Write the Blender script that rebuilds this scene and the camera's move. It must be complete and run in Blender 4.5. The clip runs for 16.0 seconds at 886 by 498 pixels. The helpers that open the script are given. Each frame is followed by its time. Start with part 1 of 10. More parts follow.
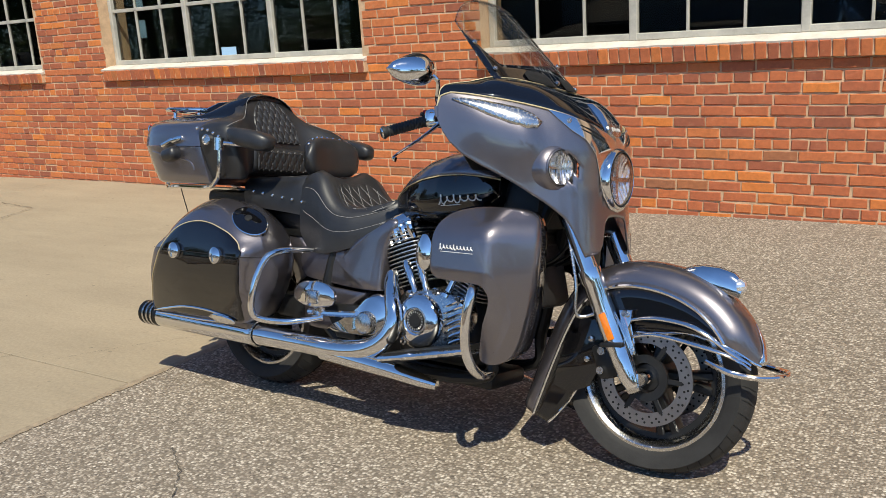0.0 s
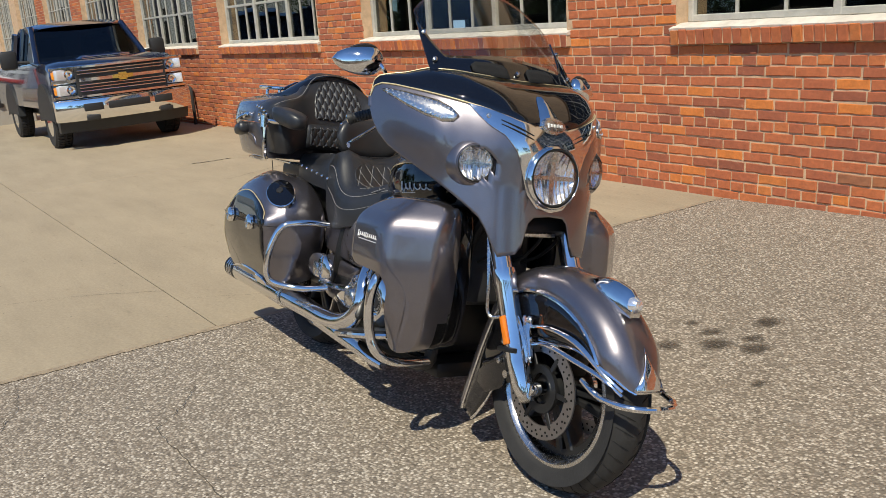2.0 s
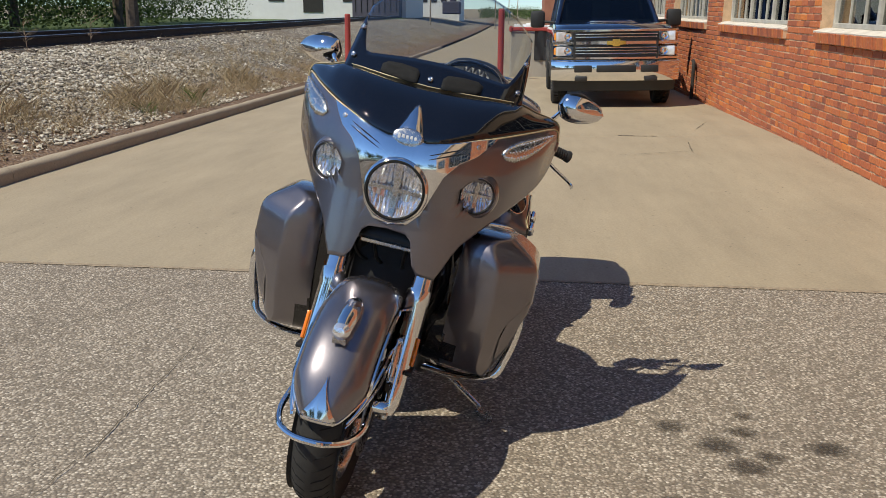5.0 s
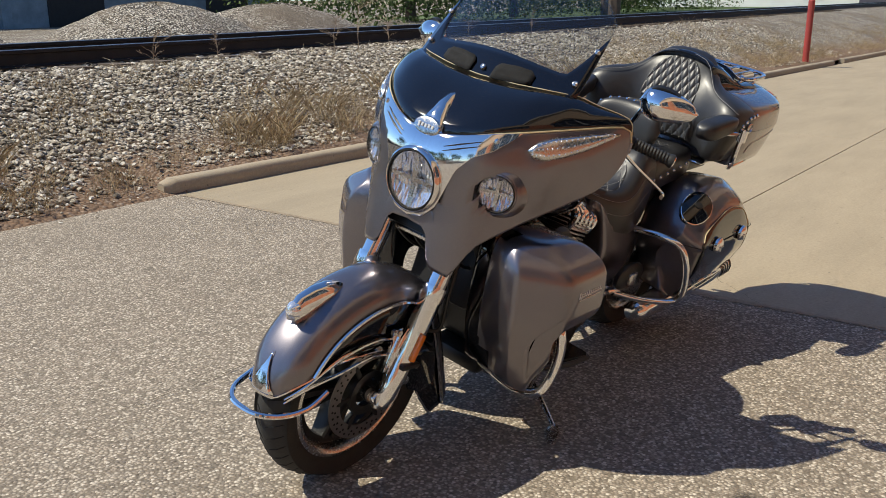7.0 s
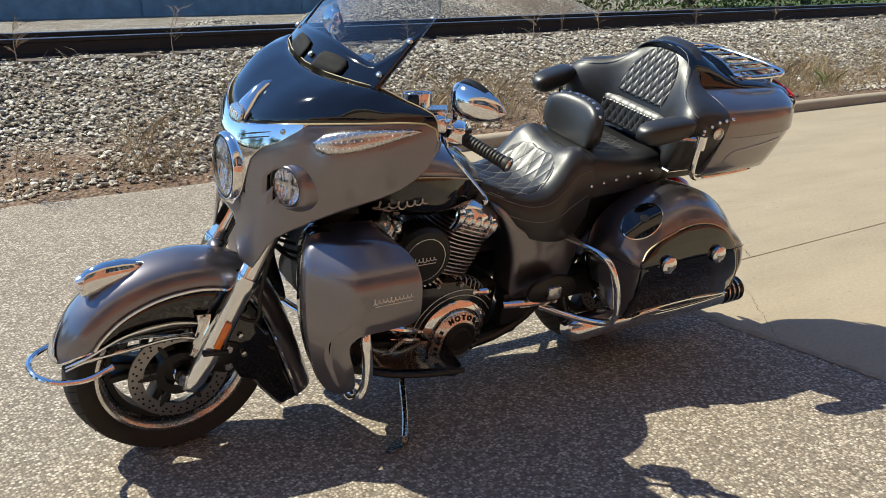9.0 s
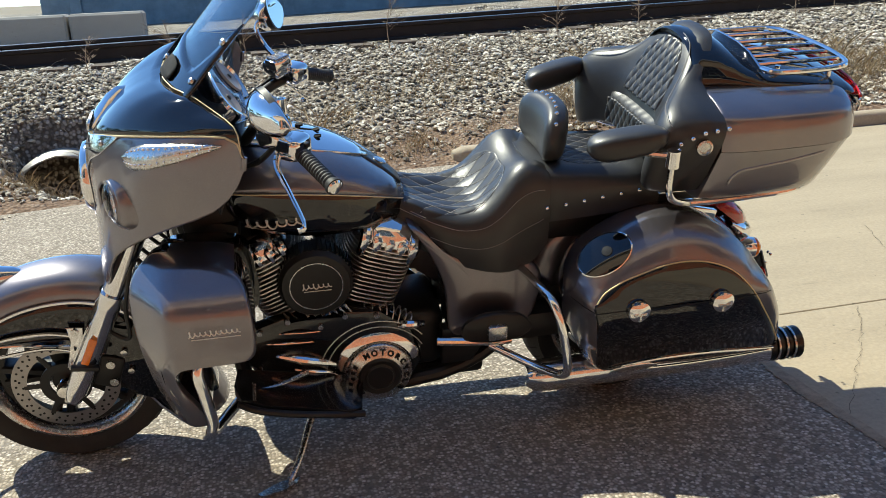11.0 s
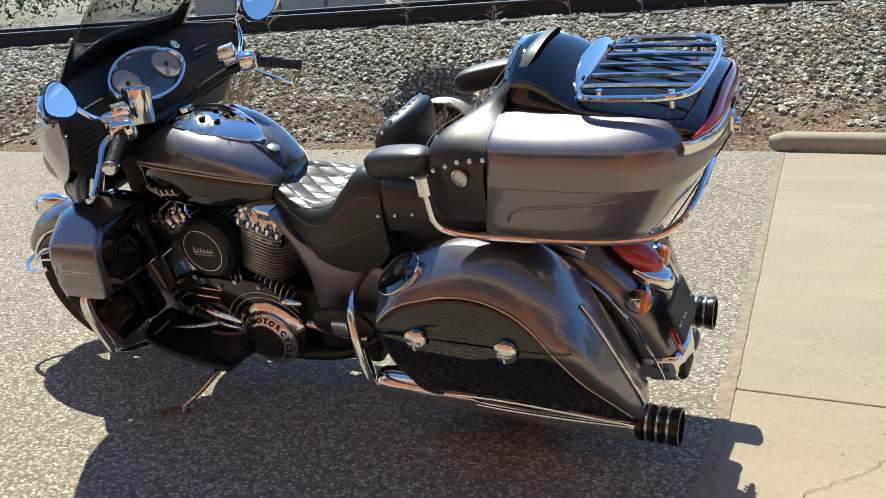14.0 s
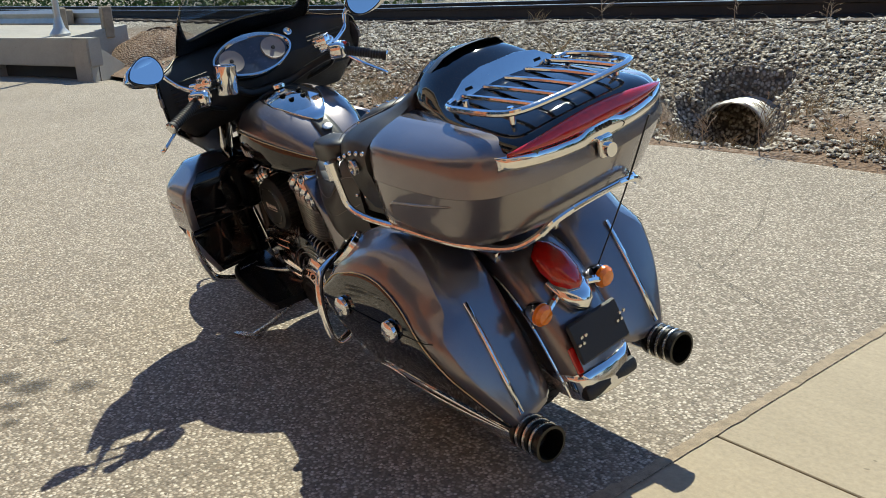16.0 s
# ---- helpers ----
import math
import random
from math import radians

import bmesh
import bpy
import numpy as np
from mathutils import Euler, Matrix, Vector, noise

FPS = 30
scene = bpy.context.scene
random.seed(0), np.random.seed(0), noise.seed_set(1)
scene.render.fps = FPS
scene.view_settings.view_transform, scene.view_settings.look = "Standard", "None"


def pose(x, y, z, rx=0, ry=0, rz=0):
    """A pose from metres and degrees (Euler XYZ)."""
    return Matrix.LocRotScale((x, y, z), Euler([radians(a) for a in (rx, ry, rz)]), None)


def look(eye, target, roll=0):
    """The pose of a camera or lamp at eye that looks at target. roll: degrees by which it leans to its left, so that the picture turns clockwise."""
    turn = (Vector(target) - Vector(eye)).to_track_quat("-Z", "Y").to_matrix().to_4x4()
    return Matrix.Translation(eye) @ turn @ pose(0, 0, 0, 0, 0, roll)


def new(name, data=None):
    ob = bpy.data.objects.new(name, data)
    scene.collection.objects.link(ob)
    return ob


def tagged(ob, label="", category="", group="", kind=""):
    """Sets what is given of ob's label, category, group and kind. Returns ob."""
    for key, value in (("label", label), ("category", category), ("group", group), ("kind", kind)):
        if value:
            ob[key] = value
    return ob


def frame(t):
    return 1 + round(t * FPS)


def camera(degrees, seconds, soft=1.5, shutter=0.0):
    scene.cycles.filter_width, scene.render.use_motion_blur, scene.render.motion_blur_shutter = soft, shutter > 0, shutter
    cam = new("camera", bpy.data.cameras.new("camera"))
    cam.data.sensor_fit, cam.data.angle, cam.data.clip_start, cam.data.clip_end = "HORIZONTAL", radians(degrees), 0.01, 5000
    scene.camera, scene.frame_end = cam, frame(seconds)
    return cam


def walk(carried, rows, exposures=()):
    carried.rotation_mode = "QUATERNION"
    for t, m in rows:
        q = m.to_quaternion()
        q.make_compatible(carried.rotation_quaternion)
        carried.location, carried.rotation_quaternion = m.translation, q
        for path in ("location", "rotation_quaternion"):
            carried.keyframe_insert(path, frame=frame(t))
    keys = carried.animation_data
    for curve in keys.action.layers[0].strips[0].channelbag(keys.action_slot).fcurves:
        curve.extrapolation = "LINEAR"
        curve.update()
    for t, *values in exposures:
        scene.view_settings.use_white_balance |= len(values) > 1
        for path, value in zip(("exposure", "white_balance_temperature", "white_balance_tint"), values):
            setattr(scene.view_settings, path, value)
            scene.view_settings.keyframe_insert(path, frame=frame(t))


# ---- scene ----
cam = camera(54.1, 16.0, 0.75)
PATH = [
    (0, (2.559, -2.507, 1.343), (1.46, -0.903, 0.875), -4.5),
    (0.5, (2.817, -2.347, 1.334), (1.518, -0.897, 0.876), -4.9),
    (1, (3.012, -2.112, 1.344), (1.64, -0.734, 0.88), -4.3),
    (1.5, (3.296, -1.909, 1.339), (1.735, -0.745, 0.883), -4.9),
    (2, (3.462, -1.646, 1.321), (1.834, -0.589, 0.839), -4.7),
    (2.5, (3.57, -1.359, 1.327), (1.861, -0.45, 0.825), -3.6),
    (3, (3.798, -1.049, 1.346), (1.984, -0.367, 0.852), -2.9),
    (3.5, (3.862, -0.71, 1.342), (1.997, -0.19, 0.842), -2.2),
    (4, (3.911, -0.367, 1.34), (1.988, -0.139, 0.843), -2.0),
    (4.2, (3.969, -0.21, 1.344), (2.036, -0.082, 0.847), -1.4),
    (6.3, (3.642, 1.16, 1.323), (1.86, 0.419, 0.797), 0.3),
    (6.5, (3.558, 1.249, 1.334), (1.837, 0.379, 0.803), -0.1),
    (7, (3.373, 1.533, 1.327), (1.826, 0.381, 0.799), -0.1),
    (7.5, (3.18, 1.792, 1.333), (1.737, 0.517, 0.792), 0.5),
    (8, (2.906, 1.935, 1.334), (1.585, 0.537, 0.787), 0.1),
    (8.5, (2.631, 2.164, 1.327), (1.474, 0.629, 0.775), -0.1),
    (9, (2.36, 2.332, 1.324), (1.268, 0.751, 0.767), 0.1),
    (9.2, (2.228, 2.355, 1.332), (1.149, 0.767, 0.771), 0.4),
    (11.3, (0.934, 2.488, 1.314), (0.715, 0.587, 0.73), -3.1),
    (11.5, (0.798, 2.514, 1.325), (0.708, 0.605, 0.735), -3.0),
    (12, (0.485, 2.542, 1.343), (0.445, 0.637, 0.734), -2.5),
    (12.5, (0.151, 2.489, 1.35), (0.226, 0.589, 0.728), -2.7),
    (13, (-0.22, 2.49, 1.359), (0.127, 0.624, 0.73), -3.4),
    (13.5, (-0.508, 2.415, 1.342), (0.084, 0.606, 0.726), -3.3),
    (14, (-0.784, 2.269, 1.361), (-0.012, 0.534, 0.733), -3.8),
    (14.5, (-1.13, 2.203, 1.369), (-0.159, 0.57, 0.746), -4.3),
    (15, (-1.375, 2.056, 1.364), (-0.265, 0.517, 0.732), -3.6),
    (15.5, (-1.593, 1.863, 1.367), (-0.282, 0.488, 0.742), -3.1),
    (16, (-1.892, 1.67, 1.365), (-0.405, 0.483, 0.75), -2.7),
]
walk(cam, [(t, look(eye, target, roll)) for t, eye, target, roll in PATH], ((0, 0.18, 6750, 4), (4, -0.05, 6750, 5), (6.5, 0.04, 6750, 5), (7, 0.18, 6750, 5), (9, 0.47, 6550, 1), (12.5, 0.74, 6450, -3), (14, 0.66, 6450, -2), (16, 0.42, 6500, -2)))
# ---------------------------------------------------------------- light
SUN_AZ, SUN_EL = radians(-50.0), radians(54.0)
world = bpy.data.worlds.new("sky")
scene.world = world
world.use_nodes = True
wn = world.node_tree.nodes
sky = wn.new("ShaderNodeTexSky")
sky.sky_type = "NISHITA"
sky.sun_disc = False
sky.sun_elevation = SUN_EL
sky.sun_rotation = radians(90) - SUN_AZ
sky.altitude = 1200
sky.air_density, sky.dust_density, sky.ozone_density = 1.0, 0.0, 2.0
wn["Background"].inputs[1].default_value = 0.115
clear = wn.new("ShaderNodeMix")
clear.data_type, clear.blend_type = "RGBA", "MULTIPLY"
clear.inputs[0].default_value, clear.inputs[7].default_value = 1.0, (0.80, 0.97, 1.22, 1)
world.node_tree.links.new(sky.outputs[0], clear.inputs[6])
world.node_tree.links.new(clear.outputs[2], wn["Background"].inputs[0])
sun_dir = Vector((math.cos(SUN_EL) * math.cos(SUN_AZ), math.cos(SUN_EL) * math.sin(SUN_AZ), math.sin(SUN_EL)))
sun = new("sun", bpy.data.lights.new("sun", "SUN"))
sun.data.energy, sun.data.angle, sun.data.color = 4.8, radians(0.53), (1.0, 0.93, 0.82)
sun.matrix_world = look(sun_dir * 60, (0, 0, 0))


# ---------------------------------------------------------------- materials
def node_mat(name):
    m = bpy.data.materials.new(name)
    m.use_nodes = True
    nt = m.node_tree
    return m, nt, nt.nodes, nt.links, nt.nodes["Principled BSDF"]


def noise_node(nt, scale, detail=4, rough=0.6, coord="Object", vec=None):
    n = nt.nodes.new("ShaderNodeTexNoise")
    n.inputs["Scale"].default_value, n.inputs["Detail"].default_value, n.inputs["Roughness"].default_value = scale, detail, rough
    if vec is None:
        vec = nt.nodes.new("ShaderNodeTexCoord").outputs[coord]
    nt.links.new(vec, n.inputs["Vector"])
    return n


def ramp(nt, fac, stops):
    r = nt.nodes.new("ShaderNodeValToRGB")
    while len(r.color_ramp.elements) < len(stops):
        r.color_ramp.elements.new(0.5)
    for e, (p, c) in zip(r.color_ramp.elements, stops):
        e.position, e.color = p, (*c, 1) if len(c) == 3 else c
    nt.links.new(fac, r.inputs[0])
    return r.outputs[0]


def mix(nt, fac, a, b, kind="MIX"):
    n = nt.nodes.new("ShaderNodeMix")
    n.data_type, n.blend_type = "RGBA", kind
    for sock, v in ((n.inputs[0], fac), (n.inputs[6], a), (n.inputs[7], b)):
        if isinstance(v, (int, float)):
            sock.default_value = v
        elif isinstance(v, tuple):
            sock.default_value = (*v, 1)
        else:
            nt.links.new(v, sock)
    return n.outputs[2]


def math_node(nt, op, a, b=0.0):
    n = nt.nodes.new("ShaderNodeMath")
    n.operation = op
    for sock, v in ((n.inputs[0], a), (n.inputs[1], b)):
        if isinstance(v, (int, float)):
            sock.default_value = v
        else:
            nt.links.new(v, sock)
    return n.outputs[0]


def bump(nt, height, strength, dist, normal=None):
    n = nt.nodes.new("ShaderNodeBump")
    n.inputs["Strength"].default_value, n.inputs["Distance"].default_value = strength, dist
    nt.links.new(height, n.inputs["Height"])
    if normal is not None:
        nt.links.new(normal, n.inputs["Normal"])
    return n.outputs[0]


def shade(c, k):
    return tuple(min(1.0, v * k) for v in c)


def surf(name, color, rough=0.5, metal=0.0, var=0.2, scale=6.0, bump_s=0.0, bump_scale=120.0, coat=0.0, rvar=0.08, random_k=0.0, spec=0.5):
    """A plain surface with stains at one scale, grain at another, and uneven gloss."""
    m, nt, nodes, links, p = node_mat(name)
    big, small = noise_node(nt, scale), noise_node(nt, scale * 9, 6, 0.7)
    c = ramp(nt, big.outputs[0], [(0.3, shade(color, 1 - var)), (0.7, shade(color, 1 + var))])
    c = mix(nt, 0.35, c, ramp(nt, small.outputs[0], [(0.3, shade(color, 1 - 0.7 * var)), (0.7, shade(color, 1 + 0.7 * var))]))
    if random_k:
        oi = nodes.new("ShaderNodeObjectInfo")
        c = mix(nt, random_k, c, ramp(nt, oi.outputs["Random"], [(0.0, shade(color, 0.55)), (1.0, shade(color, 1.4))]))
    links.new(c, p.inputs["Base Color"])
    r = nodes.new("ShaderNodeMapRange")
    r.inputs[1].default_value, r.inputs[2].default_value = 0.25, 0.75
    r.inputs[3].default_value, r.inputs[4].default_value = max(0.0, rough - rvar), min(1.0, rough + rvar)
    links.new(small.outputs[0], r.inputs[0])
    links.new(r.outputs[0], p.inputs["Roughness"])
    p.inputs["Metallic"].default_value, p.inputs["Coat Weight"].default_value = metal, coat
    p.inputs["Coat Roughness"].default_value = 0.04
    p.inputs["Specular IOR Level"].default_value = spec
    if bump_s:
        links.new(bump(nt, noise_node(nt, bump_scale, 3).outputs[0], bump_s, 0.004), p.inputs["Normal"])
    return m


def chip_seal():
    """Worn asphalt with pale stone chips set in grey-brown binder."""
    m, nt, nodes, links, p = node_mat("chip_seal_asphalt")
    tc = nodes.new("ShaderNodeTexCoord").outputs["Object"]
    v = nodes.new("ShaderNodeTexVoronoi")
    v.inputs["Scale"].default_value, v.inputs["Randomness"].default_value = 95, 1.0
    links.new(tc, v.inputs["Vector"])
    hue = nodes.new("ShaderNodeSeparateColor")
    links.new(v.outputs["Color"], hue.inputs[0])
    stones = ramp(nt, hue.outputs[0], [(0.0, (0.12, 0.098, 0.075)), (0.3, (0.27, 0.22, 0.168)), (0.6, (0.40, 0.335, 0.26)), (0.85, (0.52, 0.45, 0.36)), (1.0, (0.70, 0.62, 0.51))])
    gap = ramp(nt, v.outputs["Distance"], [(0.35, (0, 0, 0)), (0.75, (1, 1, 1))])
    c = mix(nt, gap, stones, (0.19, 0.157, 0.118))
    big = noise_node(nt, 0.9, 6, 0.65, vec=tc)
    c = mix(nt, ramp(nt, big.outputs[0], [(0.35, (0.45, 0.45, 0.45)), (0.7, (0, 0, 0))]), c, mix(nt, 1.0, c, (0.72, 0.70, 0.68), "MULTIPLY"))
    blot = noise_node(nt, 4.5, 4, 0.6, vec=tc)
    c = mix(nt, ramp(nt, blot.outputs[0], [(0.62, (0, 0, 0)), (0.8, (0.35, 0.35, 0.35))]), c, (0.40, 0.36, 0.30))
    links.new(c, p.inputs["Base Color"])
    p.inputs["Roughness"].default_value = 0.86
    b1 = bump(nt, v.outputs["Distance"], 0.7, -0.006)
    links.new(bump(nt, noise_node(nt, 30, 3, vec=tc).outputs[0], 0.3, 0.006, b1), p.inputs["Normal"])
    return m


def concrete_mat(name, color, stain=0.25):
    m, nt, nodes, links, p = node_mat(name)
    geo = nodes.new("ShaderNodeNewGeometry").outputs["Position"]
    c = ramp(nt, noise_node(nt, 0.7, 6, 0.6, vec=geo).outputs[0], [(0.3, shade(color, 1 - stain)), (0.7, shade(color, 1.1))])
    streak = nodes.new("ShaderNodeMapping")
    streak.inputs["Scale"].default_value = (0.35, 1.6, 1)
    links.new(geo, streak.inputs[0])
    c = mix(nt, 0.55, c, ramp(nt, noise_node(nt, 1.6, 7, 0.7, vec=streak.outputs[0]).outputs[0], [(0.34, shade(color, 0.70)), (0.52, shade(color, 1.03)), (0.66, shade(color, 1.25))]))
    fine = noise_node(nt, 60, 5, 0.7, vec=geo)
    c = mix(nt, 0.4, c, ramp(nt, fine.outputs[0], [(0.3, shade(color, 0.62)), (0.7, shade(color, 1.28))]))
    spots = noise_node(nt, 7, 3, 0.5, vec=geo)
    c = mix(nt, ramp(nt, spots.outputs[0], [(0.70, (0, 0, 0)), (0.78, (0.4, 0.4, 0.4))]), c, shade(color, 0.5))
    scuff = nodes.new("ShaderNodeMapping")
    scuff.inputs["Scale"].default_value = (1.2, 4.0, 1)
    links.new(geo, scuff.inputs[0])
    marks = noise_node(nt, 2.2, 2, 0.5, vec=scuff.outputs[0])
    c = mix(nt, ramp(nt, marks.outputs[0], [(0.70, (0, 0, 0)), (0.80, (0.45, 0.45, 0.45))]), c, shade(color, 0.55))
    grit = noise_node(nt, 26, 2, 0.4, vec=geo)
    c = mix(nt, ramp(nt, grit.outputs[0], [(0.72, (0, 0, 0)), (0.76, (0.6, 0.6, 0.6))]), c, shade(color, 0.35))
    links.new(c, p.inputs["Base Color"])
    p.inputs["Roughness"].default_value = 0.82
    links.new(bump(nt, fine.outputs[0], 0.25, 0.004), p.inputs["Normal"])
    return m


def brick_mat(name, per_object):
    m, nt, nodes, links, p = node_mat(name)
    if per_object:
        rnd = nodes.new("ShaderNodeObjectInfo").outputs["Random"]
    else:
        rnd = nodes.new("ShaderNodeNewGeometry").outputs["Random Per Island"]
    geo = nodes.new("ShaderNodeNewGeometry").outputs["Position"]
    c = ramp(nt, rnd, [(0.0, (0.30, 0.095, 0.052)), (0.12, (0.37, 0.112, 0.055)), (0.35, (0.45, 0.130, 0.056)), (0.65, (0.51, 0.150, 0.056)), (0.85, (0.55, 0.172, 0.058)), (0.96, (0.66, 0.205, 0.045)), (1.0, (0.34, 0.135, 0.065))])
    grain = noise_node(nt, 28, 6, 0.7, vec=geo)
    c = mix(nt, 0.45, c, mix(nt, 1.0, c, ramp(nt, grain.outputs[0], [(0.3, (0.5, 0.5, 0.5)), (0.7, (1.25, 1.22, 1.2))]), "MULTIPLY"))
    smear = noise_node(nt, 16, 6, 0.8, vec=geo)
    c = mix(nt, ramp(nt, smear.outputs[0], [(0.58, (0, 0, 0)), (0.78, (0.5, 0.5, 0.5))]), c, (0.56, 0.34, 0.19))
    links.new(c, p.inputs["Base Color"])
    p.inputs["Roughness"].default_value = 0.88
    links.new(bump(nt, grain.outputs[0], 0.55, 0.006), p.inputs["Normal"])
    return m


def ballast_mat(name, islands):
    m, nt, nodes, links, p = node_mat(name)
    geo = nodes.new("ShaderNodeNewGeometry")
    pal = [(0.0, (0.09, 0.074, 0.055)), (0.2, (0.24, 0.20, 0.15)), (0.5, (0.44, 0.385, 0.30)), (0.8, (0.62, 0.56, 0.46)), (1.0, (0.78, 0.73, 0.63))]
    if islands:
        c = ramp(nt, geo.outputs["Random Per Island"], pal)
        n = noise_node(nt, 45, 4, vec=geo.outputs["Position"])
        c = mix(nt, 0.4, c, mix(nt, 1.0, c, ramp(nt, n.outputs[0], [(0.3, (0.5, 0.5, 0.5)), (0.7, (1.3, 1.3, 1.3))]), "MULTIPLY"))
        links.new(bump(nt, n.outputs[0], 0.5, 0.006), p.inputs["Normal"])
    else:
        v = nodes.new("ShaderNodeTexVoronoi")
        v.inputs["Scale"].default_value = 30
        links.new(geo.outputs["Position"], v.inputs["Vector"])
        s = nodes.new("ShaderNodeSeparateColor")
        links.new(v.outputs["Color"], s.inputs[0])
        c = ramp(nt, s.outputs[0], pal)
        # Shade between the stones, painted near-black along the cell edges.
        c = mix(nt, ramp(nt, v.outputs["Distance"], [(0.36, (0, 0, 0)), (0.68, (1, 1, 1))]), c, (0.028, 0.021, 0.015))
        soil = noise_node(nt, 0.55, 6, 0.7, vec=geo.outputs["Position"])
        fine = noise_node(nt, 40, 4, 0.7, vec=geo.outputs["Position"])
        dirt = ramp(nt, fine.outputs[0], [(0.3, (0.065, 0.047, 0.032)), (0.7, (0.21, 0.16, 0.108))])
        c = mix(nt, ramp(nt, soil.outputs[0], [(0.45, (0, 0, 0)), (0.62, (0.85, 0.85, 0.85))]), c, dirt)
        where = nodes.new("ShaderNodeSeparateXYZ")
        links.new(geo.outputs["Position"], where.inputs[0])
        edge = math_node(nt, "ADD", where.outputs[1], math_node(nt, "MULTIPLY", soil.outputs[0], 1.6))
        c = mix(nt, ramp(nt, math_node(nt, "MULTIPLY", math_node(nt, "ADD", edge, 5.2), 0.5), [(0.35, (0, 0, 0)), (0.75, (0.8, 0.8, 0.8))]), c, mix(nt, 1.0, dirt, (1.25, 0.95, 0.78), "MULTIPLY"))
        links.new(bump(nt, v.outputs["Distance"], 0.9, -0.018), p.inputs["Normal"])
    links.new(c, p.inputs["Base Color"])
    p.inputs["Roughness"].default_value = 0.9
    return m


def pane_mat(name, tint, rough=0.01):
    """Thin clear sheet: see-through, with gloss that grows at a slant."""
    m = bpy.data.materials.new(name)
    m.use_nodes = True
    nt = m.node_tree
    nt.nodes.remove(nt.nodes["Principled BSDF"])
    out = nt.nodes["Material Output"]
    t, g, f, x = (nt.nodes.new(k) for k in ("ShaderNodeBsdfTransparent", "ShaderNodeBsdfGlossy", "ShaderNodeLayerWeight", "ShaderNodeMixShader"))
    t.inputs[0].default_value = (*tint, 1)
    g.inputs["Roughness"].default_value = rough
    f.inputs[0].default_value = 0.5
    slant = math_node(nt, "MULTIPLY", math_node(nt, "POWER", f.outputs["Facing"], 4.0), 0.92)
    nt.links.new(math_node(nt, "ADD", slant, 0.045), x.inputs[0])
    nt.links.new(t.outputs[0], x.inputs[1])
    nt.links.new(g.outputs[0], x.inputs[2])
    nt.links.new(x.outputs[0], out.inputs[0])
    return m


def oil_mat():
    """Oil soaked into the ground, thinning out towards a ragged edge."""
    m, nt, nodes, links, p = node_mat("oil_stain")
    tc = nodes.new("ShaderNodeTexCoord")
    off = nodes.new("ShaderNodeVectorMath")
    off.operation = "SUBTRACT"
    off.inputs[1].default_value = (0.5, 0.5, 0.0)
    links.new(tc.outputs["Generated"], off.inputs[0])
    flat = nodes.new("ShaderNodeVectorMath")
    flat.operation = "MULTIPLY"
    flat.inputs[1].default_value = (1.0, 1.0, 0.0)
    links.new(off.outputs[0], flat.inputs[0])
    r = nodes.new("ShaderNodeVectorMath")
    r.operation = "LENGTH"
    links.new(flat.outputs[0], r.inputs[0])
    n = noise_node(nt, 14, 6, 0.7)
    d = math_node(nt, "ADD", math_node(nt, "MULTIPLY", r.outputs["Value"], 1.7), math_node(nt, "MULTIPLY", n.outputs[0], 0.55))
    fade = ramp(nt, d, [(0.5, (0.6, 0.6, 0.6)), (0.95, (0, 0, 0))])
    links.new(fade, p.inputs["Alpha"])
    links.new(ramp(nt, n.outputs[0], [(0.3, (0.03, 0.024, 0.018)), (0.7, (0.085, 0.068, 0.05))]), p.inputs["Base Color"])
    p.inputs["Roughness"].default_value = 0.7
    return m


def leaf_mat(name, lo, hi):
    m, nt, nodes, links, p = node_mat(name)
    rnd = nodes.new("ShaderNodeNewGeometry").outputs["Random Per Island"]
    links.new(ramp(nt, rnd, [(0.0, lo), (1.0, hi)]), p.inputs["Base Color"])
    p.inputs["Roughness"].default_value = 0.7
    p.inputs["Specular IOR Level"].default_value = 0.25
    return m


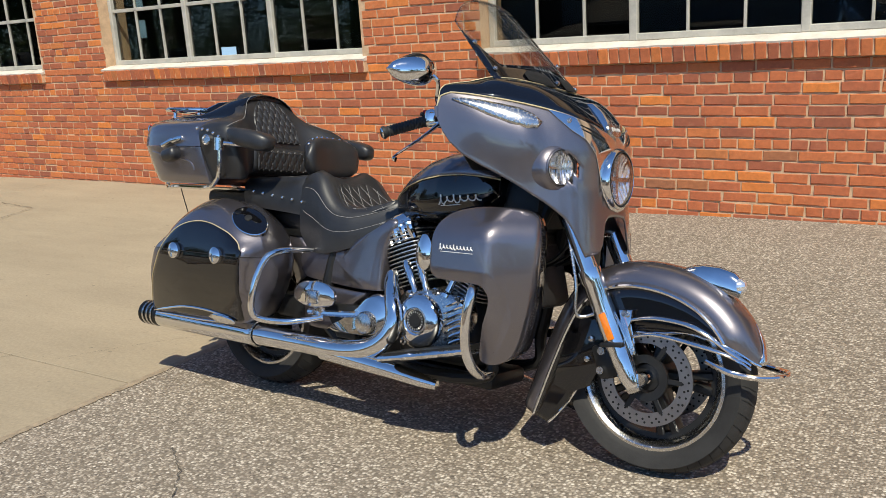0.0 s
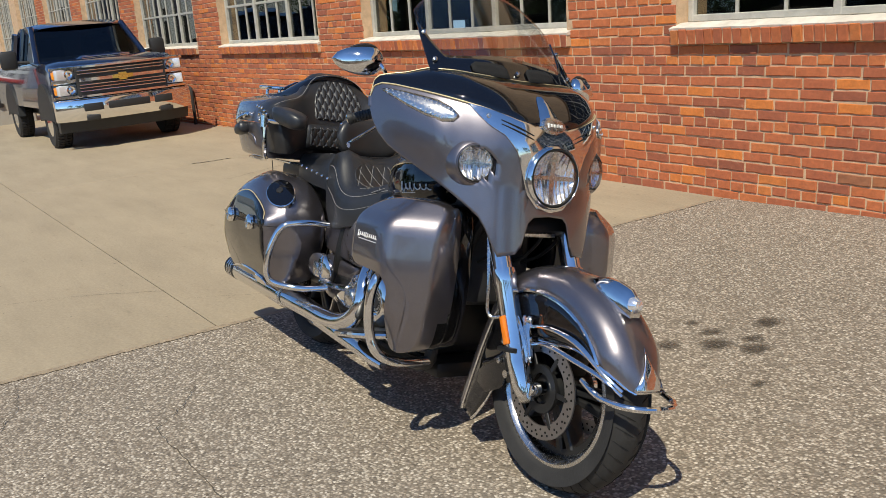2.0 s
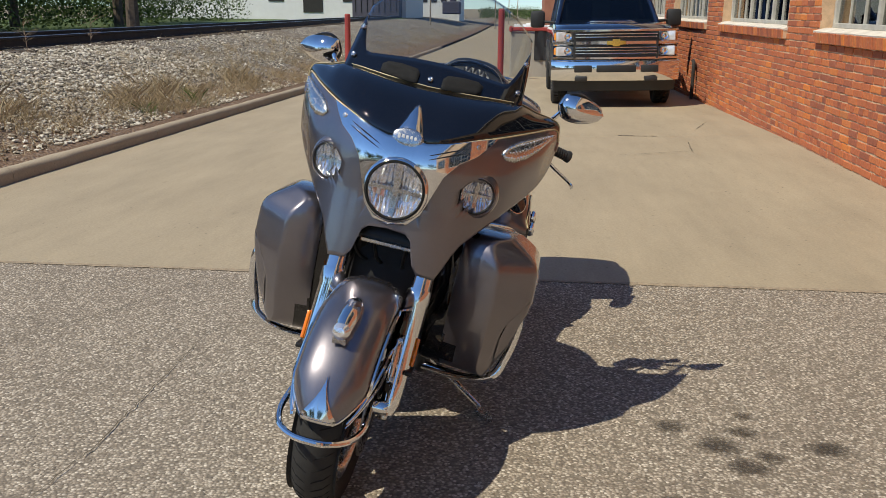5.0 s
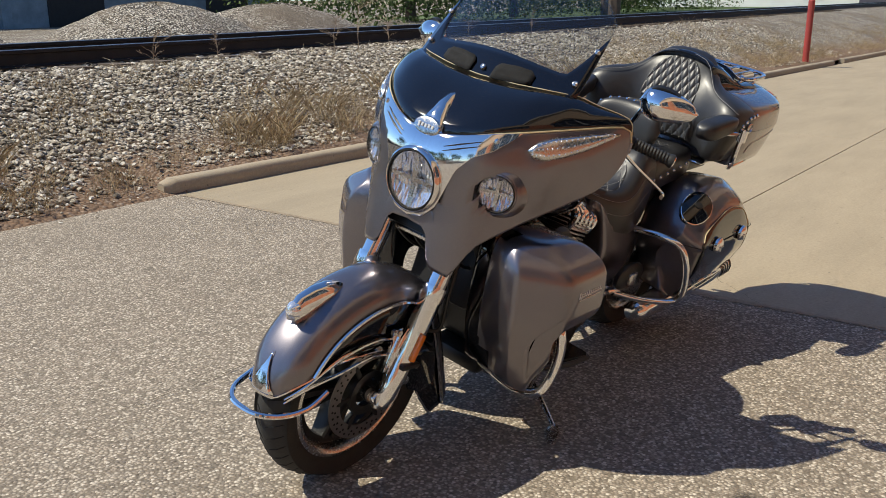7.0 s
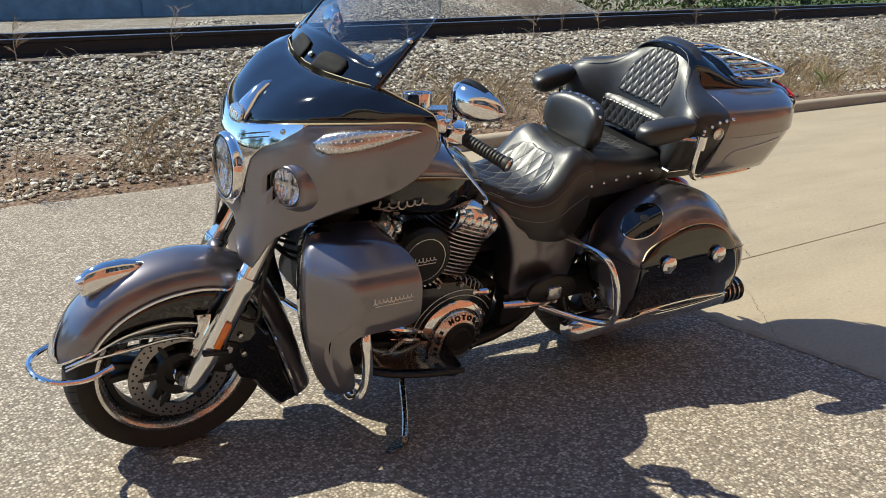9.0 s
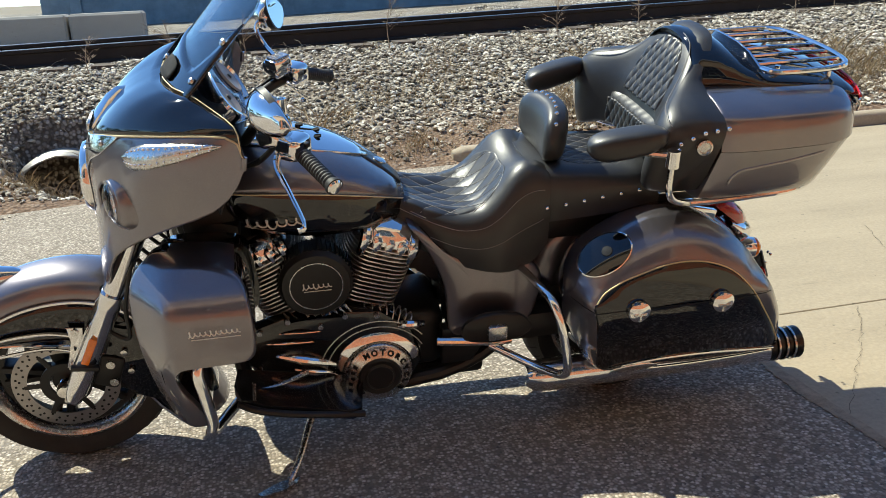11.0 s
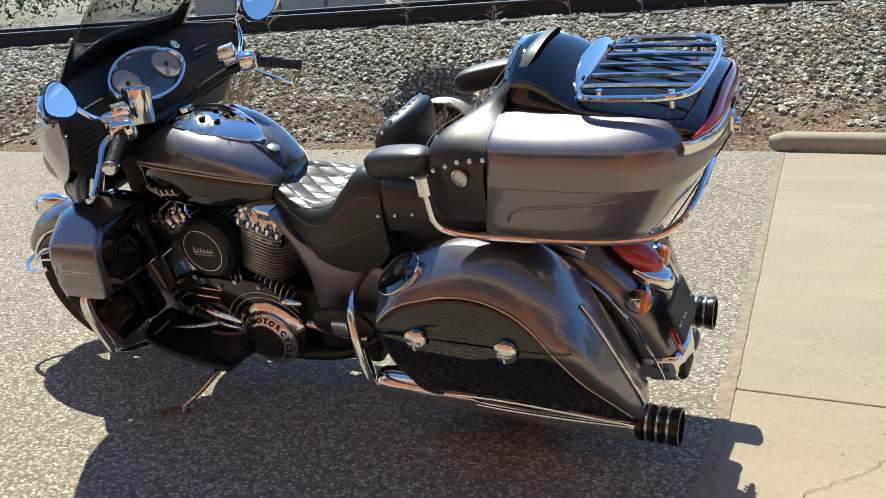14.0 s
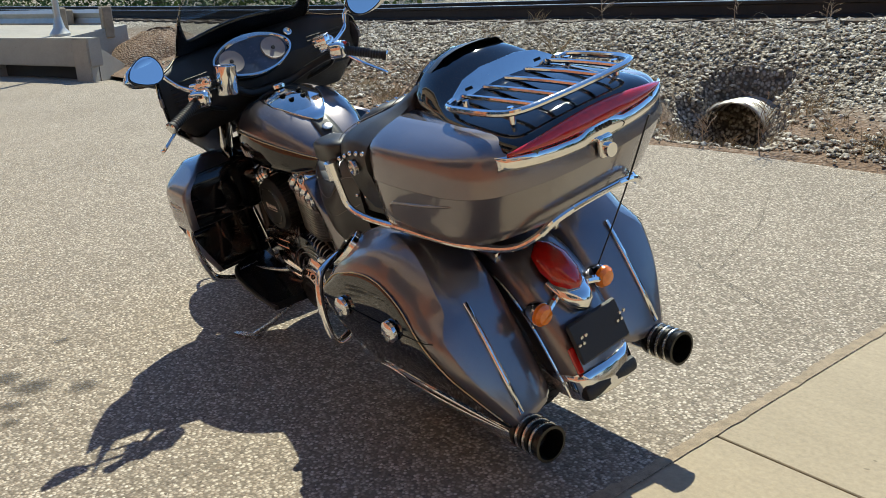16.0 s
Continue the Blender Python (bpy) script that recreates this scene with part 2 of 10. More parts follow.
M = dict(
    asphalt=chip_seal(),
    concrete=concrete_mat("tan_concrete", (0.353, 0.287, 0.194), 0.32),
    works_wall=surf("blue_grey_painted_brick", (0.20, 0.25, 0.28), 0.7, var=0.35, scale=1.5, bump_s=0.2, bump_scale=8),
    stalk=surf("pale_dry_stalk", (0.46, 0.39, 0.28), 0.8, var=0.3),
    kerb=concrete_mat("worn_kerb_concrete", (0.37, 0.30, 0.21), 0.4),
    headwall=concrete_mat("grey_concrete", (0.36, 0.33, 0.28), 0.4),
    joint=surf("dark_joint", (0.10, 0.08, 0.055), 0.95),
    oil=oil_mat(),
    dirt=surf("dry_dirt", (0.30, 0.235, 0.16), 0.95, var=0.4, scale=30, bump_s=0.8, bump_scale=160),
    mortar=surf("lime_mortar", (0.56, 0.38, 0.235), 0.95, var=0.3, scale=9, bump_s=0.6),
    brick=brick_mat("red_brick", True),
    brick_far=brick_mat("red_brick_joined", False),
    sillcap=surf("painted_cement_sill", (0.62, 0.56, 0.47), 0.85, var=0.3, scale=5, bump_s=0.4),
    steel_paint=surf("grey_window_paint", (0.42, 0.40, 0.35), 0.6, var=0.3, scale=7, bump_s=0.2),
    glass=pane_mat("window_glass", (0.55, 0.58, 0.56)),
    # Near-black: on inner walls and openings the colour stands in for missing light.
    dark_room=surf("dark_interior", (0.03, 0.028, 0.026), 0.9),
    paper=surf("white_paper", (0.75, 0.76, 0.74), 0.8, var=0.08),
    blue_paper=surf("pale_blue_paper", (0.35, 0.55, 0.75), 0.8, var=0.1),
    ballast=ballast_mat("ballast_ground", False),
    stones=ballast_mat("ballast_stones", True),
    rail=surf("brown_rail_steel", (0.026, 0.018, 0.014), 0.75, 0.2, var=0.35, scale=6, bump_s=0.3),
    railhead=surf("polished_rail_head", (0.5, 0.48, 0.45), 0.3, 1.0),
    sleeper=surf("weathered_sleeper", (0.11, 0.085, 0.065), 0.9, var=0.4, scale=10, bump_s=0.6),
    dry_grass=leaf_mat("dry_straw", (0.19, 0.135, 0.072), (0.54, 0.42, 0.25)),
    green_grass=leaf_mat("green_grass", (0.05, 0.09, 0.02), (0.16, 0.22, 0.06)),
    twig=surf("dead_twig", (0.30, 0.22, 0.15), 0.9, var=0.3),
    bark=surf("bark", (0.10, 0.075, 0.055), 0.95, var=0.4, bump_s=0.8),
    leaves=leaf_mat("tree_leaves", (0.02, 0.045, 0.012), (0.09, 0.13, 0.03)),
    red_paint=surf("faded_red_paint", (0.36, 0.05, 0.04), 0.55, var=0.3, scale=5, bump_s=0.2),
    rust_metal=surf("galvanised_corrugated_steel", (0.42, 0.40, 0.37), 0.5, 0.6, var=0.4, scale=8, bump_s=0.3),
    white_wall=surf("white_cladding", (0.72, 0.72, 0.70), 0.7, var=0.1, scale=0.4),
    dark_wall=surf("dark_cladding", (0.07, 0.065, 0.09), 0.7, var=0.2, scale=0.5),
    brown_wall=surf("brown_brick_far", (0.30, 0.13, 0.08), 0.9, var=0.25, scale=1.5),
    wood=surf("weathered_post_wood", (0.28, 0.23, 0.17), 0.9, var=0.35, scale=7, bump_s=0.5),
    zinc=surf("galvanised_guard_rail", (0.5, 0.5, 0.48), 0.5, 0.7, var=0.15),
    plastic_wrap=surf("white_wrap", (0.75, 0.76, 0.76), 0.4, var=0.1, bump_s=0.8, bump_scale=12),
    tarp=surf("black_tarp_and_shade", (0.02, 0.02, 0.022), 0.5, var=0.3, bump_s=0.7, bump_scale=15),
)


# ---------------------------------------------------------------- mesh helpers
def link_mesh(name, me, material, parent=None, label=""):
    if material is not None:
        me.materials.append(material)
    ob = new(name, me)
    if parent is not None:
        ob.parent = parent
    if label:
        tagged(ob, label)
    return ob


def part(name, bm, material, parent=None, label="", smooth=35.0):
    """Links a bmesh as one mesh object under a thing or a part."""
    bmesh.ops.recalc_face_normals(bm, faces=bm.faces[:])
    me = bpy.data.meshes.new(name)
    bm.to_mesh(me)
    bm.free()
    if smooth:
        me.polygons.foreach_set("use_smooth", [True] * len(me.polygons))
        me.set_sharp_from_angle(angle=radians(smooth))
    return link_mesh(name, me, material, parent, label)


def thing(name, label, category, m=None, group="", kind=""):
    ob = new(name)
    ob.empty_display_size = 0.1
    if m is not None:
        ob.matrix_basis = m
    return tagged(ob, label, category, group, kind)


def box(bm, c, s, bev=0.0, seg=1, rot=None):
    """A box of size s round c, with bevelled edges."""
    made = bmesh.ops.create_cube(bm, size=1.0)["verts"]
    bmesh.ops.scale(bm, vec=s, verts=made)
    if bev:
        edges = list({e for v in made for e in v.link_edges})
        out = bmesh.ops.bevel(bm, geom=edges, offset=bev, segments=seg, affect="EDGES", profile=0.5)
        made = list({v for f in out["faces"] for v in f.verts} | {v for v in made if v.is_valid})
    if rot is not None:
        bmesh.ops.rotate(bm, matrix=Euler([radians(a) for a in rot]).to_matrix(), verts=made)
    bmesh.ops.translate(bm, vec=c, verts=made)
    return made


def frame_of(direction):
    z = Vector(direction).normalized()
    x = z.orthogonal().normalized()
    return x, z.cross(x), z


def cyl(bm, a, b, r0, r1=None, seg=24, cap=True):
    a, b = Vector(a), Vector(b)
    x, y, _ = frame_of(b - a)
    r1 = r0 if r1 is None else r1
    rings = [[bm.verts.new(p + r * (math.cos(t) * x + math.sin(t) * y)) for t in (2 * math.pi * k / seg for k in range(seg))] for p, r in ((a, r0), (b, r1))]
    skin(bm, rings, True, cap)


def skin(bm, rings, closed=True, cap=False):
    n = len(rings[0])
    for p, q in zip(rings, rings[1:]):
        for k in range(n if closed else n - 1):
            bm.faces.new((p[k], p[(k + 1) % n], q[(k + 1) % n], q[k]))
    if cap:
        bm.faces.new(rings[0][::-1])
        bm.faces.new(rings[-1])


def loft(bm, rings, closed=True, cap=False):
    made = [[bm.verts.new(p) for p in ring] for ring in rings]
    skin(bm, made, closed, cap)
    return made


def lathe(bm, profile, a, axis, seg=32, closed=False):
    """Turns (radius, along) pairs round an axis through a."""
    x, y, z = frame_of(axis)
    a = Vector(a)
    rings = [[a + h * z + max(r, 1e-4) * (math.cos(t) * x + math.sin(t) * y) for t in (2 * math.pi * k / seg for k in range(seg))] for r, h in profile]
    if closed:
        rings.append(rings[0])
        made = [[bm.verts.new(p) for p in ring] for ring in rings[:-1]]
        skin(bm, made + [made[0]], True, False)
    else:
        loft(bm, rings, True, True)


def curve(points, steps=6, closed=False):
    """A smooth run through points."""
    p = [Vector(q) for q in points]
    n, out = len(p), []
    for k in range(n if closed else n - 1):
        a, b, c, d = (p[(k + j) % n] if closed else p[min(max(k + j, 0), n - 1)] for j in (-1, 0, 1, 2))
        for s in range(steps):
            t = s / steps
            out.append(0.5 * (2 * b + (c - a) * t + (2 * a - 5 * b + 4 * c - d) * t * t + (3 * b - a - 3 * c + d) * t**3))
    if not closed:
        out.append(p[-1])
    return out


def tube(bm, points, r, seg=10, steps=6, closed=False, cap=True, flat=1.0):
    """A round bar along a smooth run; r may be a list, one radius for each given point."""
    pts = curve(points, steps, closed) if steps > 1 else [Vector(q) for q in points]
    n = len(pts)
    rad = [r] * n if isinstance(r, (int, float)) else [float(q) for q in np.interp(np.linspace(0, len(r) - 1, n), range(len(r)), r)]
    rings, side = [], None
    for k, p in enumerate(pts):
        d = (pts[(k + 1) % n] if closed else pts[min(k + 1, n - 1)]) - (pts[k - 1] if closed else pts[max(k - 1, 0)])
        d.normalize()
        side = d.orthogonal() if side is None else side - d * side.dot(d)
        side.normalize()
        up = d.cross(side)
        rings.append([p + rad[k] * (math.cos(t) * side + flat * math.sin(t) * up) for t in (2 * math.pi * j / seg for j in range(seg))])
    if closed:
        made = [[bm.verts.new(q) for q in ring] for ring in rings]
        x, y = made[-1], made[0]
        best = min(range(seg), key=lambda s: (x[0].co - y[s].co).length)
        made.append([y[(j + best) % seg] for j in range(seg)])
        skin(bm, made, True, False)
    else:
        loft(bm, rings, True, cap)


def plate(bm, outline, axis, a, b, bev=0.0):
    """A flat outline of (u, v) pairs pushed from a to b along axis x, y or z."""
    put = {"x": lambda u, v, w: (w, u, v), "y": lambda u, v, w: (u, w, v), "z": lambda u, v, w: (u, v, w)}[axis]
    lo = [bm.verts.new(put(u, v, a)) for u, v in outline]
    hi = [bm.verts.new(put(u, v, b)) for u, v in outline]
    f = [bm.faces.new(lo[::-1]), bm.faces.new(hi)]
    n = len(lo)
    for k in range(n):
        f.append(bm.faces.new((lo[k], lo[(k + 1) % n], hi[(k + 1) % n], hi[k])))
    if bev:
        edges = [e for g in f[:2] for e in g.edges]
        bmesh.ops.bevel(bm, geom=edges, offset=bev, segments=2, affect="EDGES", profile=0.5)


def lerp_table(rows, x):
    xs = [r[0] for r in rows]
    return [float(np.interp(x, xs, [r[k] for r in rows])) for k in range(1, len(rows[0]))]


def smooth_step(t):
    t = min(max(t, 0.0), 1.0)
    return t * t * (3 - 2 * t)
# ---------------------------------------------------------------- ground
def far_rise(x):
    """The land climbs slowly towards the far end of the drive."""
    far = min(max(0.0, -27.0 - x), 220.0)
    return 0.007 * far + 0.00009 * far * far


WALL_Y, KERB_Y, EDGE_X = 3.44, -3.91, -0.59
PIPE_X, PIPE_Y, PIPE_Z = 2.60, -5.40, -0.27


def quad_sheet(name, xs, ys, height, material, label, category):
    verts = [(x, y, height(x, y)) for x in xs for y in ys]
    n = len(ys)
    faces = [(i * n + j, (i + 1) * n + j, (i + 1) * n + j + 1, i * n + j + 1) for i in range(len(xs) - 1) for j in range(n - 1)]
    me = bpy.data.meshes.new(name)
    me.from_pydata(verts, [], faces)
    me.polygons.foreach_set("use_smooth", [True] * len(faces))
    return tagged(link_mesh(name, me, material), label, category, kind="structure")


def verge(x):
    """Where the gravel begins, beside the kerb or the asphalt."""
    if x < EDGE_X - 0.05:
        return -4.05
    return -3.86 + 0.14 * min(max(x - 1.0, 0.0), 6.0) + 0.10 * noise.noise((x * 0.9, 3.1, 0))


def rail_y(x):
    return -7.5 + 0.05 * x


def rail_z(x):
    return 0.735 - 0.0145 * min(max(x, -140.0), 14.0)


def bank(x, y):
    """Height of the gravel bank that carries the track."""
    y0 = verge(x)
    z0 = 0.085 + far_rise(x) if x < EDGE_X - 0.05 else -0.01
    t = (y0 - y) / (y0 - rail_y(x) - 0.35)
    rise = smooth_step(0.12 + 0.88 * t) if t > 0 else 0.0
    z = z0 + (rail_z(x) - 0.03 - z0) * min(rise, 1.0) * (1 if t > 0 else 0)
    over = rail_y(x) - 2.4 - y
    if over > 0:
        z -= 0.45 * smooth_step(over / 4.0)
    z += 0.035 * noise.noise((x * 1.3, y * 1.3, 0)) * min(max(t * 3, 0), 1) + 0.015 * noise.noise((x * 5, y * 5, 2)) * min(max(t * 4, 0), 1)
    if abs(x - PIPE_X) < 4.0 and t > 0:
        # the bank is hollowed above the drain, and a gully runs from it to the asphalt
        z -= 0.26 * math.exp(-(((x - PIPE_X) / 1.5) ** 2) - ((y - PIPE_Y) / 0.62) ** 2) * smooth_step(t / 0.3)
        w = math.exp(-(((x - PIPE_X + 0.48 * max(0.0, y - PIPE_Y)) / (0.34 + 0.22 * smooth_step((y - PIPE_Y) / 0.3))) ** 6)) * smooth_step((y - PIPE_Y + 0.40) / 0.16) * smooth_step(t / 0.10)
        z = z * (1 - w) + w * min(z, -0.03 - 0.27 * max(0.0, -3.95 - y) + 0.03 * noise.noise((x * 6, y * 6, 3)))
    return z


xs = list(np.r_[np.linspace(-140, -32, 28), np.linspace(-30, -8, 60), np.linspace(-7.8, 10, 150), np.linspace(10.5, 26, 30), np.linspace(30, 140, 20)])
ts = list(np.r_[np.linspace(0, 4.5, 42), np.linspace(4.9, 12, 18), np.linspace(14, 45, 10), (60, 90, 140)])
verts = []
for x in xs:
    for t in ts:
        y = verge(x) + 0.02 - t
        verts.append((x, y, bank(x, y)))
n = len(ts)
me = bpy.data.meshes.new("ground")
me.from_pydata(verts, [], [(i * n + j, i * n + j + 1, (i + 1) * n + j + 1, (i + 1) * n + j) for i in range(len(xs) - 1) for j in range(n - 1)])
me.polygons.foreach_set("use_smooth", [True] * len(me.polygons))
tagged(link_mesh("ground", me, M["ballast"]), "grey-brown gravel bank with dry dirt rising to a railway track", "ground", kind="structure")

bm = bmesh.new()
line = [(x, far_rise(x) - 0.37) for x in (1500, -20, -40, -60, -80, -100, -130, -170, -247)] + [(-1500, 14.0)]
loft(bm, [[(x, y, z) for x, z in line] + [(x, y, z - 0.5) for x, z in line[::-1]] for y in (-1500, 1500)], True, True)
tagged(part("ground_distance", bm, surf("far_dry_ground", (0.22, 0.18, 0.12), 0.95, var=0.3, scale=0.05), smooth=0), "flat dry open ground reaching to the horizon", "ground", kind="structure")

asphalt_x = list(np.r_[EDGE_X - 0.012, EDGE_X + 0.03, np.linspace(-0.4, 12, 64), np.linspace(14, 90, 20)])


def asphalt_z(x, y):
    near = smooth_step((x - EDGE_X) / 0.3)
    return near * 0.006 * noise.noise((x * 0.8, y * 0.8, 5)) + (1 - near) * 0.0025


verts, rows = [], 40
for x in asphalt_x:
    lo, hi = verge(x) - 0.25, WALL_Y + (0.0 if x < 9 else 30)
    for k in range(rows):
        y = lo + (hi - lo) * k / (rows - 1)
        verts.append((x, y, asphalt_z(x, y) if k else -0.10))
me = bpy.data.meshes.new("pavement_asphalt")
me.from_pydata(verts, [], [(i * rows + j, (i + 1) * rows + j, (i + 1) * rows + j + 1, i * rows + j + 1) for i in range(len(asphalt_x) - 1) for j in range(rows - 1)])
me.polygons.foreach_set("use_smooth", [True] * len(me.polygons))
tagged(link_mesh("pavement_asphalt", me, M["asphalt"]), "worn chip-seal asphalt with pale stone chips and a few oil drips", "pavement", kind="structure")

# oil drips on the asphalt
random.seed(5)
for k, (x, y, r) in enumerate(((1.26, 1.416, 0.085), (1.397, 1.136, 0.085), (1.132, 0.939, 0.07), (1.25, 1.07, 0.10), (1.33, 1.22, 0.06), (1.62, 0.86, 0.04), (1.02, 1.2, 0.05), (1.16, 1.17, 0.06))):
    bm = bmesh.new()
    rim = [bm.verts.new((x + (1 + 0.28 * noise.noise((math.cos(a) * 1.6, math.sin(a) * 1.6, k * 3.7))) * r * math.cos(a), y + (1 + 0.28 * noise.noise((math.cos(a) * 1.6, math.sin(a) * 1.6, k * 3.7 + 9))) * r * 1.25 * math.sin(a), 0.0)) for a in (2 * math.pi * j / 28 for j in range(28))]
    for v in rim:
        v.co.z = asphalt_z(v.co.x, v.co.y) + 0.004
    bm.faces.new(rim)
    tagged(part("oil_stain", bm, M["oil"], smooth=0), "dark brown oil drip soaked into the asphalt", "stain", group="oil drips on the asphalt", kind="structure")

def slab_rise(x, y):
    """The drive climbs a little towards the wall, away from the asphalt."""
    return 0.088 * min(max((EDGE_X - x) / 6.0, 0.0), 1.0) * max(0.0, y + 0.37) / 3.81 + far_rise(x)


# slab drive, with recessed joints between the panels
slab_root = thing("pavement_concrete", "tan concrete drive in large panels with dirty joints", "pavement", kind="structure")
bm = bmesh.new()
box(bm, (-14.3, -0.235, -0.045), (27.4, 7.34, 0.08))
part("joint_bed", bm, M["joint"], slab_root, smooth=0)
cuts = [EDGE_X, -6.72, -12.3, -18.2, -24.1, -27.0, -31.0, -36.0, -42.0, -48.0, -60.0, -80.0, -105.0, -140.0]
for a, b in zip(cuts, cuts[1:]):
    for lo, hi in ((KERB_Y + 0.01, -0.37), (-0.37, WALL_Y)):
        bm = bmesh.new()
        box(bm, ((a + b) / 2, (lo + hi) / 2, -0.028), (abs(b - a) - 0.007, hi - lo - 0.007, 0.06), 0.003)
        for v in bm.verts:
            v.co.z += slab_rise(v.co.x, v.co.y)
        part("slab", bm, M["concrete"], slab_root, smooth=0)


def crack(root, pts, width, name="crack", z=0.0055):
    """A thin ragged crack filled with dirt."""
    random.seed(int(pts[0][0] * 100))
    p = []
    for (x0, y0), (x1, y1) in zip(pts, pts[1:]):
        for k in range(14):
            t = k / 14
            p.append((x0 + (x1 - x0) * t + random.uniform(-0.007, 0.007), y0 + (y1 - y0) * t + random.uniform(-0.007, 0.007)))
    bm = bmesh.new()
    prev = None
    for k, (x, y) in enumerate(p):
        w = width * random.uniform(0.3, 1.0)
        x2, y2 = p[min(k + 1, len(p) - 1)]
        d = Vector((x2 - x, y2 - y, 0))
        if d.length < 1e-5:
            continue
        nrm = Vector((-d.y, d.x, 0)).normalized() * w / 2
        zz = z + slab_rise(x, y)
        cur = (bm.verts.new((x + nrm.x, y + nrm.y, zz)), bm.verts.new((x - nrm.x, y - nrm.y, zz)))
        if prev:
            bm.faces.new((prev[0], prev[1], cur[1], cur[0]))
        prev = cur
    return part(name, bm, M["joint"], root, smooth=0)


crack(slab_root, [(-0.60, 0.42), (-0.788, 0.21), (-0.963, 0.022), (-1.131, -0.188), (-1.25, -0.36)], 0.0025)
crack(slab_root, [(-1.5, -0.38), (-1.75, -0.7), (-2.1, -1.4)], 0.004)
crack(slab_root, [(-6.80, 1.55), (-6.72, 1.8), (-6.70, 2.05)], 0.05)
crack(slab_root, [(-5.2, 1.4), (-5.5, 2.2), (-6.3, 2.3)], 0.01)
crack(slab_root, [(-7.4, 2.6), (-8.3, 2.9)], 0.012)
asphalt_cracks = thing("asphalt_cracks", "thin dark cracks wandering across the worn asphalt", "crack", kind="structure")
crack(asphalt_cracks, [(1.75, -2.5), (1.3, -2.1), (0.9, -1.9), (0.2, -1.55), (-0.2, -1.35), (-0.55, -1.3)], 0.004, z=0.008)
crack(asphalt_cracks, [(0.37, -3.58), (0.31, -3.15), (0.49, -3.06)], 0.005, z=0.008)
crack(asphalt_cracks, [(0.05, -3.4), (-0.09, -3.11), (-0.27, -2.93), (-0.49, -2.69), (-0.59, -2.67)], 0.005, z=0.008)
crack(asphalt_cracks, [(-0.27, -2.93), (-0.26, -2.66), (-0.43, -2.49)], 0.004, z=0.008)
crack(asphalt_cracks, [(0.31, -3.15), (0.04, -2.93), (-0.09, -3.11)], 0.003, z=0.008)
crack(asphalt_cracks, [(0.2, -1.55), (0.5, -2.4), (0.9, -3.2)], 0.003, z=0.008)
crack(asphalt_cracks, [(0.1, -2.2), (-0.2, -2.7), (-0.5, -2.8)], 0.003, z=0.008)
crack(asphalt_cracks, [(0.10, -0.72), (0.293, -0.85), (0.40, -0.968), (0.926, -0.958), (1.481, -0.948), (1.9, -1.0)], 0.005, z=0.008)
crack(asphalt_cracks, [(2.4, 2.6), (2.0, 2.0), (2.3, 1.2)], 0.003, z=0.008)

# ragged dirt lying along the asphalt's edge
random.seed(14)
bm = bmesh.new()
prev = None
for k in range(420):
    y = -3.85 + (WALL_Y + 3.83) * k / 419
    n1, n2 = noise.noise((y * 2.2, 1.0, 0)), noise.noise((y * 9.0, 4.0, 0))
    a, b = EDGE_X - 0.012 - 0.012 * abs(n2), EDGE_X + 0.020 + 0.030 * max(0.0, n1 + 0.5 * n2) + 0.012 * random.random()
    cur = (bm.verts.new((a, y, 0.0058)), bm.verts.new((b, y, 0.0055)))
    if prev:
        bm.faces.new((prev[0], prev[1], cur[1], cur[0]))
    prev = cur
tagged(part("dirt_seam", bm, M["dirt"], smooth=0), "thin ragged line of dry brown dirt between asphalt and concrete", "dirt", kind="structure")

# kerb, in cast lengths, with a rounded nose
kerb = thing("kerb", "worn rounded concrete kerb along the drive", "kerb", kind="structure")
profile = [(0.0, -0.05), (0.0, 0.075), (-0.012, 0.1), (-0.045, 0.115), (-0.12, 0.115), (-0.15, 0.10), (-0.16, -0.05)]


def kerb_run(x0, x1, nose=False):
    bm = bmesh.new()
    k = max(2, int(abs(x1 - x0) / 0.25))
    rings = []
    if nose:
        for a in (0.15, 0.5, 0.8):
            rings.append([(x0 + 0.10 * (1 - a) * 1.1, KERB_Y - 0.08 + (y + 0.08) * math.sqrt(1 - (1 - a) ** 2), z if z < 0 else z * (0.7 + 0.3 * a)) for y, z in profile])
    for i in range(k + 1):
        x = x0 + (x1 - x0) * i / k
        rings.append([(x, KERB_Y + y + 0.012 * noise.noise((x * 2, y * 9, 4)), z + slab_rise(x, -1.0) + (0.010 * noise.noise((x * 3, y * 7, 1)) if z > 0 else 0)) for y, z in profile])
    loft(bm, rings, True, True)
    part("kerb_stone", bm, M["kerb"], kerb, smooth=50)


kerb_run(EDGE_X, -3.0, True)
for a, b in ((-3.01, -6.0), (-6.01, -9.0), (-9.01, -12.0), (-12.01, -15.0), (-15.01, -18.0), (-18.01, -20.6), (-21.6, -25.0), (-25.01, -28.0), (-28.01, -31.5), (-31.51, -42.0)):
    kerb_run(a, b)

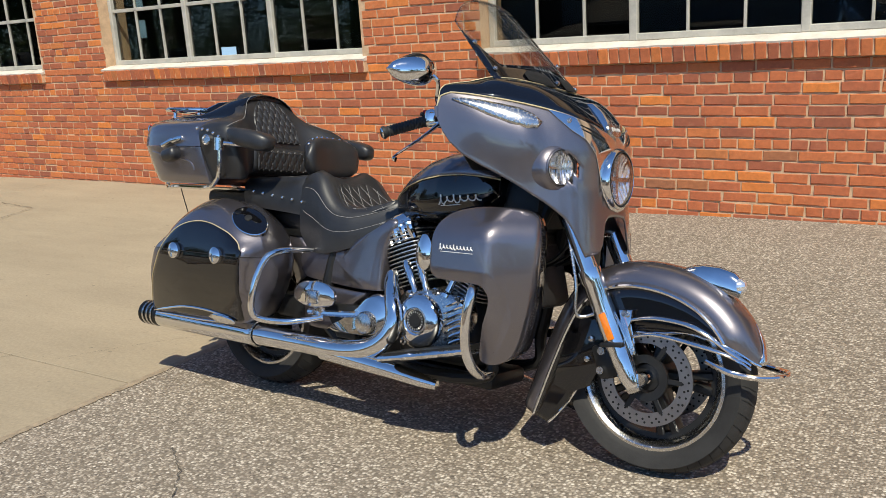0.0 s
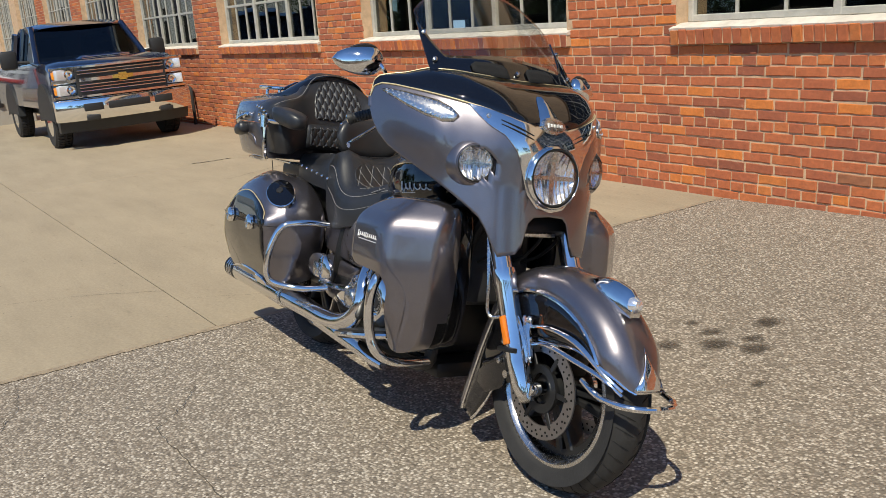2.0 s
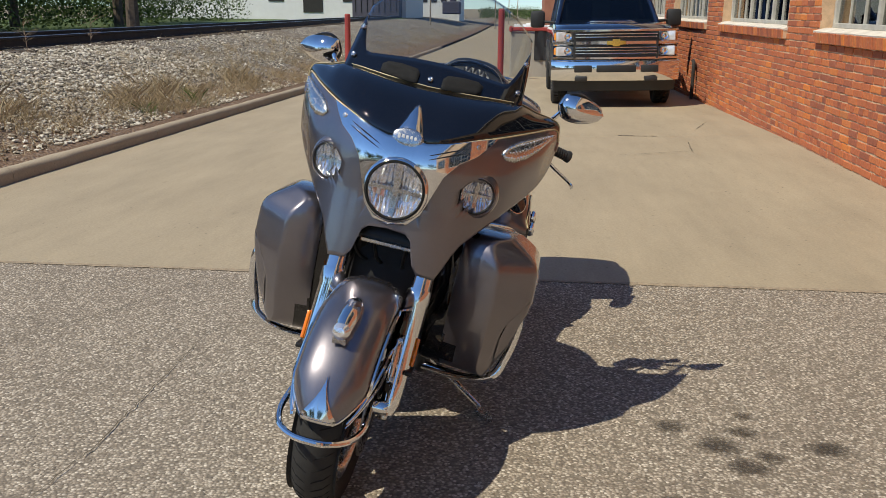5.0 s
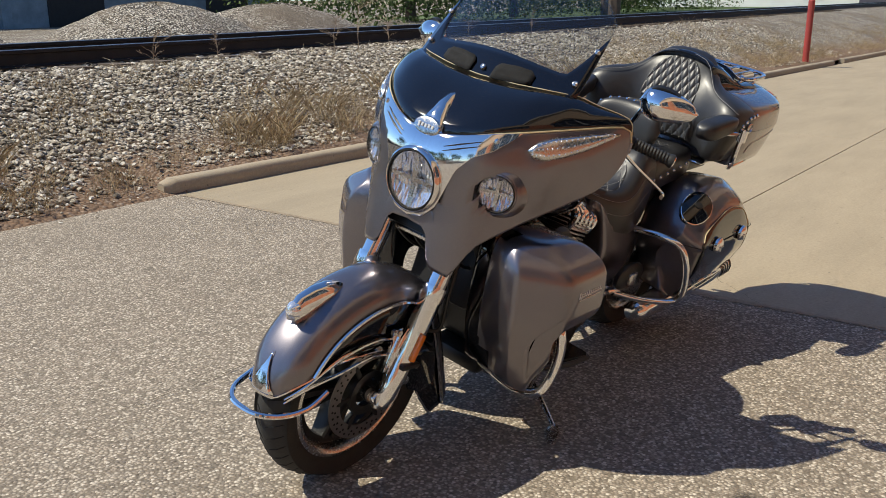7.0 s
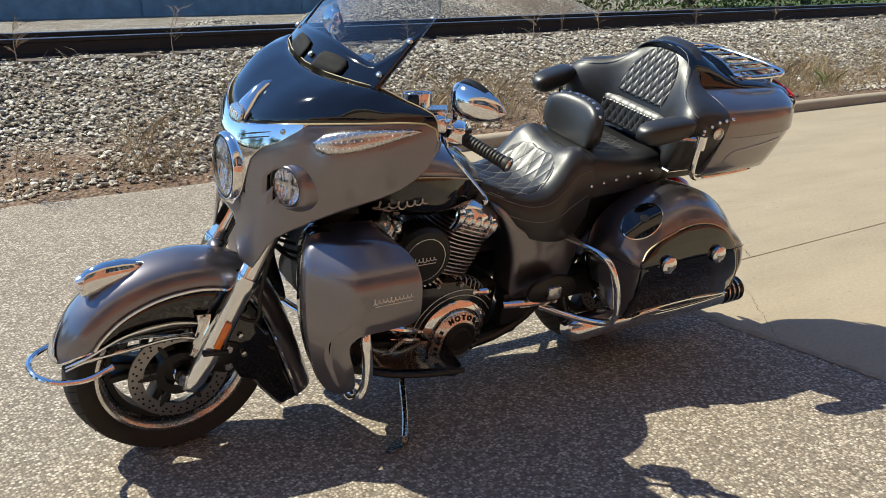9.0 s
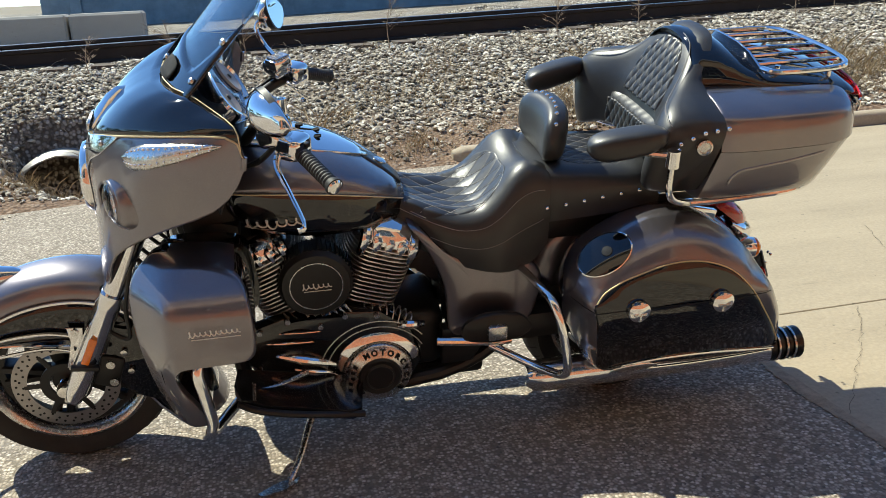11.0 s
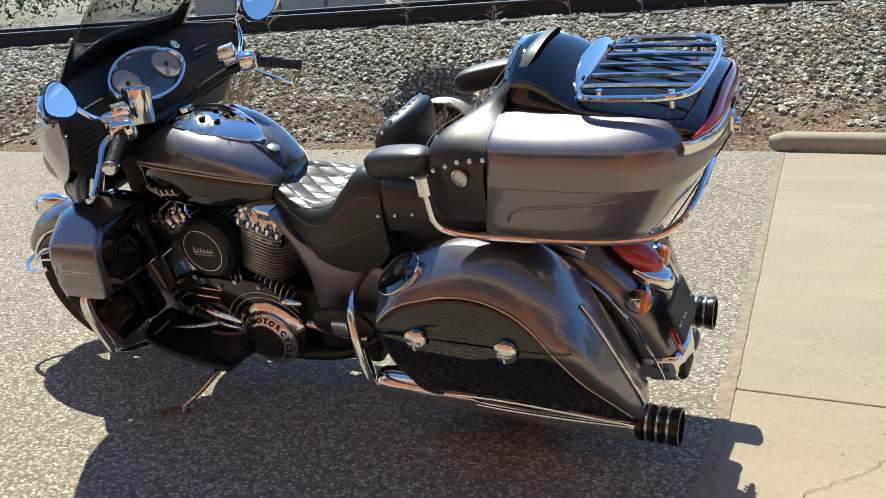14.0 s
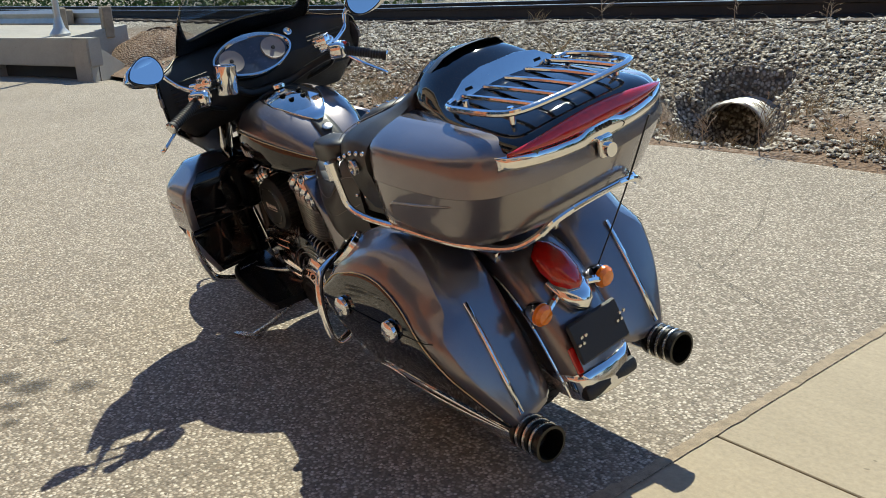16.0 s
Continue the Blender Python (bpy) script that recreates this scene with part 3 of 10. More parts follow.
# ---------------------------------------------------------------- railway
def rail(offset, name):
    root = thing(name, "dark rust-brown steel rail with a bright worn head", "rail", group="rails of the track")
    prof = [(-0.075, 0), (0.075, 0), (0.075, 0.012), (0.014, 0.03), (0.010, 0.135), (0.036, 0.145), (0.036, 0.178), (-0.036, 0.178), (-0.036, 0.145), (-0.010, 0.135), (-0.014, 0.03), (-0.075, 0.012)]
    head = [(-0.03, 0.179), (0.03, 0.179), (0.024, 0.186), (-0.024, 0.186)]
    for nm, pf, mt in (("rail_body", prof, M["rail"]), ("rail_head", head, M["railhead"])):
        bm = bmesh.new()
        loft(bm, [[(x, rail_y(x) + offset + u, rail_z(x) + 0.01 + v) for u, v in pf] for x in np.r_[np.linspace(-130, -20, 12), np.linspace(-15, 12, 12), (20, 40, 80, 120)]], True, True)
        part(nm, bm, mt, root, smooth=30)
    return root


rail(0.0, "rail")
rail(-1.5, "rail")
random.seed(11)
sl = thing("sleepers", "weathered timber sleepers half buried in ballast", "sleeper", group="", kind="stuff")
bm = bmesh.new()
for k in range(150):
    x = -44 + k * 0.52
    box(bm, (x + random.uniform(-0.03, 0.03), rail_y(x) - 0.75, rail_z(x) - 0.065), (0.22, 2.55, 0.14), 0)
part("sleeper_row", bm, M["sleeper"], sl, smooth=0)["kind"] = "stuff"


def scatter(name, count, pick, size, material, label, category, seed):
    """Many small broken stones as one mesh."""
    rng = np.random.default_rng(seed)
    base = np.array([(1, 0, 0), (-1, 0, 0), (0, 1, 0), (0, -1, 0), (0, 0, 0.8), (0, 0, -0.5), (0.6, 0.6, 0.5), (-0.6, 0.55, 0.5), (0.55, -0.6, 0.45), (-0.55, -0.6, 0.45)])
    tris = [(4, 6, 7), (4, 7, 9), (4, 9, 8), (4, 8, 6), (0, 2, 6), (2, 7, 6), (2, 1, 7), (1, 9, 7), (1, 3, 9), (3, 8, 9), (3, 0, 8), (0, 6, 8), (0, 5, 2), (2, 5, 1), (1, 5, 3), (3, 5, 0)]
    verts, faces = [], []
    for k in range(count):
        x, y = pick(rng)
        s = size[0] + (size[1] - size[0]) * rng.random() ** 2
        a = rng.random() * 6.283
        sc = s * np.array([rng.uniform(0.7, 1.3), rng.uniform(0.6, 1.1), rng.uniform(0.6, 1.1)])
        p = base * rng.uniform(0.75, 1.2, base.shape) * sc
        tilt = rng.uniform(-0.5, 0.5)
        ca, sa, ct, st = math.cos(a), math.sin(a), math.cos(tilt), math.sin(tilt)
        p = p @ np.array([[1, 0, 0], [0, ct, st], [0, -st, ct]]) @ np.array([[ca, sa, 0], [-sa, ca, 0], [0, 0, 1]])
        verts.append(p + (x, y, bank(x, y) + 0.36 * s))
        faces += [(i + 10 * k, j + 10 * k, l + 10 * k) for i, j, l in tris]
    me = bpy.data.meshes.new(name)
    me.from_pydata(np.concatenate(verts).tolist(), [], faces)
    return tagged(link_mesh(name, me, material), label, category, kind="stuff")


def pick_bank(rng):
    x = rng.uniform(-13, 10) if rng.random() < 0.75 else rng.uniform(-24, 12)
    t = rng.random()
    y = verge(x) - 0.12 + (rail_y(x) + 0.05 - verge(x)) * t
    if y > verge(x) - 1.3 and noise.noise((x * 0.7, y * 0.7, 7)) > 0.02 and rng.random() < 0.75:
        return pick_bank(rng)
    return x, y


scatter("ballast_stones", 60000, pick_bank, (0.010, 0.036), M["stones"], "loose pale grey and brown ballast stones", "gravel", 3)
scatter("ballast_stones", 12000, lambda r: ((x := r.uniform(-26, 12)), rail_y(x) - r.uniform(0.1, 9.0))[0:2], (0.025, 0.055), M["stones"], "loose ballast between and behind the rails", "gravel", 4)
scatter("asphalt_grit", 260, lambda r: ((x := r.uniform(-0.4, 7)), verge(x) + r.uniform(-0.1, 0.25))[0:2], (0.006, 0.018), M["stones"], "small stones strewn along the asphalt edge", "gravel", 6)


def tuft(bm, rng, x, y, z, h, blades, spread):
    for _ in range(blades):
        a, l = rng.random() * 6.283, h * rng.uniform(0.5, 1.1)
        bx, by = x + spread * rng.normal() * 0.5, y + spread * rng.normal() * 0.5
        d = np.array([math.cos(a), math.sin(a)]) * l * rng.uniform(0.15, 0.95)
        w = 0.0008 + 0.0009 * rng.random()
        nx, ny = -math.sin(a) * w, math.cos(a) * w
        p = [(bx + nx, by + ny, z), (bx - nx, by - ny, z), (bx + d[0] * 0.45 + nx * 0.8, by + d[1] * 0.45 + ny * 0.8, z + l * 0.55), (bx + d[0] * 0.45 - nx * 0.8, by + d[1] * 0.45 - ny * 0.8, z + l * 0.6), (bx + d[0], by + d[1], z + l * 0.9)]
        v = [bm.verts.new(q) for q in p]
        bm.faces.new((v[0], v[1], v[3], v[2]))
        bm.faces.new((v[2], v[3], v[4]))


rng = np.random.default_rng(21)
bm, bm2 = bmesh.new(), bmesh.new()
for _ in range(1500):
    x = rng.uniform(-22, 9)
    y = verge(x) - 0.15 - abs(rng.normal()) * 1.1
    if noise.noise((x * 0.55, y * 0.7, 3)) < -0.12:
        continue
    if y < rail_y(x) + 0.3:
        continue
    tuft(bm, rng, x, y, bank(x, y) - 0.01, rng.uniform(0.05, 0.22), rng.integers(10, 30), 0.12)
for cx, cy, k in ((-2.0, -4.6, 26), (-3.0, -4.9, 20), (-7.3, -4.6, 30), (-8.6, -4.8, 22), (0.4, -4.4, 10), (4.5, -4.6, 14), (-12, -4.8, 30), (-5.0, -5.0, 16)):
    for _ in range(k):
        x, y = cx + rng.normal() * 0.35, min(cy + rng.normal() * 0.25, verge(cx) - 0.1)
        tuft(bm if rng.random() < 0.96 else bm2, rng, x, y, bank(x, y) - 0.01, rng.uniform(0.12, 0.42), 26, 0.12)
for _ in range(1100):
    x = -62 + 48 * rng.random() ** 0.8
    y = verge(x) - 0.1 - abs(rng.normal()) * 1.5
    tuft(bm, rng, x, y, bank(x, y) - 0.02, rng.uniform(0.06, 0.22), 18, 0.35)
# fine pale stalks lying and leaning all over the gravel
verts, faces = [], []
for _ in range(5200):
    x = rng.uniform(-14, 8)
    y = verge(x) - 0.1 + (rail_y(x) + 0.4 - verge(x)) * rng.random()
    if noise.noise((x * 0.5, y * 0.5, 17)) < -0.15:
        continue
    a, l, up = rng.random() * 6.283, rng.uniform(0.06, 0.26), rng.uniform(0.02, 0.7) ** 1.5
    w = rng.uniform(0.0008, 0.0018)
    z, b = bank(x, y) + 0.012, len(verts)
    d, n = np.array([math.cos(a), math.sin(a), up]) * l, np.array([-math.sin(a), math.cos(a), 0]) * w
    p, bend = np.array([x, y, z]), np.array([0, 0, 0.12 * l])
    verts += [tuple(p - n), tuple(p + n), tuple(p + d * 0.5 + bend - n), tuple(p + d * 0.5 + bend + n), tuple(p + d), tuple(p + (0, 0, 2 * w)), tuple(p + d * 0.5 + bend + (0, 0, 2 * w))]
    faces += [(b, b + 1, b + 3, b + 2), (b + 2, b + 3, b + 4), (b + 1, b + 5, b + 6, b + 3), (b + 5, b, b + 2, b + 6), (b + 3, b + 6, b + 4), (b + 6, b + 2, b + 4)]
me = bpy.data.meshes.new("dry_stalks")
me.from_pydata(verts, [], faces)
tagged(link_mesh("dry_stalks", me, M["stalk"]), "fine pale dry stalks strewn over the gravel", "grass", kind="stuff")
tagged(part("dry_grass", bm, M["dry_grass"], smooth=0), "straw-coloured dead grass tufts on the gravel bank", "grass", kind="stuff")
tagged(part("green_weeds", bm2, M["green_grass"], smooth=0), "a few green blades among the dead grass", "grass", kind="stuff")


def dead_weed(x, y, h, seed):
    rg = np.random.default_rng(seed)
    bm = bmesh.new()
    z = bank(x, y)
    stem = [(x, y, z - 0.02), (x + 0.02, y, z + h * 0.5), (x + 0.05 * rg.normal(), y + 0.04 * rg.normal(), z + h)]
    tube(bm, stem, [0.006, 0.004, 0.002], 5, 3)
    for k in range(13):
        t = rg.uniform(0.3, 0.98)
        b = Vector(stem[0]).lerp(Vector(stem[2]), t)
        a, l = rg.random() * 6.283, h * 0.5 * rg.uniform(0.4, 1.0)
        e = b + Vector((math.cos(a) * l, math.sin(a) * l, l * 0.55))
        tube(bm, [b, b.lerp(e, 0.5) + Vector((0, 0, 0.02)), e], [0.003, 0.002, 0.001], 4, 2)
        for j in range(3):
            q = b.lerp(e, rg.uniform(0.4, 1))
            a2 = a + rg.normal() * 0.8
            tube(bm, [q, q + Vector((math.cos(a2), math.sin(a2), 0.6)) * l * 0.35], [0.002, 0.001], 3, 1)
    return tagged(part("dead_weed", bm, M["twig"], smooth=0), "leafless dry brown weed with fine twigs", "weed", group="dead weeds by the track")


for k, (x, y, h) in enumerate(((-6.2, -7.1, 0.62), (-5.6, -7.0, 0.55), (-7.0, -7.2, 0.45), (0.9, -6.9, 0.4), (1.6, -6.7, 0.45), (2.4, -6.6, 0.35), (-0.6, -6.9, 0.5), (3.4, -6.6, 0.42), (5.2, -6.6, 0.5), (-2.4, -6.6, 0.4), (-9.4, -7.4, 0.5), (1.45, -3.95, 0.4), (1.95, -4.0, 0.32), (-3.5, -6.9, 0.35), (-11.5, -7.4, 0.5))):
    dead_weed(x, y, h, 40 + k)

# corrugated drain pipe in the bank
culvert = thing("culvert_pipe", "corrugated steel drain pipe with a torn pale rim in the gravel", "pipe")
bm = bmesh.new()
rings = []
for k in range(80):
    y = PIPE_Y - 0.022 * k
    r = 0.36 + 0.010 * math.sin(k * 1.25)
    rings.append([(PIPE_X + r * 1.14 * math.cos(t), y + 0.04 * math.sin(t) + 0.022 * math.sin(5 * t + 1) * (k == 0), PIPE_Z + r * math.sin(t) - 0.03 * (k < 2) * max(0.0, math.sin(2 * t))) for t in (2 * math.pi * j / 32 for j in range(32))])
loft(bm, rings, True, False)
inner = [[(PIPE_X + (x - PIPE_X) * 0.965, y, PIPE_Z + (z - PIPE_Z) * 0.965) for x, y, z in ring] for ring in rings]
loft(bm, inner, True, False)
part("pipe", bm, M["rust_metal"], culvert, smooth=60)
bm = bmesh.new()
loft(bm, [rings[0], rings[2], inner[2], inner[0], rings[0]], True)
part("rim", bm, M["rust_metal"], culvert, "bright torn rim", smooth=60)
# Added black sleeve that paints the darkness within the pipe.
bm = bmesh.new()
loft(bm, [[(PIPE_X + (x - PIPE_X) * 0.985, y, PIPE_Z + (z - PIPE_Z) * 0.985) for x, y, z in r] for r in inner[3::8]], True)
part("lining", bm, M["tarp"], culvert, "inside of the pipe, its shade painted black", smooth=60)
# Closing disc, near-black for the shade deep in the pipe.
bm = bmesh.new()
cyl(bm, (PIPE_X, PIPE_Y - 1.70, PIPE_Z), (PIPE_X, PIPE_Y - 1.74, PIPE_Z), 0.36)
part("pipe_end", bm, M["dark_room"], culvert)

# road culvert headwall past the asphalt
head = thing("headwall", "low grey concrete culvert headwall with a dark opening", "wall")
for a, b, za, zb, foot in (((24.0, 1.83), (13.9, -1.755), 0.62, 0.62, -0.25), ((13.9, -1.755), (11.6, -2.57), 0.62, 0.62, 0.20), ((11.6, -2.57), (12.85, -3.62), 0.62, 0.02, -0.25)):
    bm = bmesh.new()
    d = Vector((b[0] - a[0], b[1] - a[1], 0)).normalized()
    nrm = Vector((d.y, -d.x, 0)) * -0.24
    ring = []
    for p, top in ((a, za), (b, zb)):
        p = Vector((*p, 0))
        ring.append([p + Vector((0, 0, foot)), p + nrm + Vector((0, 0, foot)), p + nrm + Vector((0, 0, top)), p + Vector((0, 0, top))])
    loft(bm, ring, True, True)
    bmesh.ops.recalc_face_normals(bm, faces=bm.faces)
    bmesh.ops.bevel(bm, geom=bm.edges[:], offset=0.015, segments=2, affect="EDGES")
    part("wall", bm, M["headwall"], head, smooth=30)
bm = bmesh.new()
# Box coloured near-black in place of the shade behind the raised foot.
box(bm, (12.9, -2.36, 0.0), (2.3, 0.05, 0.6), rot=(0, 0, 19.5))
part("opening", bm, M["dark_room"], head, smooth=0)
# road over the level crossing, flush with the rail heads
bm = bmesh.new()
near, far = [(12.5, -2.5), (13.2, -2.23), (15.0, -1.6), (18.0, -0.55), (23.9, 1.55)], [(13.7, -3.95), (14.6, -3.75), (17.0, -3.1), (20.5, -2.1), (27.0, -0.2)]
loft(bm, [[(*b, -0.3), (*a, -0.3), (*a, 0.60), (*b, 0.68)] for a, b in zip(near, far)], True, True)
bmesh.ops.recalc_face_normals(bm, faces=bm.faces)
tagged(part("road_crossing", bm, M["headwall"], smooth=20), "pale concrete road across the railway behind the headwall", "road", kind="structure")
# ---------------------------------------------------------------- motorcycle
def flake_paint(name, color, rough):
    """Metallic paint under clear coat, with fine flakes."""
    m, nt, nodes, links, p = node_mat(name)
    tc = nodes.new("ShaderNodeTexCoord").outputs["Object"]
    v = nodes.new("ShaderNodeTexVoronoi")
    v.inputs["Scale"].default_value = 1600
    links.new(tc, v.inputs["Vector"])
    s = nodes.new("ShaderNodeSeparateColor")
    links.new(v.outputs["Color"], s.inputs[0])
    c = ramp(nt, s.outputs[0], [(0.0, shade(color, 0.88)), (0.7, color), (1.0, shade(color, 1.3))])
    dust = noise_node(nt, 7, 6, 0.7, vec=tc)
    c = mix(nt, ramp(nt, dust.outputs[0], [(0.45, (0, 0, 0)), (0.8, (0.10, 0.10, 0.10))]), c, (0.34, 0.30, 0.26))
    # two lobes: aligned flakes that mirror softly, and scattered ones that spread the sun
    wide = nodes.new("ShaderNodeBsdfPrincipled")
    for q, r0, lift in ((p, rough, 1.0), (wide, rough + 0.19, 2.7)):
        links.new(c if lift == 1.0 else mix(nt, 1.0, c, (lift, lift, lift), "MULTIPLY"), q.inputs["Base Color"])
        q.inputs["Metallic"].default_value = 0.92
        r = nodes.new("ShaderNodeMapRange")
        r.inputs[3].default_value, r.inputs[4].default_value = r0 - 0.03, r0 + 0.06
        links.new(dust.outputs[0], r.inputs[0])
        links.new(r.outputs[0], q.inputs["Roughness"])
        q.inputs["Coat Weight"].default_value, q.inputs["Coat Roughness"].default_value = 1.0, 0.02
    x = nodes.new("ShaderNodeMixShader")
    x.inputs[0].default_value = 0.40
    links.new(p.outputs[0], x.inputs[1])
    links.new(wide.outputs[0], x.inputs[2])
    links.new(x.outputs[0], nodes["Material Output"].inputs[0])
    return m


def leather_mat():
    m, nt, nodes, links, p = node_mat("black_leather")
    tc = nodes.new("ShaderNodeTexCoord").outputs["Object"]
    v = nodes.new("ShaderNodeTexVoronoi")
    v.inputs["Scale"].default_value = 420
    links.new(tc, v.inputs["Vector"])
    n = noise_node(nt, 9, 5, 0.65, vec=tc)
    links.new(ramp(nt, n.outputs[0], [(0.3, (0.010, 0.010, 0.011)), (0.75, (0.022, 0.022, 0.023))]), p.inputs["Base Color"])
    r = nodes.new("ShaderNodeMapRange")
    r.inputs[3].default_value, r.inputs[4].default_value = 0.40, 0.52
    links.new(n.outputs[0], r.inputs[0])
    links.new(r.outputs[0], p.inputs["Roughness"])
    p.inputs["Coat Weight"].default_value, p.inputs["Coat Roughness"].default_value = 0.35, 0.32
    b1 = bump(nt, v.outputs["Distance"], 0.18, 0.001)
    links.new(bump(nt, n.outputs[0], 0.12, 0.006, b1), p.inputs["Normal"])
    return m


B = dict(
    silver=flake_paint("steel_grey_metallic_paint", (0.118, 0.109, 0.120), 0.20),
    black=surf("gloss_black_paint", (0.004, 0.004, 0.005), 0.035, var=0.3, scale=5, rvar=0.02, coat=0.6),
    chrome=surf("chrome", (0.82, 0.82, 0.82), 0.07, 1.0, var=0.06, scale=14, rvar=0.05),
    alloy=surf("polished_alloy", (0.62, 0.61, 0.59), 0.24, 1.0, var=0.12, scale=14, rvar=0.1),
    satin=surf("satin_black_metal", (0.014, 0.014, 0.014), 0.42, 0.2, var=0.3, scale=12, bump_s=0.1),
    plastic=surf("black_grained_plastic", (0.016, 0.016, 0.017), 0.5, var=0.25, scale=10, bump_s=0.35, bump_scale=500),
    leather=leather_mat(),
    thread=surf("pale_thread", (0.22, 0.215, 0.21), 0.8, var=0.15),
    rubber=surf("tyre_tread_rubber", (0.022, 0.021, 0.020), 0.78, var=0.35, scale=18, bump_s=0.25),
    grip=surf("ribbed_rubber", (0.018, 0.018, 0.018), 0.6, var=0.2),
    gold=surf("gold_pinstripe", (0.66, 0.54, 0.32), 0.4, 0.3, var=0.1),
    white=surf("white_lettering", (0.72, 0.70, 0.66), 0.4, 0.4, var=0.1),
    disc=surf("brushed_brake_disc", (0.36, 0.34, 0.33), 0.35, 1.0, var=0.15, scale=30),
    hole=surf("black_hole", (0.004, 0.004, 0.004), 0.9, var=0.1),
    red=surf("red_lens", (0.42, 0.008, 0.006), 0.12, var=0.25, scale=60, coat=1.0, rvar=0.05),
    amber=surf("amber_turn_lens", (0.80, 0.20, 0.01), 0.15, var=0.2, scale=60, coat=1.0, rvar=0.05),
    lens=pane_mat("clear_lamp_glass", (0.96, 0.96, 0.97)),
    reflector=surf("faceted_reflector", (0.88, 0.89, 0.91), 0.16, 0.80, var=0.05, scale=70, rvar=0.02),
    screen=pane_mat("clear_windscreen", (0.86, 0.87, 0.86)),
    face=surf("blue_grey_dial", (0.10, 0.13, 0.20), 0.25, var=0.15, coat=0.8),
    dial=surf("pale_dial", (0.30, 0.27, 0.25), 0.4, var=0.1),
    heat=surf("smoked_exhaust_end", (0.05, 0.048, 0.045), 0.3, 0.9, var=0.3, scale=20),
    mirror=surf("mirror_glass", (0.86, 0.87, 0.88), 0.015, 1.0, var=0.03, rvar=0.01),
    engine_black=surf("gloss_engine_black", (0.008, 0.008, 0.009), 0.16, var=0.3, scale=12, coat=0.5),
    fin=surf("machined_fin_edge", (0.60, 0.58, 0.56), 0.30, 0.9, var=0.2, scale=25, rvar=0.08),
    red_switch=surf("red_switch", (0.5, 0.02, 0.02), 0.4),
)
bike = thing("motorcycle", "large grey and black touring motorcycle leaning on its side stand", "motorcycle", pose(-0.010, -0.084, 0.0, -12.2, 0, -2.6))


def solid(ob, t, offset=-1.0):
    mod = ob.modifiers.new("thickness", "SOLIDIFY")
    mod.thickness, mod.offset = t, offset
    return ob


def mirrored(fn):
    """Runs a builder for the left side (1) and the right side (-1)."""
    for s in (1, -1):
        fn(s)


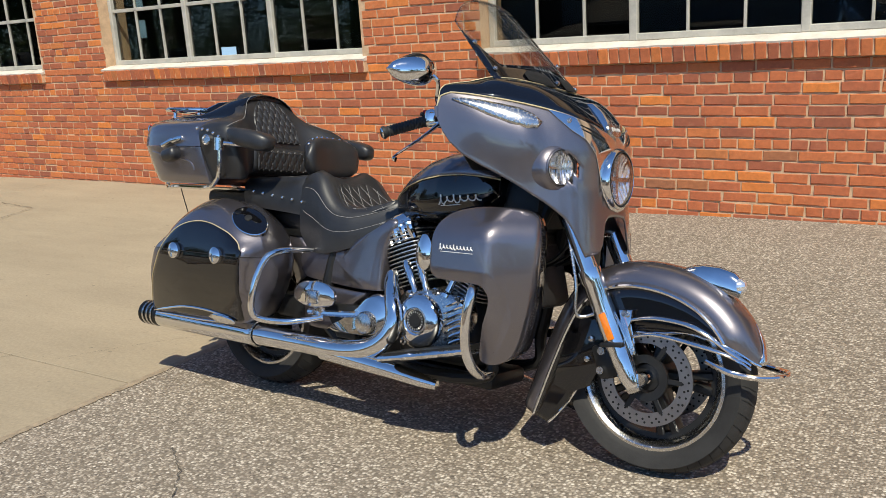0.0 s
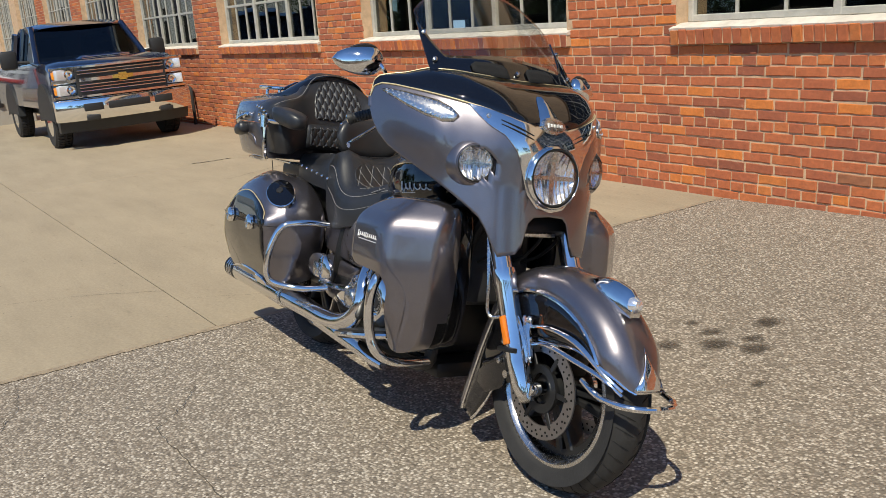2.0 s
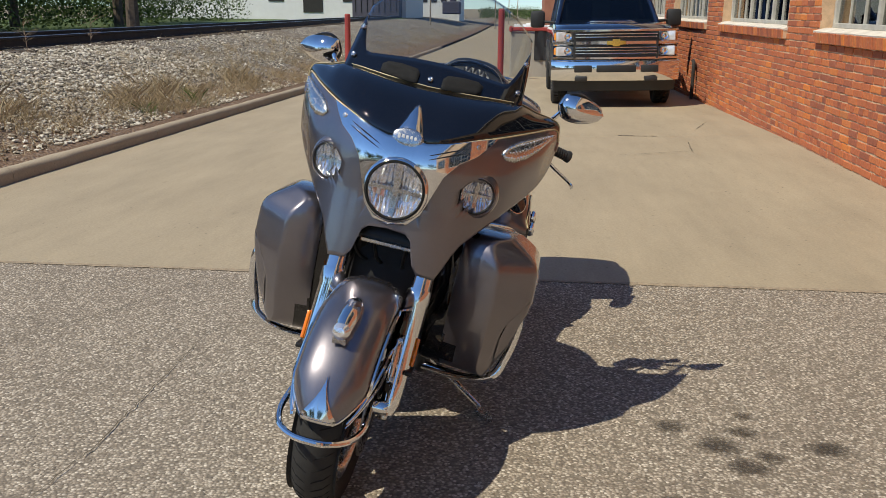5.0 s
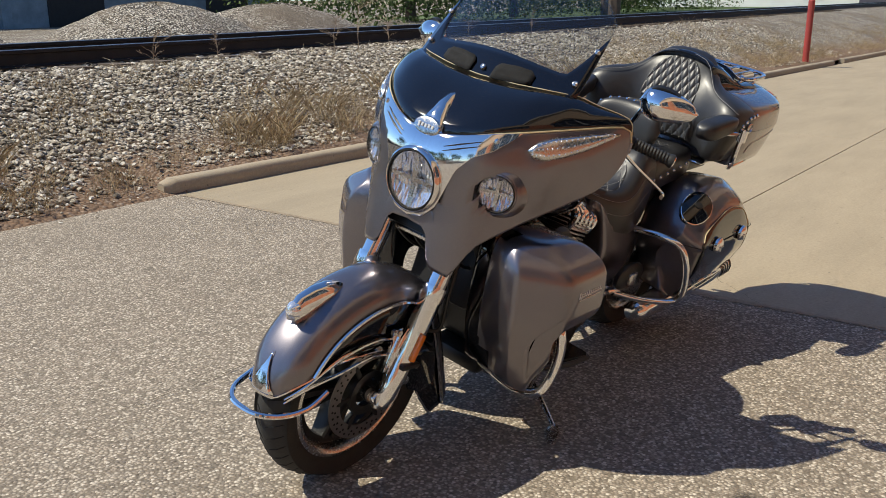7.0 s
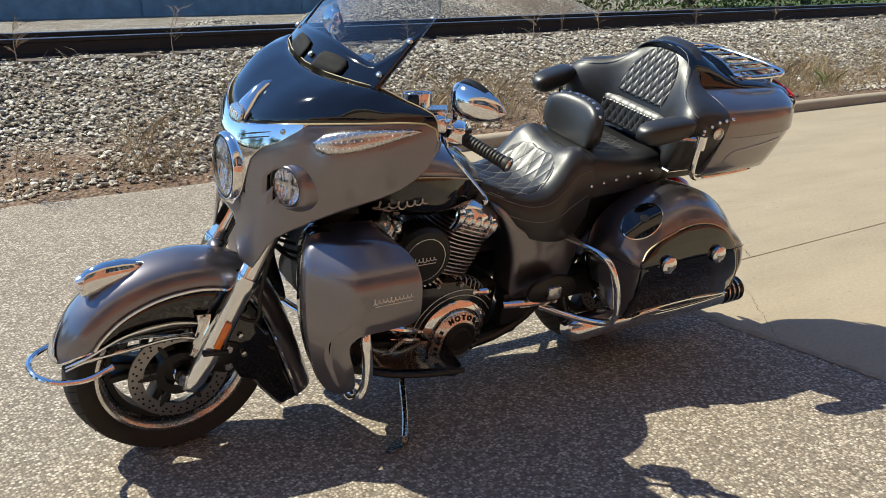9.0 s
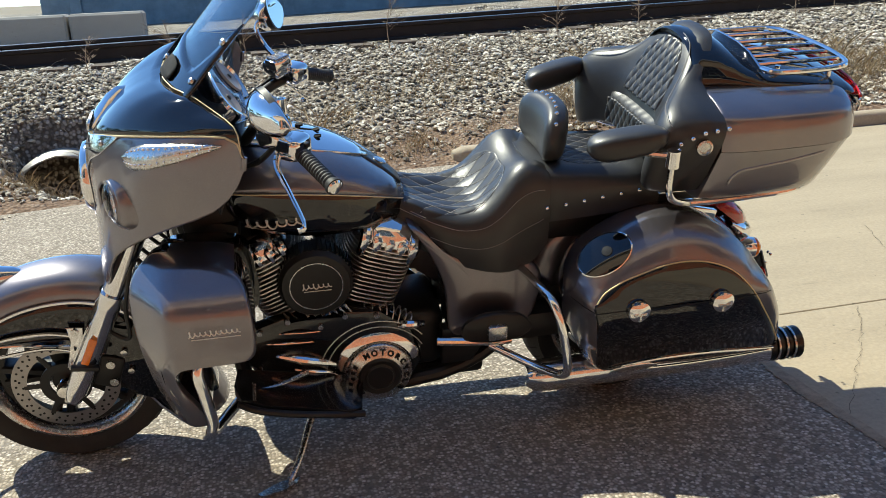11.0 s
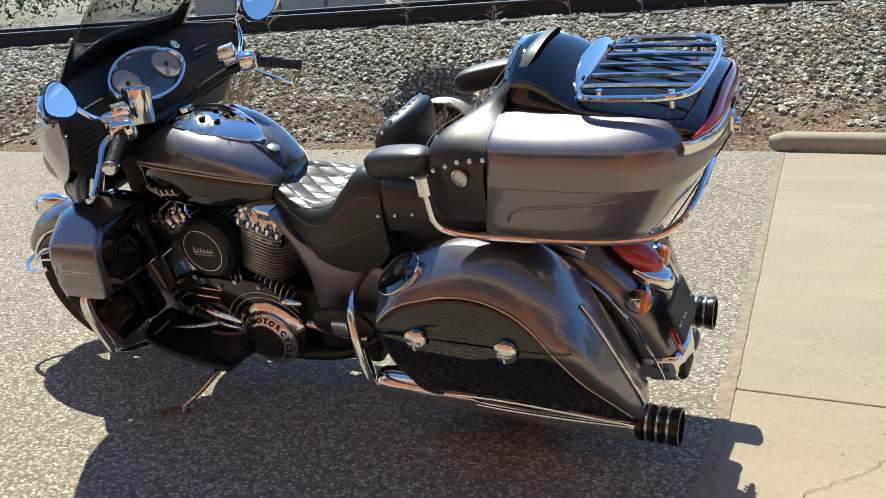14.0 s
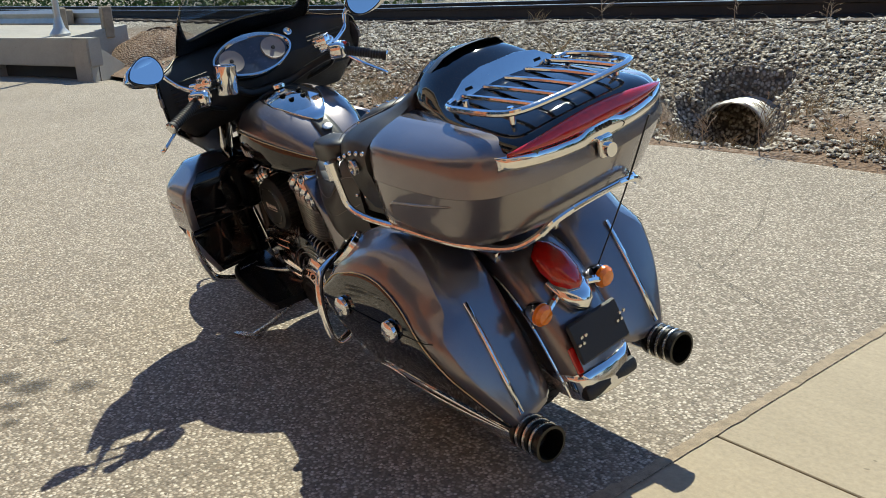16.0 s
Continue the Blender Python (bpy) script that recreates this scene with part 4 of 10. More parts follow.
# ---- wheels
def wheel(name, cx, cz, R, w, rim_r, discs, label):
    bm = bmesh.new()
    prof = [(rim_r, -w * 0.36), (rim_r + 0.02, -w * 0.45), (rim_r + 0.055, -w * 0.5), (R - 0.035, -w * 0.44), (R - 0.012, -w * 0.28), (R, 0.0), (R - 0.012, w * 0.28), (R - 0.035, w * 0.44), (rim_r + 0.055, w * 0.5), (rim_r + 0.02, w * 0.45), (rim_r, w * 0.36)]
    lathe(bm, prof, (cx, 0, cz), (0, 1, 0), 96, True)
    root = part(name, bm, B["rubber"], bike, label, smooth=60)
    bm = bmesh.new()
    for k in range(44):
        t = 2 * math.pi * k / 44
        for sgn in (-1, 1):
            pts = []
            for q in np.linspace(0.06, 0.46, 5):
                rr = float(np.interp(q, [0, 0.28, 0.44, 0.5], [R, R - 0.012, R - 0.035, R - 0.06])) + 0.0002
                a = t + sgn * 0.01 + 0.11 * (q - 0.06) * 2
                pts.append((cx + rr * math.cos(a), sgn * q * w, cz + rr * math.sin(a)))
            tube(bm, pts, [0.001, 0.0022, 0.0022, 0.0018, 0.0005], 4, 1)
    part("tread_grooves", bm, B["hole"], root, smooth=0)["kind"] = "stuff"
    bm = bmesh.new()
    lathe(bm, [(rim_r + 0.008, -w * 0.38), (rim_r - 0.004, -w * 0.40), (rim_r - 0.016, -w * 0.34), (rim_r - 0.03, -w * 0.15), (rim_r - 0.03, w * 0.15), (rim_r - 0.016, w * 0.34), (rim_r - 0.004, w * 0.40), (rim_r + 0.008, w * 0.38)], (cx, 0, cz), (0, 1, 0), 72, True)
    part("rim", bm, B["alloy"], root, "bright machined rim")
    bm = bmesh.new()
    lathe(bm, [(rim_r - 0.028, -w * 0.17), (rim_r - 0.045, -w * 0.16), (rim_r - 0.045, w * 0.16), (rim_r - 0.028, w * 0.17)], (cx, 0, cz), (0, 1, 0), 60, True)
    part("rim_band", bm, B["satin"], root)
    for k in range(10):
        bm = bmesh.new()
        t = 2 * math.pi * (k // 2) / 5 + (0.13 if k % 2 else -0.13)
        d, sd = Vector((math.cos(t), 0, math.sin(t))), Vector((-math.sin(t), 0, math.cos(t)))
        c = Vector((cx, 0, cz))
        rings = []
        for r, hw, hy in ((0.045, 0.017, 0.045), (0.10, 0.011, 0.035), (rim_r - 0.04, 0.014, 0.026)):
            rings.append([c + d * r + sd * (a * hw) + Vector((0, b * hy, 0)) for a, b in ((-1, -0.8), (-0.6, -1), (0.6, -1), (1, -0.8), (1, 0.8), (0.6, 1), (-0.6, 1), (-1, 0.8))])
        loft(bm, rings, True, True)
        part("spoke", bm, B["satin"], root)
    bm = bmesh.new()
    lathe(bm, [(0.0, -0.075), (0.04, -0.075), (0.055, -0.04), (0.055, 0.04), (0.04, 0.075), (0.0, 0.075)], (cx, 0, cz), (0, 1, 0), 32)
    part("hub", bm, B["satin"], root)
    for sgn in discs:
        y = sgn * 0.088
        bm = bmesh.new()
        lathe(bm, [(0.105, y - 0.0025), (0.146, y - 0.0025), (0.146, y + 0.0025), (0.105, y + 0.0025)], (cx, 0, cz), (0, 1, 0), 60, True)
        dk = part("brake_disc", bm, B["disc"], root, "drilled steel brake disc")
        bm = bmesh.new()
        for k in range(36):
            t = 2 * math.pi * k / 36
            for r in (0.116 + 0.008 * (k % 2), 0.134):
                p = Vector((cx + r * math.cos(t + 0.05 * (r > 0.13)), y, cz + r * math.sin(t + 0.05 * (r > 0.13))))
                cyl(bm, p - Vector((0, 0.0032, 0)), p + Vector((0, 0.0032, 0)), 0.0036, seg=8)
        part("drill_holes", bm, B["hole"], dk)["kind"] = "stuff"
        bm = bmesh.new()
        lathe(bm, [(0.045, y - 0.004), (0.07, y - 0.006), (0.07, y + 0.006), (0.045, y + 0.004)], (cx, 0, cz), (0, 1, 0), 36, True)
        part("disc_carrier", bm, B["satin"], dk)
        for k in range(6):
            bm = bmesh.new()
            t = 2 * math.pi * k / 6
            d = Vector((math.cos(t), 0, math.sin(t)))
            box(bm, Vector((cx, y, cz)) + d * 0.09, (0.05, 0.006, 0.016), 0.002, rot=(0, -math.degrees(t), 0))
            part("carrier_arm", bm, B["satin"], dk)
    return root


FX, FZ, RX = 1.675, 0.303, 0.005
front_wheel = wheel("front_wheel", FX, FZ, 0.304, 0.135, 0.222, (1, -1), "black tyre on a bright-rimmed cast wheel")
rear_wheel = wheel("rear_wheel", RX, FZ, 0.306, 0.175, 0.215, (1,), "wide black rear tyre on a cast wheel")
for s in (1, -1):
    bm = bmesh.new()
    lathe(bm, [(0.0, 0.135 * s), (0.018, 0.135 * s), (0.022, 0.12 * s), (0.022, 0.06 * s)], (FX, 0, FZ), (0, 1, 0), 20)
    part("axle_end", bm, B["chrome"], front_wheel)
    bm = bmesh.new()
    box(bm, (FX - 0.125, s * 0.088, FZ + 0.035), (0.075, 0.05, 0.11), 0.015, 2, rot=(0, -20, 0))
    cal = part("brake_caliper", bm, B["satin"], bike)
    for dz in (-0.03, 0.03):
        bm = bmesh.new()
        cyl(bm, (FX - 0.135, s * 0.105, FZ + 0.035 + dz), (FX - 0.135, s * 0.122, FZ + 0.035 + dz), 0.012)
        part("caliper_bolt", bm, B["alloy"], cal)

# ---- fork
for s in (1, -1):
    bm = bmesh.new()
    bot, mid, top = Vector((1.652, 0.132 * s, 0.285)), Vector((1.50, 0.132 * s, 0.59)), Vector((1.395, 0.132 * s, 0.80))
    d = (top - bot).normalized()
    lathe(bm, [(0.0, 0.0), (0.020, 0.0), (0.030, 0.03), (0.033, 0.10), (0.034, 0.33), (0.037, 0.335), (0.037, 0.375), (0.0, 0.376)], bot - d * 0.01, d, 28)
    leg = part("fork_leg", bm, B["chrome"], bike, "chrome fork slider")
    bm = bmesh.new()
    cyl(bm, bot + d * 0.36, top + d * 0.16, 0.030)
    part("fork_cover", bm, B["chrome"], leg)
    bm = bmesh.new()
    box(bm, (1.648, s * 0.125, 0.293), (0.05, 0.035, 0.075), 0.014, 2, rot=(0, -26, 0))
    part("axle_clamp", bm, B["alloy"], leg)
    bm = bmesh.new()
    box(bm, (1.575, s * 0.168, 0.452), (0.022, 0.010, 0.085), 0.004, 2, rot=(0, -26, 0))
    refl = part("side_reflector", bm, B["amber"], leg, "amber side reflector")
    bm = bmesh.new()
    box(bm, (1.595, s * 0.165, 0.400), (0.075, 0.02, 0.014), 0.004, 2, rot=(0, -8, 0))
    part("reflector_bracket", bm, B["satin"], leg)
    bm = bmesh.new()
    tube(bm, [(1.55, s * 0.11, 0.50), (1.47, s * 0.15, 0.47), (1.46, s * 0.16, 0.58), (1.42, s * 0.15, 0.72)], 0.006, 8)
    part("brake_hose", bm, B["alloy"] if s < 0 else B["satin"], leg)

# ---- front fender: ridge line in side view, with how deep the flank hangs
ridge = [(2.005, 0.385, 0.012), (1.985, 0.442, 0.055), (1.945, 0.510, 0.105), (1.88, 0.573, 0.150), (1.80, 0.617, 0.185), (1.71, 0.642, 0.205), (1.61, 0.648, 0.215), (1.52, 0.630, 0.225), (1.44, 0.588, 0.230), (1.385, 0.525, 0.22), (1.342, 0.44, 0.20), (1.305, 0.345, 0.19), (1.27, 0.245, 0.17), (1.238, 0.150, 0.13)]
rp = curve([(x, 0, z) for x, z, _ in ridge], 4)
rd = list(np.interp(np.linspace(0, len(ridge) - 1, len(rp)), range(len(ridge)), [d for *_, d in ridge]))


def fender_frame(k):
    t = rp[min(k + 1, len(rp) - 1)] - rp[max(k - 1, 0)]
    inward = Vector((t.z, 0, -t.x)).normalized()
    if inward.dot(Vector((FX, 0, FZ)) - rp[k]) < 0:
        inward.negate()
    return inward


def fender_half(k):
    return 0.098 * min(1.0, 0.62 + 0.06 * k)


def fender_pt(k, s, depth):
    """A point of the front fender at station k, on side s, so deep below the ridge."""
    w, f = fender_half(k), fender_frame(k)
    d = min(depth, rd[k])
    y = w * (1 - (1 - min(d / 0.075, 1.0)) ** 2.4) ** (1 / 2.4)
    return rp[k] + f * d + Vector((0, s * y, 0))


depths = [0.0, 0.0015, 0.006, 0.014, 0.026, 0.042, 0.058, 0.075]
bm = bmesh.new()
loft(bm, [[fender_pt(k, -1, d) for d in depths[:0:-1]] + [fender_pt(k, 1, d) for d in depths] for k in range(len(rp))], False)
fender = solid(part("front_fender", bm, B["silver"], bike, "deep valanced grey front fender", smooth=60), 0.003)
for s in (1, -1):
    bm = bmesh.new()
    loft(bm, [[fender_pt(k, s, 0.073 + (rd[k] - 0.073) * q) + Vector((0, s * 0.002, 0)) for q in (0, 0.25, 0.5, 0.75, 1.0)] for k in range(len(rp)) if rd[k] > 0.08], False)
    solid(part("fender_side", bm, B["black"], fender, "gloss black fender flank"), 0.003)
    bm = bmesh.new()
    ks = [k for k in range(len(rp)) if rd[k] > 0.075]
    tube(bm, [fender_pt(k, s, 0.074) + Vector((0, s * 0.003, 0)) for k in ks], 0.0055, 6, 1)
    part("fender_stripe", bm, B["chrome"], fender, "chrome stripe")
    bm = bmesh.new()
    tube(bm, [fender_pt(k, s, rd[k]) for k in range(len(rp))], 0.004, 6, 1)
    part("fender_edge", bm, B["chrome"], fender)
    for z0, z1, zm in ((0.470, 0.400, 0.488), (0.418, 0.388, 0.440)):
        bm = bmesh.new()
        tube(bm, [(1.615, s * 0.112, z0), (1.70, s * 0.112, zm), (1.82, s * 0.110, zm - 0.012), (1.92, s * 0.092, z1 + 0.018), (1.975, s * 0.07, z1 - 0.015)], [0.005, 0.007, 0.008, 0.007, 0.004], 8, 5, flat=0.7)
        part("fender_trim", bm, B["chrome"], fender, "chrome trim bar")
    bm = bmesh.new()
    plate(bm, [(1.590, 0.50), (1.635, 0.505), (1.625, 0.46), (1.640, 0.405), (1.655, 0.375), (1.630, 0.365), (1.605, 0.41)], "y", s * 0.110, s * 0.119, 0.003)
    br = part("fender_bracket", bm, B["chrome"], fender)
    for x, z in ((1.612, 0.492), (1.637, 0.378)):
        bm = bmesh.new()
        cyl(bm, (x, s * 0.118, z), (x, s * 0.128, z), 0.010, seg=12)
        part("bolt", bm, B["alloy"], br)
    # black splash panel behind the fork
    bm = bmesh.new()
    plate(bm, [(1.57, 0.47), (1.47, 0.50), (1.42, 0.42), (1.385, 0.31), (1.375, 0.235), (1.43, 0.215), (1.50, 0.25), (1.54, 0.33)], "y", s * 0.097, s * 0.1035, 0.003)
    sp = part("splash_panel", bm, B["black"], fender)
    for x, z in ((1.50, 0.40), (1.49, 0.335)):
        bm = bmesh.new()
        lathe(bm, [(0.009, 0.0), (0.009, 0.008 * s), (0.0, 0.01 * s)], (x, s * 0.106, z), (0, 1, 0), 12)
        part("rivet", bm, B["alloy"], sp)
bm = bmesh.new()
tube(bm, [(1.86, 0.108, 0.385), (1.93, 0.112, 0.362), (2.00, 0.092, 0.356), (2.045, 0.05, 0.358), (2.058, 0.0, 0.360), (2.045, -0.05, 0.358), (2.00, -0.092, 0.356), (1.93, -0.112, 0.362), (1.86, -0.108, 0.385)], 0.0085, 10, 6)
part("fender_guard", bm, B["chrome"], fender, "chrome fender guard hoop")
bm = bmesh.new()
k9 = 8
tip = []
for k in range(k9):
    share = 0.95 * (1 - k / (k9 - 0.7)) ** 2.0
    tip.append([fender_pt(k, 1 if q > 0 else -1, 0.075 * (1 - (1 - abs(q * share) ** 2.4) ** (1 / 2.4))) + fender_frame(k) * -0.003 for q in (-1, -0.6, -0.3, 0.0, 0.3, 0.6, 1)])
loft(bm, tip, False)
solid(part("fender_tip", bm, B["chrome"], fender, "pointed chrome fender tip"), 0.002, 1.0)
# running lamp on the fender
bm = bmesh.new()
rings = []
for q, w, h in ((0.0, 0.006, 0.004), (0.1, 0.020, 0.022), (0.3, 0.030, 0.040), (0.55, 0.030, 0.050), (0.8, 0.026, 0.050), (1.0, 0.018, 0.030)):
    c = Vector((1.735, 0, 0.628)).lerp(Vector((1.915, 0, 0.575)), q)
    rings.append([c + Vector((0.29 * h * math.sin(a), w * math.cos(a), h * max(0, math.sin(a)) - 0.012 * (math.sin(a) < -0.1))) for a in (2 * math.pi * j / 20 for j in range(20))])
loft(bm, rings, True, True)
orn = part("fender_lamp", bm, B["chrome"], fender, "chrome teardrop running lamp", smooth=50)
bm = bmesh.new()
lathe(bm, [(0.0, 0.022), (0.012, 0.020), (0.021, 0.011), (0.024, 0.0), (0.0, -0.006)], (1.905, 0, 0.597), (0.85, 0, 0.15), 20)
part("lamp_lens", bm, B["reflector"], orn)


# ---- fairing shell, a function of side and height
def fair_x(s, z):
    a = abs(s) / 0.425
    x = 1.500 - 0.395 * a**2.7
    x -= 3.4 * (1 - 0.82 * a) * max(0.0, z - 0.955) ** 2
    x += 0.10 * max(0.0, 0.86 - z) - 0.25 * max(0.0, a - 0.45) * max(0.0, 0.95 - z)
    if a > 0.6:
        # the flank swells between its lower edge and the gold line
        lo, hi = 0.80 + 1.05 * (abs(s) - 0.25), 1.092 + 0.254 * (abs(s) - 0.25)
        u = min(max((z - lo) / (hi - lo), 0.0), 1.0)
        x += 0.034 * math.sin(math.pi * u**1.25) * smooth_step((a - 0.6) / 0.18) * (1 - smooth_step((a - 0.90) / 0.10))
    return x


def fair_pt(s, z, out=0.0):
    e = 1e-3
    p = Vector((fair_x(s, z), s, z))
    if out:
        du = Vector((fair_x(s + e, z) - fair_x(s - e, z), 2 * e, 0))
        dv = Vector((fair_x(s, z + e) - fair_x(s, z - e), 0, 2 * e))
        p += du.cross(dv).normalized() * out
    return p


BOT = [(0.0, 0.778), (0.07, 0.772), (0.088, 0.70), (0.10, 0.664), (0.165, 0.652), (0.185, 0.70), (0.205, 0.752), (0.25, 0.80), (0.32, 0.868), (0.37, 0.915), (0.395, 0.945), (0.411, 0.98), (0.420, 1.015), (0.425, 1.055)]
GOLD = [(0.0, 1.035), (0.06, 1.038), (0.12, 1.052), (0.2, 1.078), (0.3, 1.105), (0.38, 1.125), (0.405, 1.128), (0.418, 1.118), (0.425, 1.080)]


def lamp_holes(bm):
    """Opens the shell where the three lamps sit in it."""
    gone = []
    for f in bm.faces:
        c = f.calc_center_median()
        if math.hypot(abs(c.y) - 0.226, c.z - 0.917) < 0.046 or math.hypot(c.y, c.z - 0.895) < 0.086:
            gone.append(f)
    bmesh.ops.delete(bm, geom=gone, context="FACES")


def side_levels(n=73):
    return [0.425 * math.sin(u * math.pi / 2) for u in np.linspace(-1, 1, n)]


bm = bmesh.new()
cols = sorted(set(round(s, 4) for s in side_levels()) | {0.0})
loft(bm, [[fair_pt(s, lerp_table(BOT, abs(s))[0] + (lerp_table(GOLD, abs(s))[0] - lerp_table(BOT, abs(s))[0]) * q) for q in np.linspace(0, 1, 34)] for s in cols], False)
lamp_holes(bm)
fairing = solid(part("fairing", bm, B["silver"], bike, "wide grey handlebar fairing with three round lamps", smooth=70), 0.005)
# rounded rear returns of the shell
RIM = [(0.0, 1.285, 1.180), (0.12, 1.275, 1.183), (0.22, 1.245, 1.188), (0.29, 1.195, 1.186), (0.335, 1.155, 1.168), (0.38, 1.125, 1.158), (0.405, 1.110, 1.150), (0.418, 1.103, 1.136), (0.425, 1.100, 1.092)]


def rim_pt(s):
    x, z = lerp_table(RIM, abs(s))
    return Vector((x, s, z))


bm = bmesh.new()
rings = []
for s in cols:
    g, r = fair_pt(s, lerp_table(GOLD, abs(s))[0]), rim_pt(s)
    rings.append([g.lerp(r, q) + Vector((0.010, 0, 0.020)) * math.sin(math.pi * q) * (1 - (abs(s) / 0.425) ** 4) for q in np.linspace(0, 1, 8)])
loft(bm, rings, False)
upper = solid(part("upper_cowl", bm, B["black"], fairing, "gloss black upper cowl", smooth=70), 0.004)
bm = bmesh.new()
tube(bm, [fair_pt(s, lerp_table(GOLD, abs(s))[0], 0.001) for s in cols if abs(s) > 0.035 and s < 0], 0.0022, 6, 1)
part("pinstripe", bm, B["gold"], upper, "thin gold pinstripe")
bm = bmesh.new()
tube(bm, [fair_pt(s, lerp_table(GOLD, abs(s))[0], 0.001) for s in cols if abs(s) > 0.035 and s > 0], 0.0022, 6, 1)
part("pinstripe", bm, B["gold"], upper, "thin gold pinstripe")
bm = bmesh.new()
tube(bm, [rim_pt(s) + Vector((0, 0, 0.001)) for s in cols], 0.0015, 6, 1)
part("rim_bead", bm, B["gold"], upper, "gold edge line")

# chrome centre panel wrapping the headlight
UPC = [(0.0, 1.075), (0.018, 1.07), (0.03, 1.042), (0.06, 1.040), (0.12, 1.054), (0.2, 1.078), (0.245, 1.088)]
LOC = [(0.0, 0.79), (0.05, 0.800), (0.085, 0.84), (0.105, 0.90), (0.125, 0.96), (0.16, 1.005), (0.20, 1.03), (0.23, 1.065), (0.245, 1.087)]
bm = bmesh.new()
pc = sorted({round(v, 4) for v in np.linspace(-0.245, 0.245, 71)} | {-0.03, 0.03, -0.018, 0.018, 0.0})
loft(bm, [[fair_pt(s, lerp_table(LOC, abs(s))[0] + (lerp_table(UPC, abs(s))[0] - lerp_table(LOC, abs(s))[0]) * q, 0.004) for q in np.linspace(0, 1, 34)] for s in pc], False)
lamp_holes(bm)
chrome_panel = solid(part("chrome_panel", bm, B["chrome"], fairing, "sweeping chrome nose panel", smooth=70), 0.003)
bm = bmesh.new()
rings = []
for q, w, h in ((0, 0.056, 0.004), (0.12, 0.051, 0.026), (0.35, 0.040, 0.040), (0.6, 0.029, 0.050), (0.82, 0.018, 0.050), (1.0, 0.004, 0.030)):
    c = fair_pt(0, 1.03, 0.003).lerp(Vector((1.350, 0, 1.118)), q)
    rings.append([c + Vector((0.6 * h * max(0, math.sin(a)), w * math.cos(a), 0.75 * h * max(0, math.sin(a)) - 0.006)) for a in (2 * math.pi * j / 16 for j in range(16))])
loft(bm, rings, True, True)
part("nose_crest", bm, B["chrome"], chrome_panel)
bm = bmesh.new()
c = fair_pt(0, 1.045, 0.008)
loft(bm, [[c + Vector((d - 0.35 * math.sin(a) * h, w * math.cos(a), h * math.sin(a))) for a in (2 * math.pi * j / 28 for j in range(28))] for w, h, d in ((0.046, 0.024, 0.0), (0.043, 0.022, 0.006), (0.036, 0.017, 0.008), (0.004, 0.002, 0.008))], True, True)
em = part("nose_emblem", bm, B["alloy"], chrome_panel)
for k in range(5):
    bm = bmesh.new()
    p = c + Vector((0.0095, -0.024 + 0.012 * k, 0.001 * (k % 2)))
    box(bm, p, (0.002, 0.008, 0.010 if k else 0.015), 0.0008, rot=(0, -15, 0))
    part("emblem_bar", bm, B["white"], em)
for s in (1, -1):
    for j in range(2):
        bm = bmesh.new()
        tube(bm, [fair_pt(s * y, z + 0.012 * j, 0.006) for y, z in ((0.075, 1.00), (0.12, 1.018), (0.17, 1.037))], [0.0008, 0.0022, 0.0008], 5, 4)
        part("panel_rib", bm, B["satin"], chrome_panel)
    bm = bmesh.new()
    lathe(bm, [(0.008, 0.0), (0.006, 0.005), (0.0, 0.006)], fair_pt(s * 0.2, 1.058, 0.004), (1, s * 0.4, 0.3), 12)
    part("screw", bm, B["alloy"], chrome_panel)


